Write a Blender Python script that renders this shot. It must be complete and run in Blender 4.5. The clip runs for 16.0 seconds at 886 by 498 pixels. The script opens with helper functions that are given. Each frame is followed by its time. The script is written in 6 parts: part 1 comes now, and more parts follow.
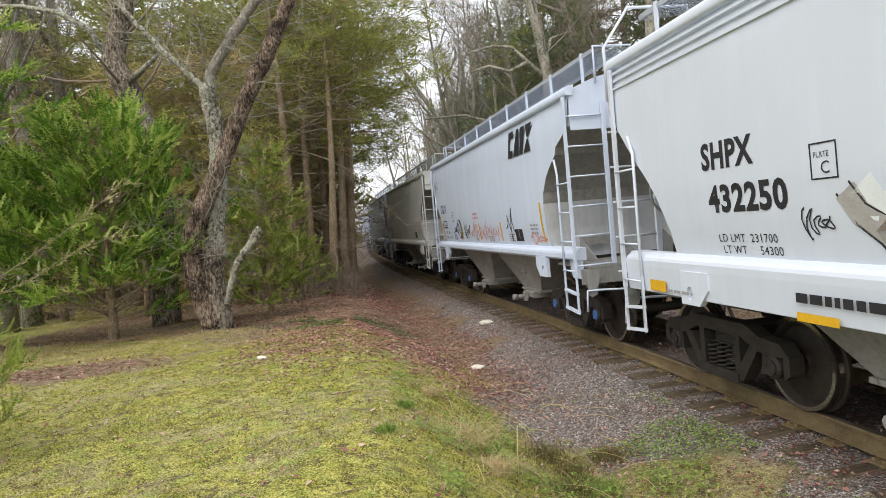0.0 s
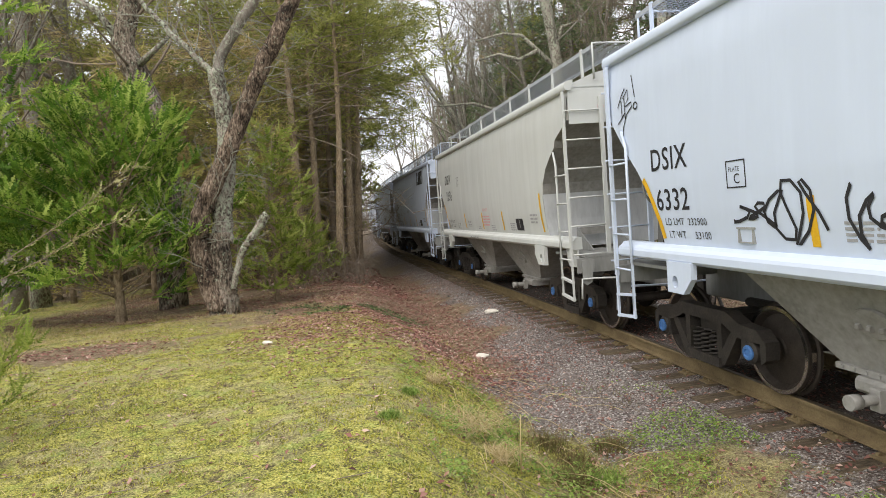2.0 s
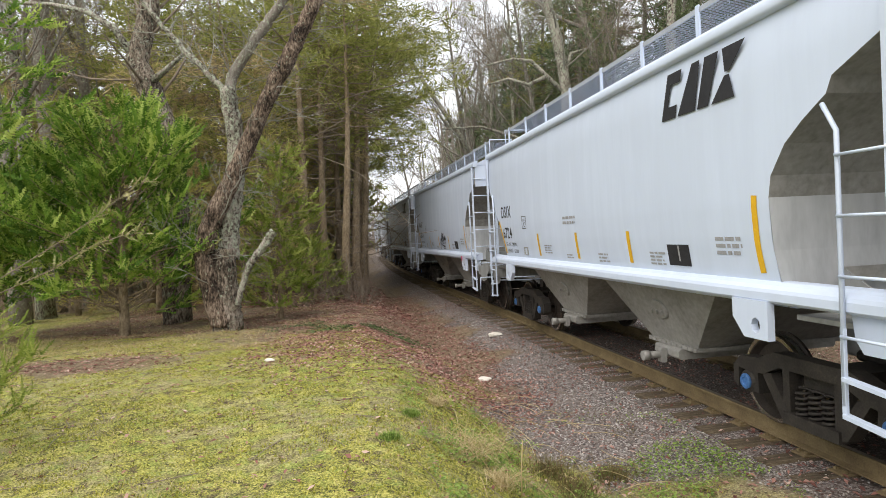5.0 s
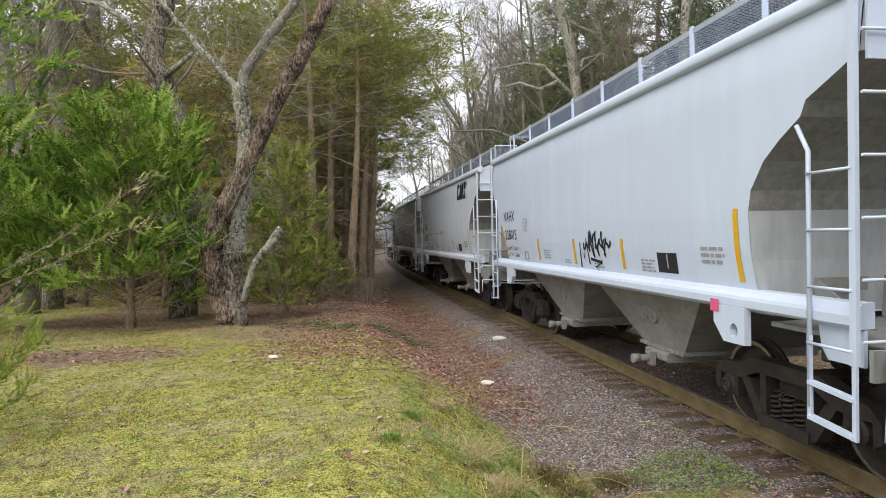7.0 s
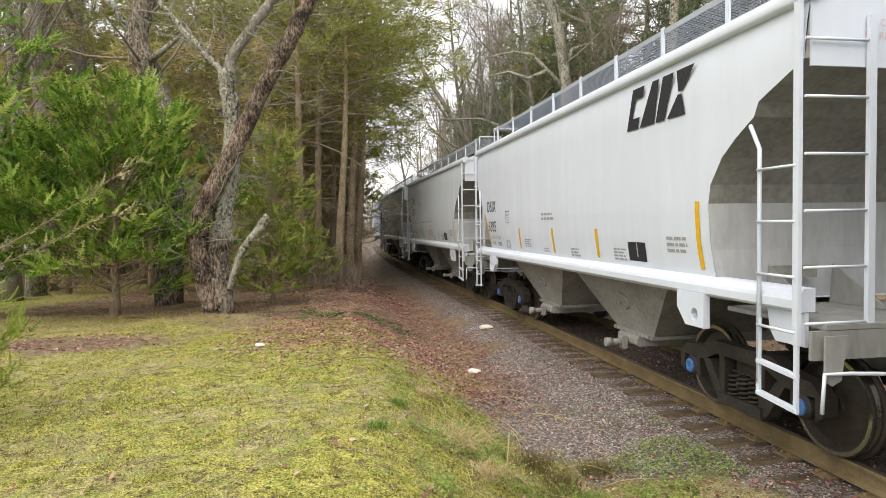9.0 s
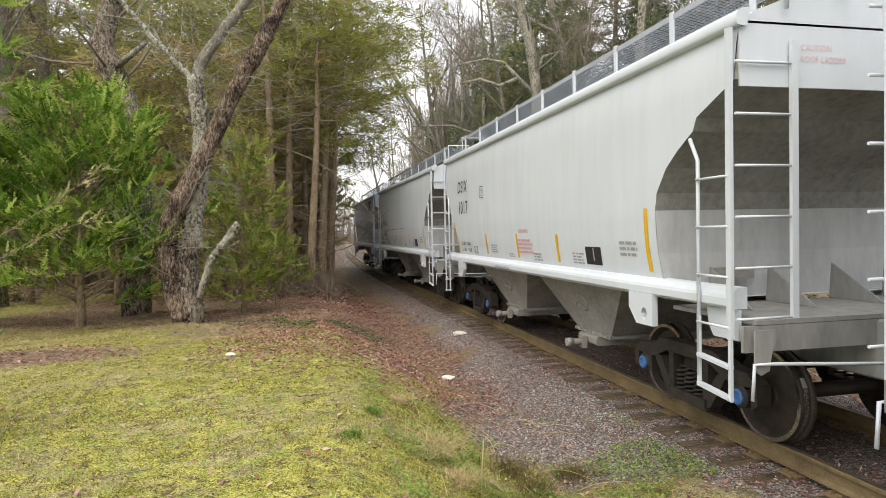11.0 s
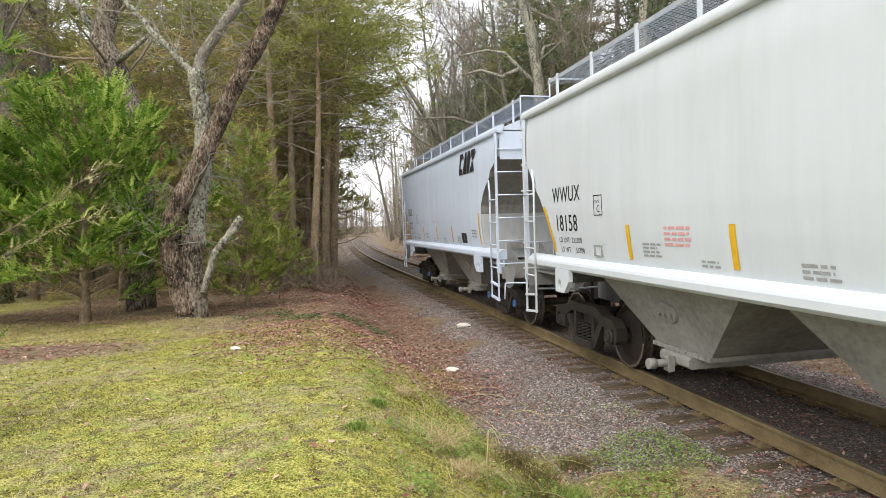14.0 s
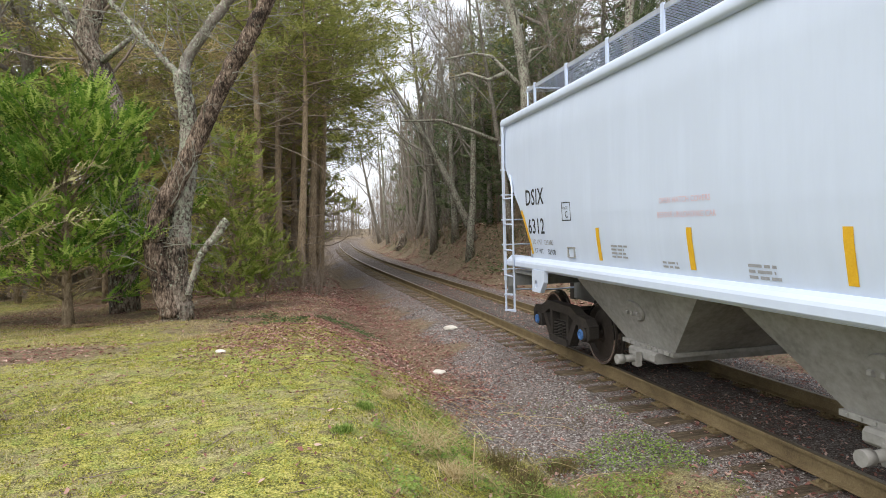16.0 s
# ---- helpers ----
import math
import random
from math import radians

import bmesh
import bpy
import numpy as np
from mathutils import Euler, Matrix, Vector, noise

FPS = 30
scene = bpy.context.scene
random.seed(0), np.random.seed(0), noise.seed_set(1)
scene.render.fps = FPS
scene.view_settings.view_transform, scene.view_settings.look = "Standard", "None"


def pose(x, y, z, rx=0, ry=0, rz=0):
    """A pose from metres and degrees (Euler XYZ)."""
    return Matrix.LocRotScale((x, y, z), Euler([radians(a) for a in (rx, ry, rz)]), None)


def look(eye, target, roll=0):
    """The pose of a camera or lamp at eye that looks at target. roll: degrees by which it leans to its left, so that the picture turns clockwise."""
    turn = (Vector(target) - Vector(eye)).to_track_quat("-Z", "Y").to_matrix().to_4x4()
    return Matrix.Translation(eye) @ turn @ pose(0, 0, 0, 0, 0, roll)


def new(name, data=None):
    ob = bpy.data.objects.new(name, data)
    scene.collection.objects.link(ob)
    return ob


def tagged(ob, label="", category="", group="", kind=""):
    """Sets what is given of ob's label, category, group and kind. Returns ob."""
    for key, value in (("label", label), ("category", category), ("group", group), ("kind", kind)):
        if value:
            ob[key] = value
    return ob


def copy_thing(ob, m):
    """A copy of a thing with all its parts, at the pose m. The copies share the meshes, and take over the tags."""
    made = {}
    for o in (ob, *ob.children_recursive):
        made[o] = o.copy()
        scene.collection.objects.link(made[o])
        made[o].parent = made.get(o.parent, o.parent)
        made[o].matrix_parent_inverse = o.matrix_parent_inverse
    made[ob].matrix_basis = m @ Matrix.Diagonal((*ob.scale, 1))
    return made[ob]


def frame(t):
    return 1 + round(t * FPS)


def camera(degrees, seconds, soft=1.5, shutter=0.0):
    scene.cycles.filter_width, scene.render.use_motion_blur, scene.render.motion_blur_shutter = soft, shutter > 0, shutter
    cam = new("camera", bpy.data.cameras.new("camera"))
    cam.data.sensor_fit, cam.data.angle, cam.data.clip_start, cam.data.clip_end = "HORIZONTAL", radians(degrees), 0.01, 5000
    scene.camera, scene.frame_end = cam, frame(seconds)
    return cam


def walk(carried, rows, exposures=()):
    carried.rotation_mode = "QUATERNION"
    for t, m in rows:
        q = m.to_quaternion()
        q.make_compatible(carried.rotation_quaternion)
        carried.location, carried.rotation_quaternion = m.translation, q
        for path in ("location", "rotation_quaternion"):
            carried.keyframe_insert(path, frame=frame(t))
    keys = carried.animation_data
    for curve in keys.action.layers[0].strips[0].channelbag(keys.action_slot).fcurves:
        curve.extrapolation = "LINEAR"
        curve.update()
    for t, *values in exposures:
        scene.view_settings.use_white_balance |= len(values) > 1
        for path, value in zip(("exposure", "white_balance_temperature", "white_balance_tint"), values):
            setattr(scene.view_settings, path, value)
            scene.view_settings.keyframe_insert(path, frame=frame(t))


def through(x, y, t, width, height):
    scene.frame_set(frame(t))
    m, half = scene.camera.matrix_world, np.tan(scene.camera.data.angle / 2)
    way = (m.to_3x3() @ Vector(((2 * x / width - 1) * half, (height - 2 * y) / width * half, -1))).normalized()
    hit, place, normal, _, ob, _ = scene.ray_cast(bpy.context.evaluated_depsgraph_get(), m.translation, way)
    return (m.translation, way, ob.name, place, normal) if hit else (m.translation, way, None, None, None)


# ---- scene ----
cam = camera(70.0, 16.0, soft=0.5)
EYE = (0.0, 0.0, 2.18)
# seconds, heading, tilt and lean in degrees; the camera is held in the hand at one spot
TURNS = (
    (0, 2.70, -2.33, 5.16),
    (0.5, 2.83, -2.54, 4.98),
    (1, 3.42, -2.59, 3.65),
    (1.5, 3.31, -2.95, 3.76),
    (2, 3.31, -3.34, 4.28),
    (2.5, 3.86, -3.06, 4.51),
    (3, 4.68, -2.50, 4.47),
    (3.5, 5.39, -2.24, 4.93),
    (4, 4.09, -2.22, 2.85),
    (4.2, 3.57, -2.18, 3.53),
    (6.3, 4.59, 0.07, 1.30),
    (6.5, 4.78, -0.33, 1.45),
    (7, 4.47, -1.14, 1.20),
    (7.5, 4.36, -1.86, 1.37),
    (8, 4.19, -2.20, 1.52),
    (8.5, 3.94, -2.41, 1.40),
    (9, 3.37, -2.17, 0.82),
    (9.5, 2.55, -1.74, 0.77),
    (12, 0.68, -1.61, 1.21),
    (12.5, 2.26, -1.79, 1.83),
    (13, 2.75, -2.47, 1.39),
    (13.5, 2.27, -2.28, 1.37),
    (14, 1.17, -2.32, 1.73),
    (14.5, 0.39, -2.47, 1.83),
    (15, 0.18, -2.44, 2.02),
    (15.5, 0.21, -2.17, 1.65),
    (16, -0.00, -2.12, 1.60),
)
walk(cam, [(t, pose(*EYE, 90 + tilt, lean, head)) for t, head, tilt, lean in TURNS],
     exposures=[(t, stops + (0.15 if t < 11 else 0.24), kelvin, 10) for t, stops, kelvin in ((0, 0.62, 7000), (2, 0.70, 7050), (4, 0.72, 7100), (7, 0.57, 6850), (7.5, 0.70, 6950), (8, 0.70, 7050), (9, 0.80, 7350), (9.7, 0.74, 7350), (12, 0.65, 7200), (13.3, 0.66, 7100), (14, 0.76, 7050), (14.6, 0.66, 7000), (16, 0.58, 6800))])

# ---- light ----
world = bpy.data.worlds.new("sky")
scene.world = world
world.use_nodes = True
wn = world.node_tree
sky = wn.nodes.new("ShaderNodeTexSky")
sky.sky_type, sky.sun_disc = "NISHITA", False
sky.sun_elevation, sky.sun_rotation = radians(51), radians(207)
sky.air_density, sky.dust_density, sky.ozone_density = 1.0, 4.0, 1.0
soft_sky = wn.nodes.new("ShaderNodeMixRGB")
soft_sky.inputs[0].default_value = 0.85
soft_sky.inputs[2].default_value = (7.0, 7.5, 8.3, 1)
wn.links.new(sky.outputs[0], soft_sky.inputs[1])
wn.links.new(soft_sky.outputs[0], wn.nodes["Background"].inputs[0])
wn.nodes["Background"].inputs[1].default_value = 0.105
sun = new("sun", bpy.data.lights.new("sun", "SUN"))
sun.data.energy, sun.data.angle, sun.data.color = 1.7, radians(70), (1, 0.98, 0.95)
sun.matrix_world = look((-13, -26, 36), (0, 0, 0))

# ---- small tools ----
def hash2(ix, iy, seed):
    h = np.sin(ix * 127.1 + iy * 311.7 + seed * 74.7) * 43758.5453
    return h - np.floor(h)


def vnoise(x, y, size, seed=0):
    """Smooth noise from 0 to 1, blobs of about that size in metres."""
    x, y = np.asarray(x, float) / size, np.asarray(y, float) / size
    ix, iy = np.floor(x), np.floor(y)
    u, v = x - ix, y - iy
    u, v = u * u * (3 - 2 * u), v * v * (3 - 2 * v)
    a, b = hash2(ix, iy, seed), hash2(ix + 1, iy, seed)
    c, d = hash2(ix, iy + 1, seed), hash2(ix + 1, iy + 1, seed)
    return (a * (1 - u) + b * u) * (1 - v) + (c * (1 - u) + d * u) * v


def smooth(lo, hi, v):
    t = np.clip((np.asarray(v, float) - lo) / (hi - lo), 0, 1)
    return t * t * (3 - 2 * t)


class Shape:
    """Gathers corners and faces of one mesh."""

    def __init__(self):
        self.v, self.f, self.soft = [], [], []

    def add(self, verts, faces, soft=False):
        n = len(self.v)
        self.v += [tuple(p) for p in verts]
        self.f += [tuple(n + i for i in q) for q in faces]
        self.soft += [soft] * len(faces)
        return self

    def box(self, x0, x1, y0, y1, z0, z1, cut=0.0):
        """A box with its long edges bevelled by cut, seen along x."""
        c = min(cut, (y1 - y0) / 2.01, (z1 - z0) / 2.01)
        if c <= 0:
            ring = [(y0, z0), (y1, z0), (y1, z1), (y0, z1)]
        else:
            ring = [(y0 + c, z0), (y1 - c, z0), (y1, z0 + c), (y1, z1 - c), (y1 - c, z1), (y0 + c, z1), (y0, z1 - c), (y0, z0 + c)]
        return self.prism(ring, x0, x1)

    def prism(self, ring, x0, x1, soft=False):
        """A ring of (y, z) drawn out along x."""
        n = len(ring)
        vs = [(x0, y, z) for y, z in ring] + [(x1, y, z) for y, z in ring]
        fs = [(i, (i + 1) % n, n + (i + 1) % n, n + i) for i in range(n)]
        self.add(vs, fs, soft)
        self.add(vs, [tuple(range(n))[::-1], tuple(range(n, 2 * n))])
        return self

    def slab(self, ring, y0, y1):
        """A ring of (x, z) drawn out along y."""
        n = len(ring)
        vs = [(x, y0, z) for x, z in ring] + [(x, y1, z) for x, z in ring]
        self.add(vs, [(i, (i + 1) % n, n + (i + 1) % n, n + i) for i in range(n)] + [tuple(range(n))[::-1], tuple(range(n, 2 * n))])
        return self

    def tube(self, path, radii, sides=6, caps=True, rough=0.0, rng=None, rib=0.0):
        """A round bar along a path; radii: one number or one for each point."""
        path = [Vector(p) for p in path]
        m = len(path)
        if not isinstance(radii, (list, tuple)):
            radii = [radii] * m
        base = len(self.v)
        prev = None
        ridge = [rng.uniform(-1, 1) for _ in range(sides)] if rib else []
        for i, p in enumerate(path):
            d = (path[min(i + 1, m - 1)] - path[max(i - 1, 0)])
            d = d.normalized() if d.length > 1e-9 else Vector((0, 0, 1))
            if prev is None:
                u = d.orthogonal().normalized()
            else:
                u = prev - d * prev.dot(d)
                u = u.normalized() if u.length > 1e-6 else d.orthogonal().normalized()
            prev = u
            w = d.cross(u)
            for k in range(sides):
                a = 2 * math.pi * k / sides
                r = radii[i] * (1 + (rng.uniform(-rough, rough) if rng else 0))
                if rib:
                    ridge[k] = 0.72 * ridge[k] + rng.uniform(-0.55, 0.55)
                    r *= 1 + rib * ridge[k]
                self.v.append(tuple(p + (u * math.cos(a) + w * math.sin(a)) * r))
        for i in range(m - 1):
            for k in range(sides):
                a, b = base + i * sides + k, base + i * sides + (k + 1) % sides
                self.f.append((a, b, b + sides, a + sides))
                self.soft.append(True)
        if caps:
            self.f += [tuple(base + k for k in range(sides))[::-1], tuple(base + (m - 1) * sides + k for k in range(sides))]
            self.soft += [False, False]
        return self

    def wheel(self, profile, cx, cy, cz, sides=24):
        """A turned shape about the y axis; profile: (y, radius)."""
        n = len(profile)
        vs = []
        for k in range(sides):
            a = 2 * math.pi * k / sides
            vs += [(cx + r * math.cos(a), cy + y, cz + r * math.sin(a)) for y, r in profile]
        fs = [(k * n + j, k * n + j + 1, ((k + 1) % sides) * n + j + 1, ((k + 1) % sides) * n + j) for k in range(sides) for j in range(n - 1)]
        fs = [q[::-1] for q in fs]
        self.add(vs, fs)
        self.add([vs[k * n] for k in range(sides)], [tuple(range(sides))])
        self.add([vs[k * n + n - 1] for k in range(sides)], [tuple(range(sides))[::-1]])
        return self

    def data(self, name, material):
        me = bpy.data.meshes.new(name)
        me.from_pydata(self.v, [], self.f)
        me.polygons.foreach_set("use_smooth", self.soft)
        me.materials.append(material)
        return me


def tri_data(name, verts, tris, material):
    """A mesh from arrays of corners and triangles."""
    me = bpy.data.meshes.new(name)
    verts, tris = np.asarray(verts, np.float32), np.asarray(tris, np.int32)
    me.vertices.add(len(verts))
    me.vertices.foreach_set("co", verts.ravel())
    me.loops.add(tris.size)
    me.loops.foreach_set("vertex_index", tris.ravel())
    me.polygons.add(len(tris))
    me.polygons.foreach_set("loop_start", np.arange(0, tris.size, 3, dtype=np.int32))
    me.update(calc_edges=True)
    me.materials.append(material)
    return me


def part(name, shape, material, parent, label=""):
    me = shape.data(name, material) if isinstance(shape, Shape) else shape
    ob = new(name, me)
    ob.parent = parent
    if name in ("branching", "foliage", "dry_foliage", "crown", "twig_tangle", "stem_tangle"):
        tagged(ob, kind="stuff")
    if label:
        ob["label"] = label
    return ob


# ---- materials ----
def nodes_of(name, rough=0.8, metal=0.0, spec=0.5):
    m = bpy.data.materials.new(name)
    m.use_nodes = True
    t = m.node_tree
    b = t.nodes["Principled BSDF"]
    b.inputs["Roughness"].default_value, b.inputs["Metallic"].default_value = rough, metal
    b.inputs["Specular IOR Level"].default_value = spec
    return m, t, b


def node(t, kind, **inputs):
    n = t.nodes.new(kind)
    for key, value in inputs.items():
        n.inputs[key.replace("_", " ")].default_value = value
    return n


def coords(t, space="Object", stretch=(1, 1, 1)):
    c = t.nodes.new("ShaderNodeTexCoord")
    mp = node(t, "ShaderNodeMapping", Scale=stretch)
    t.links.new(c.outputs[space], mp.inputs[0])
    return mp.outputs[0]


def noise_of(t, vec, scale, detail=4, rough=0.6):
    n = node(t, "ShaderNodeTexNoise", Scale=scale, Detail=detail, Roughness=rough)
    t.links.new(vec, n.inputs[0])
    return n.outputs[0]


def ramp(t, fac, stops):
    r = t.nodes.new("ShaderNodeValToRGB")
    e = r.color_ramp.elements
    while len(e) < len(stops):
        e.new(0.5)
    for el, (p, c) in zip(e, stops):
        el.position, el.color = p, (*c, 1)
    t.links.new(fac, r.inputs[0])
    return r.outputs[0]


def mixed(t, fac, a, b, how="MIX"):
    n = t.nodes.new("ShaderNodeMixRGB")
    n.blend_type = how
    for i, v in enumerate((fac, a, b)):
        if isinstance(v, (int, float)):
            n.inputs[i].default_value = v
        elif isinstance(v, tuple):
            n.inputs[i].default_value = (*v, 1)
        else:
            t.links.new(v, n.inputs[i])
    return n.outputs[0]


def bump(t, b, height, strength=0.4, depth=0.02):
    n = node(t, "ShaderNodeBump", Strength=strength, Distance=depth)
    t.links.new(height, n.inputs["Height"])
    t.links.new(n.outputs[0], b.inputs["Normal"])


def grainy(name, stops, scale=8, rough=0.8, metal=0.0, fine=60, stretch=(1, 1, 1), relief=0.3, depth=0.01, space="Object", spec=0.4):
    """A surface that varies at two scales between the colours of stops."""
    m, t, b = nodes_of(name, rough, metal, spec)
    v = coords(t, space, stretch)
    big, small = noise_of(t, v, scale), noise_of(t, v, fine, 3)
    f = mixed(t, 0.45, big, small)
    t.links.new(ramp(t, f, stops), b.inputs[0])
    bump(t, b, small, relief, depth)
    return m


def leafy(name, stops, rough=0.7, through=0.25):
    """Leaves: each piece its own shade, a little light comes through."""
    m, t, b = nodes_of(name, rough, 0, 0.25)
    g = t.nodes.new("ShaderNodeNewGeometry")
    v = coords(t)
    f = mixed(t, 0.4, g.outputs["Random Per Island"], noise_of(t, v, 1.3))
    col = ramp(t, f, stops)
    t.links.new(col, b.inputs[0])
    if through:
        tr = t.nodes.new("ShaderNodeBsdfTranslucent")
        t.links.new(col, tr.inputs[0])
        mx = t.nodes.new("ShaderNodeMixShader")
        mx.inputs[0].default_value = through
        t.links.new(b.outputs[0], mx.inputs[1])
        t.links.new(tr.outputs[0], mx.inputs[2])
        t.links.new(mx.outputs[0], t.nodes["Material Output"].inputs[0])
    return m


def car_paint(name, base, dirt, amount=0.5):
    """Painted steel side: faint vertical streaks, grime and rust specks."""
    m, t, b = nodes_of(name, 0.42, 0, 0.45)
    v = coords(t, "Object", (1.6, 1.6, 0.16))
    w = coords(t)
    oi = t.nodes.new("ShaderNodeObjectInfo")
    streak = noise_of(t, v, 3.0, 5, 0.65)
    cloud = noise_of(t, w, 0.7, 3)
    f = mixed(t, 0.5, streak, cloud)
    low = tuple(c * 0.95 for c in base)
    col = ramp(t, f, [(0.3, tuple(c * (1 - amount) + d * amount for c, d in zip(base, dirt))), (0.46, low), (0.62, base)])
    speck = noise_of(t, w, 26, 5, 0.75)
    rust = ramp(t, speck, [(0.70, (0, 0, 0)), (0.78, (1, 1, 1))])
    col = mixed(t, mixed(t, 1.0, rust, (0.25, 0.25, 0.25), "MULTIPLY"), col, (0.22, 0.13, 0.08))
    t.links.new(col, b.inputs[0])
    rr = ramp(t, streak, [(0.3, (0.6, 0.6, 0.6)), (0.7, (0.36, 0.36, 0.36))])
    t.links.new(rr, b.inputs["Roughness"])
    bump(t, b, noise_of(t, w, 1.1, 2), 0.25, 0.02)
    return m


def bark_of(name, stops, lichen=0.0, ridges=1.0):
    m, t, b = nodes_of(name, 0.9, 0, 0.2)
    v = coords(t, "Object", (1, 1, 0.34))
    w = coords(t)
    furrow = noise_of(t, v, 22 * ridges, 6, 0.7)
    cloud = noise_of(t, w, 2.2, 4)
    col = ramp(t, mixed(t, 0.35, furrow, cloud), stops)
    if lichen:
        patch = ramp(t, noise_of(t, w, 15, 5, 0.75), [(0.62 - 0.25 * lichen, (0, 0, 0)), (0.70 - 0.2 * lichen, (1, 1, 1))])
        col = mixed(t, patch, col, (0.36, 0.40, 0.31))
    t.links.new(col, b.inputs[0])
    bump(t, b, furrow, 0.9, 0.03)
    return m


WHITE = car_paint("white_car_paint", (0.61, 0.665, 0.765), (0.45, 0.46, 0.47), 0.20)
COOL = car_paint("cool_white_car_paint", (0.56, 0.64, 0.785), (0.43, 0.46, 0.52), 0.20)
CREAM = car_paint("pale_grey_white_car_paint", (0.58, 0.63, 0.69), (0.40, 0.40, 0.39), 0.28)
TAN = car_paint("weathered_light_grey_paint", (0.52, 0.54, 0.535), (0.36, 0.36, 0.335), 0.30)
# hopper grime; on the end slope sheets the same grey stands in for shade
UNDER = grainy("grey_steel_grime_and_shade", [(0.3, (0.15, 0.146, 0.135)), (0.5, (0.25, 0.245, 0.232)), (0.75, (0.36, 0.355, 0.34))], 1.5, 0.7, fine=14, relief=0.08)
DARKSTEEL = grainy("dark_cast_steel", [(0.3, (0.016, 0.014, 0.013)), (0.55, (0.04, 0.035, 0.031)), (0.8, (0.085, 0.066, 0.052))], 6, 0.7, 0.2, fine=50)
TREAD = grainy("wheel_steel", [(0.3, (0.025, 0.02, 0.017)), (0.6, (0.055, 0.045, 0.038)), (0.8, (0.09, 0.07, 0.055))], 9, 0.6, 0.3, fine=70)
SHINE = grainy("polished_wheel_tread", [(0.3, (0.35, 0.34, 0.33)), (0.7, (0.55, 0.54, 0.52))], 12, 0.25, 1.0, fine=90, relief=0.05)
GRATE = grainy("galvanized_grating", [(0.3, (0.34, 0.37, 0.42)), (0.7, (0.50, 0.53, 0.58))], 5, 0.5, 0.3)
# end gear: grime, with the dimness between the cars mixed into the grey
GRIME_SHADE = grainy("end_paint_with_grime_and_shade", [(0.3, (0.15, 0.15, 0.145)), (0.5, (0.25, 0.255, 0.25)), (0.75, (0.36, 0.37, 0.37))], 1.2, 0.65, fine=9, stretch=(1, 1, 0.3), relief=0.05)
# end plates: dust plus the shade below the overhang, both in the colour
ENDPLATE = grainy("end_paint_with_dust_and_shade", [(0.3, (0.30, 0.31, 0.32)), (0.5, (0.41, 0.425, 0.44)), (0.75, (0.52, 0.54, 0.56))], 1.2, 0.6, fine=9, stretch=(1, 1, 0.3), relief=0.05)
BLUE = grainy("blue_bearing_paint", [(0.3, (0.025, 0.09, 0.26)), (0.7, (0.07, 0.20, 0.46))], 14, 0.5)
BLACK = grainy("black_lettering_paint", [(0.3, (0.012, 0.013, 0.017)), (0.7, (0.03, 0.03, 0.036))], 20, 0.6, relief=0.02)
FADED = grainy("faded_grey_lettering_paint", [(0.3, (0.24, 0.245, 0.26)), (0.7, (0.36, 0.365, 0.38))], 20, 0.6, relief=0.02)
REDINK = grainy("faded_red_lettering_paint", [(0.3, (0.58, 0.24, 0.25)), (0.7, (0.66, 0.40, 0.41))], 20, 0.6, relief=0.02)
PALERED = grainy("pale_red_lettering_paint", [(0.3, (0.66, 0.40, 0.42)), (0.7, (0.70, 0.50, 0.52))], 20, 0.6, relief=0.02)
SPRAYRED = grainy("red_orange_spray_paint", [(0.3, (0.60, 0.14, 0.08)), (0.7, (0.68, 0.34, 0.24))], 9, 0.6, relief=0.02)
YELLOW = grainy("yellow_reflective_tape", [(0.3, (0.60, 0.32, 0.015)), (0.7, (0.74, 0.45, 0.03))], 16, 0.5, relief=0.03)
PINK = grainy("pink_sticker", [(0.3, (0.65, 0.08, 0.20)), (0.7, (0.75, 0.15, 0.28))], 16, 0.5, relief=0.02)
GREYPAINT = grainy("grey_spray_paint", [(0.3, (0.30, 0.29, 0.28)), (0.7, (0.42, 0.41, 0.40))], 7, 0.6, relief=0.02)
PALEPAINT = grainy("pale_spray_paint", [(0.3, (0.62, 0.66, 0.68)), (0.7, (0.74, 0.78, 0.80))], 7, 0.6, relief=0.02)
BROWNPAINT = grainy("orange_brown_spray_paint", [(0.3, (0.40, 0.22, 0.12)), (0.7, (0.52, 0.32, 0.20))], 7, 0.6, relief=0.02)
RAILSIDE = grainy("rusty_rail_steel", [(0.3, (0.10, 0.07, 0.04)), (0.55, (0.20, 0.15, 0.08)), (0.8, (0.30, 0.24, 0.14))], 4, 0.75, 0.1, fine=60)
RAILTOP = grainy("worn_rail_head", [(0.3, (0.12, 0.095, 0.065)), (0.7, (0.24, 0.21, 0.16))], 5, 0.38, 0.7, fine=40)
TIE = grainy("weathered_sleeper_wood", [(0.3, (0.03, 0.023, 0.015)), (0.5, (0.10, 0.075, 0.048)), (0.72, (0.24, 0.19, 0.125))], 3, 0.9, fine=24, stretch=(6, 0.7, 3), relief=0.8, depth=0.02)
BARK_DARK = bark_of("dark_furrowed_bark", [(0.42, (0.022, 0.016, 0.013)), (0.51, (0.125, 0.090, 0.068)), (0.60, (0.34, 0.265, 0.21))], 0.10, 1.1)
BARK_PALE = bark_of("lichen_covered_bark", [(0.42, (0.045, 0.036, 0.03)), (0.50, (0.20, 0.17, 0.145)), (0.60, (0.42, 0.38, 0.34))], 0.55, 1.1)
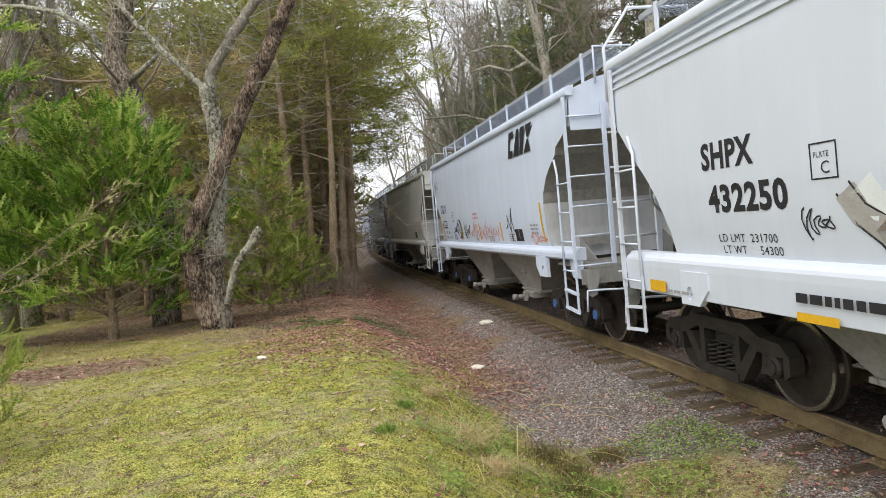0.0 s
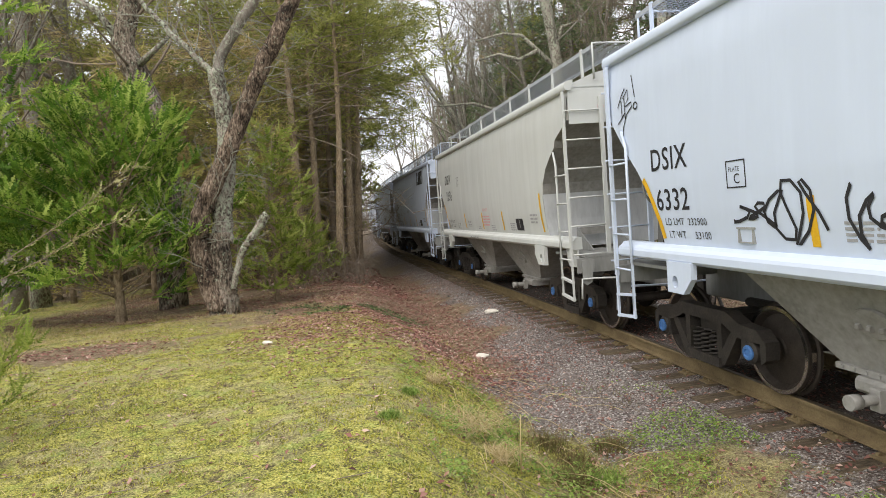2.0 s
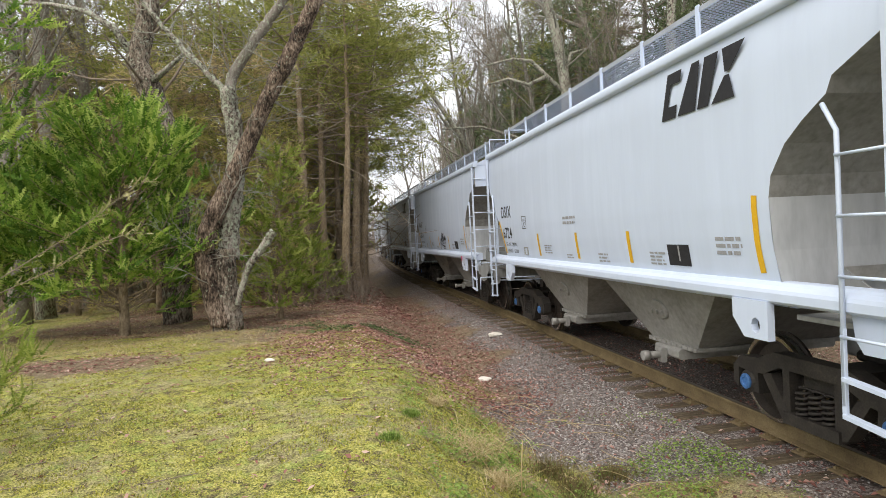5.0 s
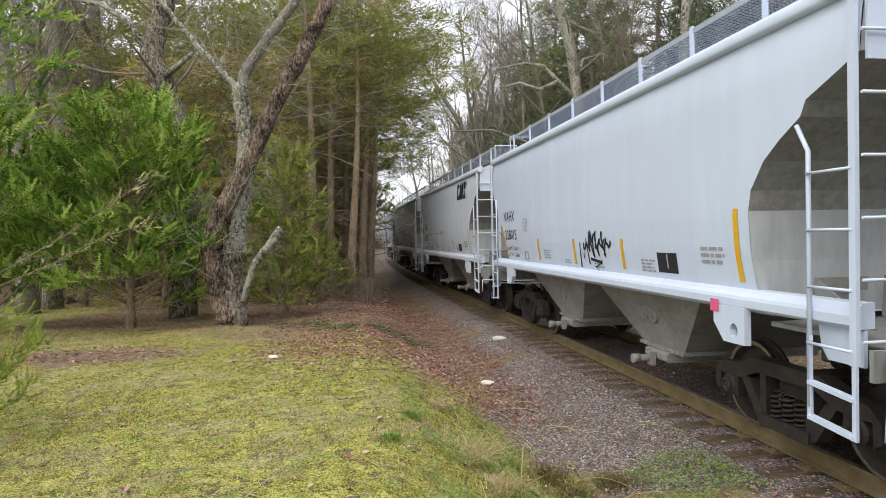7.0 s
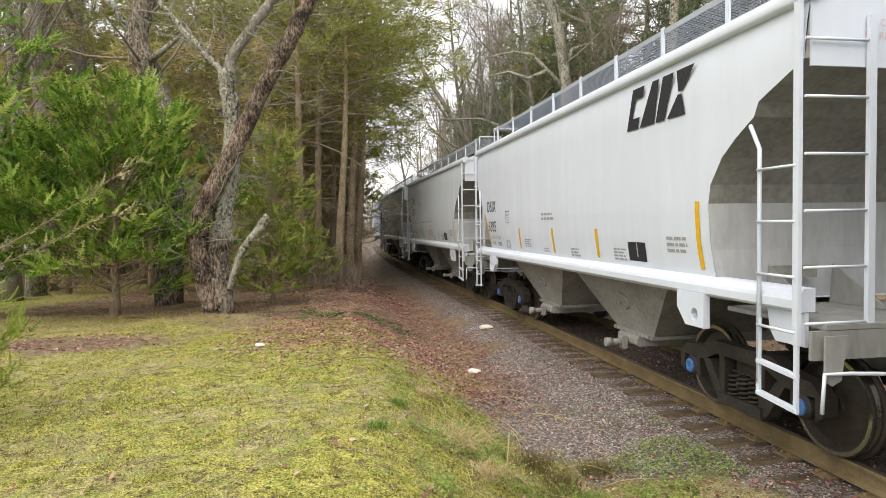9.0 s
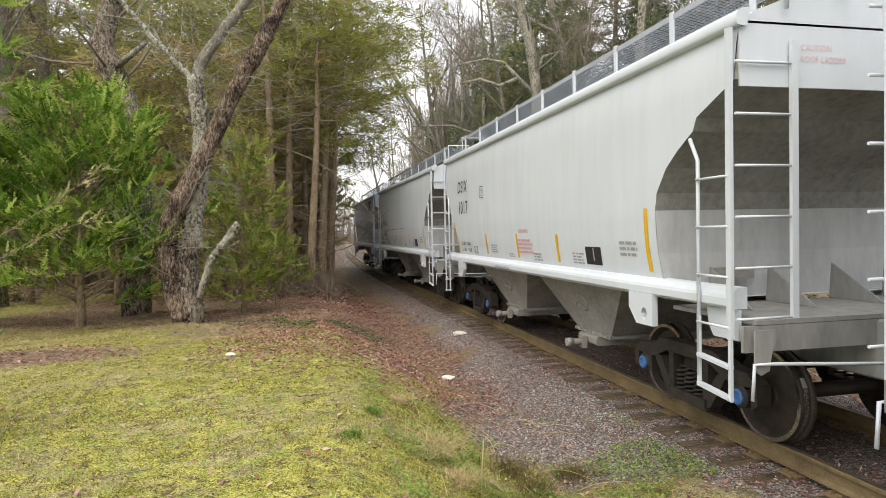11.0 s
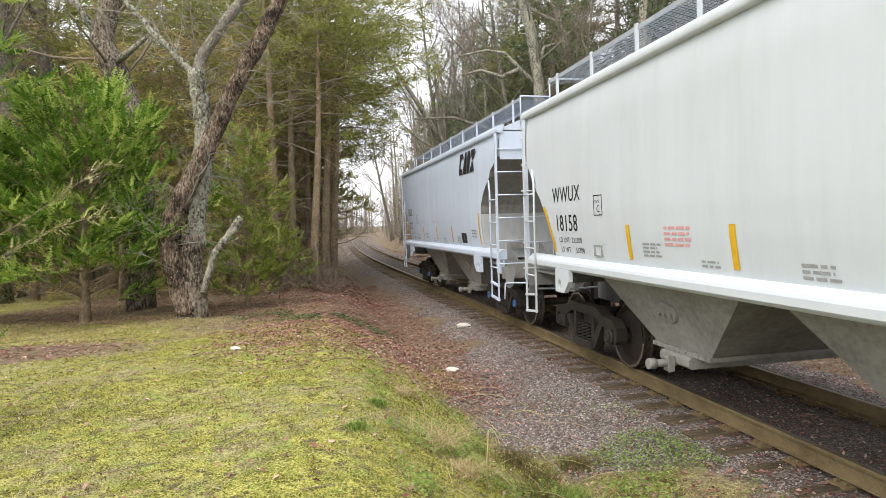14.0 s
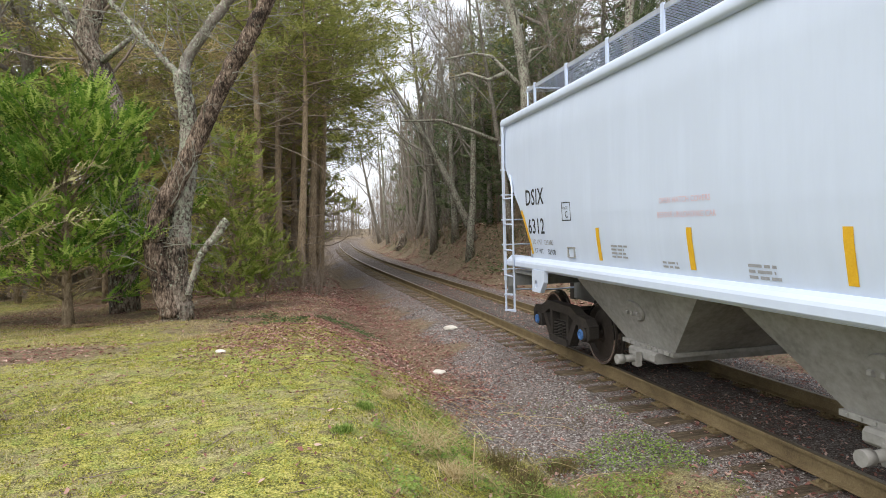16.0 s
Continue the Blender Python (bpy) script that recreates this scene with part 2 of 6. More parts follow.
BARK_MIX = bark_of("furrowed_bark_with_lichen", [(0.42, (0.03, 0.024, 0.019)), (0.51, (0.15, 0.118, 0.093)), (0.60, (0.36, 0.30, 0.25))], 0.28, 1.0)
BARK_GREY = bark_of("grey_bark", [(0.32, (0.085, 0.074, 0.062)), (0.52, (0.21, 0.185, 0.16)), (0.72, (0.34, 0.31, 0.275))], 0.35, 0.7)
BARK_CEDAR = bark_of("stringy_cedar_bark", [(0.34, (0.09, 0.065, 0.042)), (0.52, (0.28, 0.215, 0.145)), (0.70, (0.46, 0.38, 0.27))], 0.0, 1.3)
TWIG = grainy("bare_twig_bark", [(0.3, (0.14, 0.105, 0.08)), (0.7, (0.30, 0.25, 0.20))], 2, 0.9, relief=0.1)
TWIG_PALE = grainy("pale_lichen_twig_bark", [(0.3, (0.20, 0.19, 0.16)), (0.7, (0.36, 0.36, 0.31))], 2, 0.9, relief=0.1)
CEDAR_BRIGHT = leafy("fresh_cedar_foliage", [(0.20, (0.05, 0.115, 0.016)), (0.42, (0.13, 0.25, 0.035)), (0.60, (0.27, 0.40, 0.065)), (0.80, (0.50, 0.58, 0.17))], through=0.38)
CEDAR_GREEN = leafy("muted_green_cedar_foliage", [(0.2, (0.12, 0.17, 0.03)), (0.5, (0.25, 0.32, 0.06)), (0.85, (0.44, 0.47, 0.14))], through=0.4)
CEDAR_OLIVE = leafy("olive_cedar_foliage", [(0.2, (0.24, 0.23, 0.06)), (0.5, (0.43, 0.39, 0.12)), (0.85, (0.58, 0.52, 0.20))], through=0.5)
CEDAR_DARK = leafy("dark_cedar_foliage", [(0.2, (0.14, 0.17, 0.045)), (0.5, (0.28, 0.30, 0.085)), (0.85, (0.42, 0.41, 0.14))], through=0.5)
CEDAR_BROWN = leafy("brownish_cedar_foliage", [(0.2, (0.27, 0.20, 0.09)), (0.5, (0.46, 0.36, 0.18)), (0.85, (0.60, 0.50, 0.27))], through=0.5)
PINE = leafy("dark_pine_needles", [(0.2, (0.09, 0.125, 0.065)), (0.5, (0.17, 0.215, 0.11)), (0.85, (0.26, 0.30, 0.17))], through=0.42)
IVY = leafy("dark_ivy_leaves", [(0.2, (0.03, 0.06, 0.02)), (0.5, (0.075, 0.125, 0.04)), (0.85, (0.16, 0.20, 0.09))])
DRYLEAF = leafy("dry_oak_leaves", [(0.15, (0.07, 0.030, 0.026)), (0.38, (0.21, 0.088, 0.072)), (0.66, (0.36, 0.195, 0.160)), (0.90, (0.62, 0.50, 0.43))], 0.8, 0.1)
STRAW = leafy("dry_straw_grass", [(0.2, (0.32, 0.24, 0.11)), (0.6, (0.52, 0.42, 0.23)), (0.9, (0.62, 0.54, 0.34))], 0.8, 0.2)
GRASS = leafy("green_weed_leaves", [(0.2, (0.10, 0.16, 0.035)), (0.5, (0.20, 0.31, 0.06)), (0.85, (0.36, 0.44, 0.13))], 0.7, 0.3)
MOSS = leafy("yellow_green_moss", [(0.15, (0.10, 0.11, 0.03)), (0.35, (0.28, 0.29, 0.05)), (0.65, (0.41, 0.385, 0.075)), (0.9, (0.58, 0.52, 0.20))], 0.95, 0.15)
CRUMBS = leafy("brown_leaf_crumbs", [(0.2, (0.05, 0.035, 0.02)), (0.5, (0.16, 0.105, 0.06)), (0.75, (0.30, 0.21, 0.13)), (0.95, (0.52, 0.42, 0.30))], 0.9, 0.05)
CEDAR_TIP = leafy("pale_yellowish_cedar_tips", [(0.2, (0.24, 0.25, 0.10)), (0.6, (0.46, 0.43, 0.22)), (0.9, (0.66, 0.58, 0.38))], through=0.3)
WEED_BROWN = leafy("brown_green_weed_stems", [(0.2, (0.09, 0.06, 0.03)), (0.5, (0.16, 0.12, 0.05)), (0.85, (0.13, 0.17, 0.05))], 0.85, 0.15)
FARWOOD = leafy("distant_bare_wood", [(0.2, (0.13, 0.105, 0.085)), (0.5, (0.24, 0.205, 0.17)), (0.85, (0.36, 0.33, 0.29))], 0.9, 0.2)
SCRUB = leafy("grey_green_scrub", [(0.2, (0.09, 0.075, 0.045)), (0.5, (0.17, 0.145, 0.085)), (0.8, (0.15, 0.17, 0.08)), (0.95, (0.30, 0.25, 0.17))], 0.9, 0.2)
STONE = leafy("grey_ballast_stone", [(0.15, (0.06, 0.054, 0.053)), (0.42, (0.17, 0.156, 0.150)), (0.68, (0.31, 0.29, 0.28)), (0.93, (0.78, 0.75, 0.72))], 0.9, 0.0)
PALESTONE = grainy("pale_stone", [(0.3, (0.50, 0.47, 0.42)), (0.7, (0.72, 0.69, 0.63))], 9, 0.9)


def ground_material():
    m, t, b = nodes_of("woodland_ground", 0.95, 0, 0.2)
    v = coords(t)

    def zone(name):
        a = t.nodes.new("ShaderNodeAttribute")
        a.attribute_name = name
        return a.outputs["Fac"]

    n1, n2, n3 = noise_of(t, v, 1.1, 5), noise_of(t, v, 9, 6, 0.7), noise_of(t, v, 55, 4, 0.7)
    litter = ramp(t, mixed(t, 0.55, n2, n3), [(0.36, (0.07, 0.050, 0.034)), (0.5, (0.20, 0.150, 0.098)), (0.64, (0.38, 0.31, 0.22))])
    vor = node(t, "ShaderNodeTexVoronoi", Scale=62.0)
    t.links.new(v, vor.inputs[0])
    sep = t.nodes.new("ShaderNodeSeparateColor")
    t.links.new(vor.outputs["Color"], sep.inputs[0])
    pebble = ramp(t, sep.outputs[0], [(0.1, (0.045, 0.040, 0.039)), (0.5, (0.17, 0.155, 0.150)), (0.85, (0.34, 0.32, 0.31)), (1.0, (0.74, 0.71, 0.68))])
    pebble = mixed(t, mixed(t, 1.0, n1, (0.8, 0.8, 0.8), "MULTIPLY"), pebble, (0.15, 0.10, 0.085))
    mossy = ramp(t, mixed(t, 0.6, n2, n3), [(0.41, (0.045, 0.045, 0.018)), (0.47, (0.17, 0.18, 0.05)), (0.53, (0.36, 0.34, 0.075)), (0.60, (0.58, 0.52, 0.18))])
    dry = ramp(t, mixed(t, 0.6, n2, n3), [(0.37, (0.10, 0.085, 0.045)), (0.5, (0.29, 0.26, 0.13)), (0.63, (0.52, 0.46, 0.28))])
    n4 = noise_of(t, v, 3.2, 3)
    mossy = mixed(t, ramp(t, mixed(t, 0.5, n1, n4), [(0.47, (0, 0, 0)), (0.58, (0.85, 0.85, 0.85))]), mossy, dry)
    n5 = noise_of(t, v, 4.5, 5, 0.7)
    green = ramp(t, mixed(t, 0.6, n2, n3), [(0.40, (0.05, 0.075, 0.02)), (0.52, (0.20, 0.255, 0.055)), (0.62, (0.40, 0.43, 0.13))])
    brown = ramp(t, mixed(t, 0.6, n2, n3), [(0.40, (0.08, 0.058, 0.035)), (0.52, (0.24, 0.185, 0.11)), (0.62, (0.44, 0.36, 0.24))])
    mossy = mixed(t, ramp(t, n5, [(0.52, (0, 0, 0)), (0.60, (0.75, 0.75, 0.75))]), mossy, green)
    mossy = mixed(t, ramp(t, mixed(t, 0.5, n5, n2), [(0.36, (0.85, 0.85, 0.85)), (0.44, (0, 0, 0))]), mossy, brown)
    col = mixed(t, zone("moss"), litter, mossy)
    col = mixed(t, zone("gravel"), col, pebble)
    # one dark colour for the oil stain and the painted shade under the train
    col = mixed(t, zone("oil_shade"), col, ramp(t, n2, [(0.35, (0.018, 0.015, 0.012)), (0.6, (0.07, 0.058, 0.045))]))
    t.links.new(col, b.inputs[0])
    bump(t, b, mixed(t, 0.5, n3, vor.outputs["Distance"]), 0.8, 0.03)
    return m


GROUND = ground_material()

# ---- the line of the track ----
RAIL = 0.065  # height of the rail top


def near_rail(y):
    if y < 3.0:
        return near_rail(3.0) + (y - 3.0) * -0.2183
    return 4.465 - 0.2061 * y - 0.0021823 * y * y + 3.0938e-05 * y ** 3


def make_line():
    pts, y = [], -75.0
    while y <= 44.0:
        d = (near_rail(y + 0.05) - near_rail(y - 0.05)) / 0.1
        pts.append(Vector((near_rail(y), y)) + Vector((1, -d)).normalized() * 0.755)
        y += 0.25
    head = math.atan2(pts[-1].y - pts[-2].y, pts[-1].x - pts[-2].x)
    p, gone = pts[-1].copy(), 0.0
    while gone < 190:
        gone += 0.5
        k = -0.0013 if gone < 46 else (-0.0055 if gone < 72 else (-0.020 if gone < 150 else 0.0))
        head += k * 0.5
        p = p + Vector((math.cos(head), math.sin(head))) * 0.5
        pts.append(p.copy())
    ss = [0.0]
    for a, b in zip(pts, pts[1:]):
        ss.append(ss[-1] + (b - a).length)
    off = ss[min(range(len(pts)), key=lambda i: abs(pts[i].y - 10.0))]
    return np.array([v - off for v in ss]), np.array([tuple(q) for q in pts])


LINE_S, LINE_P = make_line()


def on_line(s, side=0.0, z=0.0):
    """Place at arc length s, side metres towards the mossy side of the track."""
    x, y = np.interp(s, LINE_S, LINE_P[:, 0]), np.interp(s, LINE_S, LINE_P[:, 1])
    x2, y2 = np.interp(s + 0.3, LINE_S, LINE_P[:, 0]), np.interp(s + 0.3, LINE_S, LINE_P[:, 1])
    d = Vector((x2 - x, y2 - y)).normalized()
    return Vector((x - d.y * side, y + d.x * side, z))


def off_line(x, y):
    """Arc length and distance to the side (mossy side positive) of places."""
    x, y = np.atleast_1d(np.asarray(x, float)), np.atleast_1d(np.asarray(y, float))
    P, S = LINE_P[::4], LINE_S[::4]
    T = np.gradient(P, axis=0)
    T /= np.linalg.norm(T, axis=1)[:, None]
    s, d = np.empty(len(x)), np.empty(len(x))
    for i in range(0, len(x), 4000):
        dx, dy = x[i:i + 4000, None] - P[None, :, 0], y[i:i + 4000, None] - P[None, :, 1]
        k = np.argmin(dx * dx + dy * dy, axis=1)
        r = np.arange(len(k))
        ex, ey = dx[r, k], dy[r, k]
        along = ex * T[k, 0] + ey * T[k, 1]
        s[i:i + 4000] = S[k] + along
        side = -ex * T[k, 1] + ey * T[k, 0]
        d[i:i + 4000] = np.where(np.abs(along) < 3, side, np.sign(side) * np.hypot(ex, ey))
    return s, d


def relief(x, y):
    """Height of the ground, with arc length and side distance."""
    x, y = np.atleast_1d(np.asarray(x, float)), np.atleast_1d(np.asarray(y, float))
    s, d = off_line(x, y)
    wob = (vnoise(x, y, 2.3, 3) - 0.5) * 0.5
    shoulder = -0.228 - 0.13 * smooth(1.5, 3.0, np.abs(d))
    plateau = 0.50 - 0.22 * smooth(7, 16, y) - 0.04 * smooth(-3, -9, x)
    shoulder = shoulder + 0.072 * smooth(2.4, 1.5, np.abs(d))
    shoulder = shoulder + 0.05 * smooth(0.72, 0.5, np.abs(d))
    left = shoulder + (plateau - shoulder) * smooth(2.9, 4.9 + 0.6 * smooth(8, 16, s), d + wob * 0.7)
    high = 0.5 + 1.8 * smooth(6, 22, s) * (1 - 0.75 * smooth(58, 80, s)) + 2.2 * smooth(14, 40, -d)
    right = shoulder + (high - shoulder) * smooth(3.0, 6.8, -d + wob)
    z = np.where(d > 0, left, right)
    calm = smooth(1.5, 3.2, np.abs(d))
    z = z + calm * ((vnoise(x, y, 1.4, 5) - 0.5) * 0.10 + (vnoise(x, y, 0.45, 6) - 0.5) * 0.045)
    z = z + (vnoise(x, y, 0.16, 7) - 0.5) * 0.022 * smooth(40, 15, np.hypot(x, y))
    return z, s, d


def zones(x, y, s, d):
    n = vnoise(x, y, 0.9, 11) - 0.5 + 0.6 * (vnoise(x, y, 0.3, 12) - 0.5)
    gravel = smooth(3.5, 2.8, np.where(d > 0, d + n * 0.9 + 0.9 * smooth(8, 12, y), -d * 1.25 + n))
    verge = smooth(1.0, 0.45, np.hypot((x - 1.35) / 1.35, (y - 5.5) / 0.95) + n * 0.8)
    gravel = gravel * (1 - 0.9 * verge)
    moss = smooth(2.75, 3.5, d + n * 1.1) * smooth(15.5 - 2 * smooth(-7, -5, x), 10.0, y + n * 6) * smooth(-12, -8, x + n * 2)
    moss = np.maximum(moss, smooth(4.2, 5, d) * smooth(0.55, 0.7, vnoise(x, y, 3.0, 14)) * smooth(26, 18, y) * 0.9)
    patch = smooth(0.95, 0.3, np.hypot((x + 6.3) / 2.4, (y - 9.25) / 0.95) + n * 0.6)
    # strip between the rails: oil, with shade under the train painted in
    oil_shade = smooth(0.95, 0.55, np.abs(d) + 0.4 * n)
    return gravel, np.maximum(moss * (1 - patch), 0.5 * verge), oil_shade * 0.5


def graded(lo, fine_lo, fine_hi, hi, step, grow=1.09):
    mid = list(np.arange(fine_lo, fine_hi, step))
    a, w = [], step
    p = fine_lo
    while p > lo:
        w *= grow
        p -= w
        a.append(p)
    b, w, p = [], step, mid[-1]
    while p < hi:
        w *= grow
        p += w
        b.append(p)
    return np.array(a[::-1] + mid + b)


def build_ground():
    xs, ys = graded(-600, -8, 6, 600, 0.10), graded(-300, 3.0, 16, 900, 0.11)
    X, Y = np.meshgrid(xs, ys)
    x, y = X.ravel(), Y.ravel()
    z, s, d = relief(x, y)
    far = smooth(60, 160, np.hypot(x, y))
    z = z * (1 - far) + far * 0.5
    nx, ny = len(xs), len(ys)
    i = (np.arange(ny - 1)[:, None] * nx + np.arange(nx - 1)[None, :]).ravel()
    tris = np.concatenate([np.c_[i, i + 1, i + nx + 1], np.c_[i, i + nx + 1, i + nx]])
    me = tri_data("ground", np.c_[x, y, z], tris, GROUND)
    me.polygons.foreach_set("use_smooth", np.ones(len(tris), bool))
    for name, w in zip(("gravel", "moss", "oil_shade"), zones(x, y, s, d)):
        me.attributes.new(name, "FLOAT", "POINT").data.foreach_set("value", (w * (1 - far)).astype(np.float32))
    ob = new("ground", me)
    tagged(ob, "mossy woodland ground with leaf litter and ballast", "ground", kind="structure")


def build_track():
    track = tagged(new("railway_track"), "single railway track with rusty rails on weathered wooden sleepers", "railway track")
    section = [(-0.07, -0.17), (0.07, -0.17), (0.07, -0.157), (0.012, -0.14), (0.012, -0.045), (0.036, -0.035), (0.036, -0.006), (0.028, 0.0), (-0.028, 0.0), (-0.036, -0.006), (-0.036, -0.035), (-0.012, -0.045), (-0.012, -0.14), (-0.07, -0.157)]
    n = len(section)
    for side in (0.755, -0.755):
        body, top = Shape(), Shape()
        ss = np.arange(-28, 180, 0.75)
        vs, fs, tv, tf = [], [], [], []
        for i, q in enumerate(ss):
            vs += [on_line(q, side + a, z + RAIL) for a, z in section]
            tv += [on_line(q, side + a, RAIL + 0.003) for a in (0.026, -0.026)]
            if i:
                fs += [((i - 1) * n + k, (i - 1) * n + (k + 1) % n, i * n + (k + 1) % n, i * n + k) for k in range(n)]
                tf.append((2 * i - 2, 2 * i - 1, 2 * i + 1, 2 * i))
        rail = part("rail", body.add(vs, fs), RAILSIDE, track, "rusty steel rail")
        part("rail_head", top.add(tv, tf), RAILTOP, rail, "worn shiny running surface")
    plate = Shape().box(-0.09, 0.09, -0.17, 0.17, -0.186, -0.165, 0.006)
    for a in (-0.11, 0.11):
        for b in (-0.05, 0.05):
            plate.box(b - 0.015, b + 0.015, a - 0.02, a + 0.02, -0.17, -0.140, 0.005)
    plate_me = plate.data("tie_plate", RAILSIDE)
    rng = random.Random(5)
    kinds = []
    for k in range(5):
        sh = Shape()
        w, ln = rng.uniform(0.105, 0.125), rng.uniform(1.26, 1.36)
        ring = []
        for (a, z) in ((-w, -0.36), (w, -0.36), (w, -0.205), (w - 0.02, -0.184), (w * 0.2, -0.188), (-w * 0.3, -0.183), (-w + 0.025, -0.185), (-w, -0.21)):
            ring.append((a + rng.uniform(-0.008, 0.008), z + rng.uniform(-0.006, 0.004)))
        kinds.append(sh.slab(ring, -ln + rng.uniform(-0.05, 0.05), ln).data("sleeper", TIE))
    q = -20.0
    while q < 130:
        a, b = on_line(q), on_line(q + 0.3)
        ang = math.atan2(b.y - a.y, b.x - a.x) + rng.uniform(-0.025, 0.025)
        ob = part("sleeper", kinds[rng.randrange(5)], TIE, track)
        ob.matrix_local = pose(a.x, a.y, RAIL + rng.uniform(-0.03, 0.0), 0, 0, math.degrees(ang))
        if q < 30:
            for sgn in (0.755, -0.755):
                pl = part("tie_plate", plate_me, RAILSIDE, ob)
                pl.matrix_local = pose(0, sgn, 0)
        q += 0.50 if q < 60 else 0.6


# ---- hopper cars: local x runs along the track away from the tail, y to the mossy side, z from the rail top ----
END_B = [(3.89, -5.42), (3.42, -5.42), (3.19, -4.89), (3.07, -4.83), (2.92, -4.58), (2.77, -4.38), (2.53, -4.20), (2.35, -4.16), (1.9, -4.16), (1.42, -4.20)]
END_A = [(3.89, 5.58), (3.40, 5.58), (3.12, 5.46), (2.92, 5.28), (2.70, 5.08), (2.48, 4.85), (2.28, 4.68), (2.05, 4.55), (1.86, 4.47), (1.42, 4.40)]
SIDE_Y = [(1.42, 1.50), (1.60, 1.535), (1.75, 1.56), (2.0, 1.595), (2.3, 1.615), (2.6, 1.62), (3.5, 1.62), (3.72, 1.60), (3.89, 1.57)]


def at_height(table, z):
    pts = sorted(table)
    return float(np.interp(z, [p[0] for p in pts], [p[1] for p in pts]))


def body_shape():
    sh = Shape()
    zs = sorted({z for z, _ in END_A + END_B + SIDE_Y})
    cols = 14
    for sgn in (1, -1):
        vs, fs = [], []
        for z in zs:
            a, b, y = at_height(END_B, z), at_height(END_A, z), at_height(SIDE_Y, z) * sgn
            vs += [(a + (b - a) * k / cols, y, z) for k in range(cols + 1)]
        for i in range(len(zs) - 1):
            for k in range(cols):
                p = i * (cols + 1) + k
                q = (p, p + 1, p + cols + 2, p + cols + 1)
                fs.append(q if sgn < 0 else q[::-1])
        sh.add(vs, fs, True)
    arch = [(1.57, 3.89), (1.45, 3.99), (1.15, 4.11), (0.7, 4.20), (0.0, 4.24), (-0.7, 4.20), (-1.15, 4.11), (-1.45, 3.99), (-1.57, 3.89)]
    sh.prism(arch, -5.44, 5.58)
    sh.add([(-4.3, 1.50, 1.42), (4.4, 1.50, 1.42), (4.4, -1.50, 1.42), (-4.3, -1.50, 1.42)], [(0, 1, 2, 3)])
    return sh


def end_sheet(table, flip, low, high):
    """Plate across one end between two heights; it follows the cut of the sides."""
    zs = [z for z in sorted({z for z, _ in table} | {low, high}) if low <= z <= high]
    vs, fs = [], []
    for z in zs:
        x, y = at_height(table, z), at_height(SIDE_Y, z)
        vs += [(x, y, z), (x, -y, z)]
    for i in range(len(zs) - 1):
        q = (2 * i, 2 * i + 1, 2 * i + 3, 2 * i + 2)
        fs.append(q[::-1] if flip else q)
    return Shape().add(vs, fs)


def skin(z):
    """How far out the painted side stands at a height."""
    return at_height(SIDE_Y, z) + 0.005


def sill_shape(deep=0.0):
    ring = [(1.46, 1.45 - deep), (1.60, 1.45 - deep), (1.622, 1.46 - deep), (1.640, 1.48), (1.640, 1.545), (1.628, 1.575), (1.585, 1.605), (1.56, 1.635), (1.46, 1.64)]
    return Shape().prism(ring, -5.36, 5.45)


def chord_shape(extra=False):
    ring = [(1.54, 3.86), (1.60, 3.855), (1.635, 3.865), (1.645, 3.89), (1.64, 3.95), (1.62, 3.985), (1.58, 4.005), (1.50, 4.01)]
    sh = Shape().prism(ring, -5.48, 5.62, True)
    if extra:
        for z in (3.61, 3.70, 3.79):
            sh.prism([(1.58, z - 0.02), (1.635, z - 0.012), (1.635, z + 0.012), (1.58, z + 0.02)], -5.50, 5.60)
    return sh


def bay_shape():
    """One hopper under the floor: steep side sheets and slope sheets to a narrow outlet."""
    top = [(-1.45, 1.30, 1.42), (1.45, 1.30, 1.42), (1.45, -1.30, 1.42), (-1.45, -1.30, 1.42)]
    low = [(-0.52, 0.98, 0.62), (0.52, 0.98, 0.62), (0.52, -0.98, 0.62), (-0.52, -0.98, 0.62)]
    sh = Shape().add(top + low, [(0, 4, 5, 1), (1, 5, 6, 2), (2, 6, 7, 3), (3, 7, 4, 0), (4, 7, 6, 5)])
    sh.add([(x, y, z) for z in (0.60, 0.65) for x, y in ((-0.58, 1.03), (0.58, 1.03), (0.58, -1.03), (-0.58, -1.03))],
           [(0, 1, 2, 3), (4, 7, 6, 5), (0, 4, 5, 1), (1, 5, 6, 2), (2, 6, 7, 3), (3, 7, 4, 0)])
    for k in range(9):
        x = -0.5 + k * 0.125
        sh.box(x - 0.014, x + 0.014, 1.02, 1.045, 0.612, 0.64, 0.004)
    return sh


def gate_shape():
    sh = Shape().box(-0.30, 0.30, -1.10, 1.10, 0.47, 0.60, 0.03)
    sh.tube([(0.0, 1.05, 0.50), (0.0, 1.42, 0.50)], 0.045, 10)
    sh.tube([(0.0, 1.34, 0.50), (0.0, 1.43, 0.50)], 0.062, 10)
    sh.box(-0.05, 0.05, 1.12, 1.20, 0.40, 0.58, 0.01)
    return sh


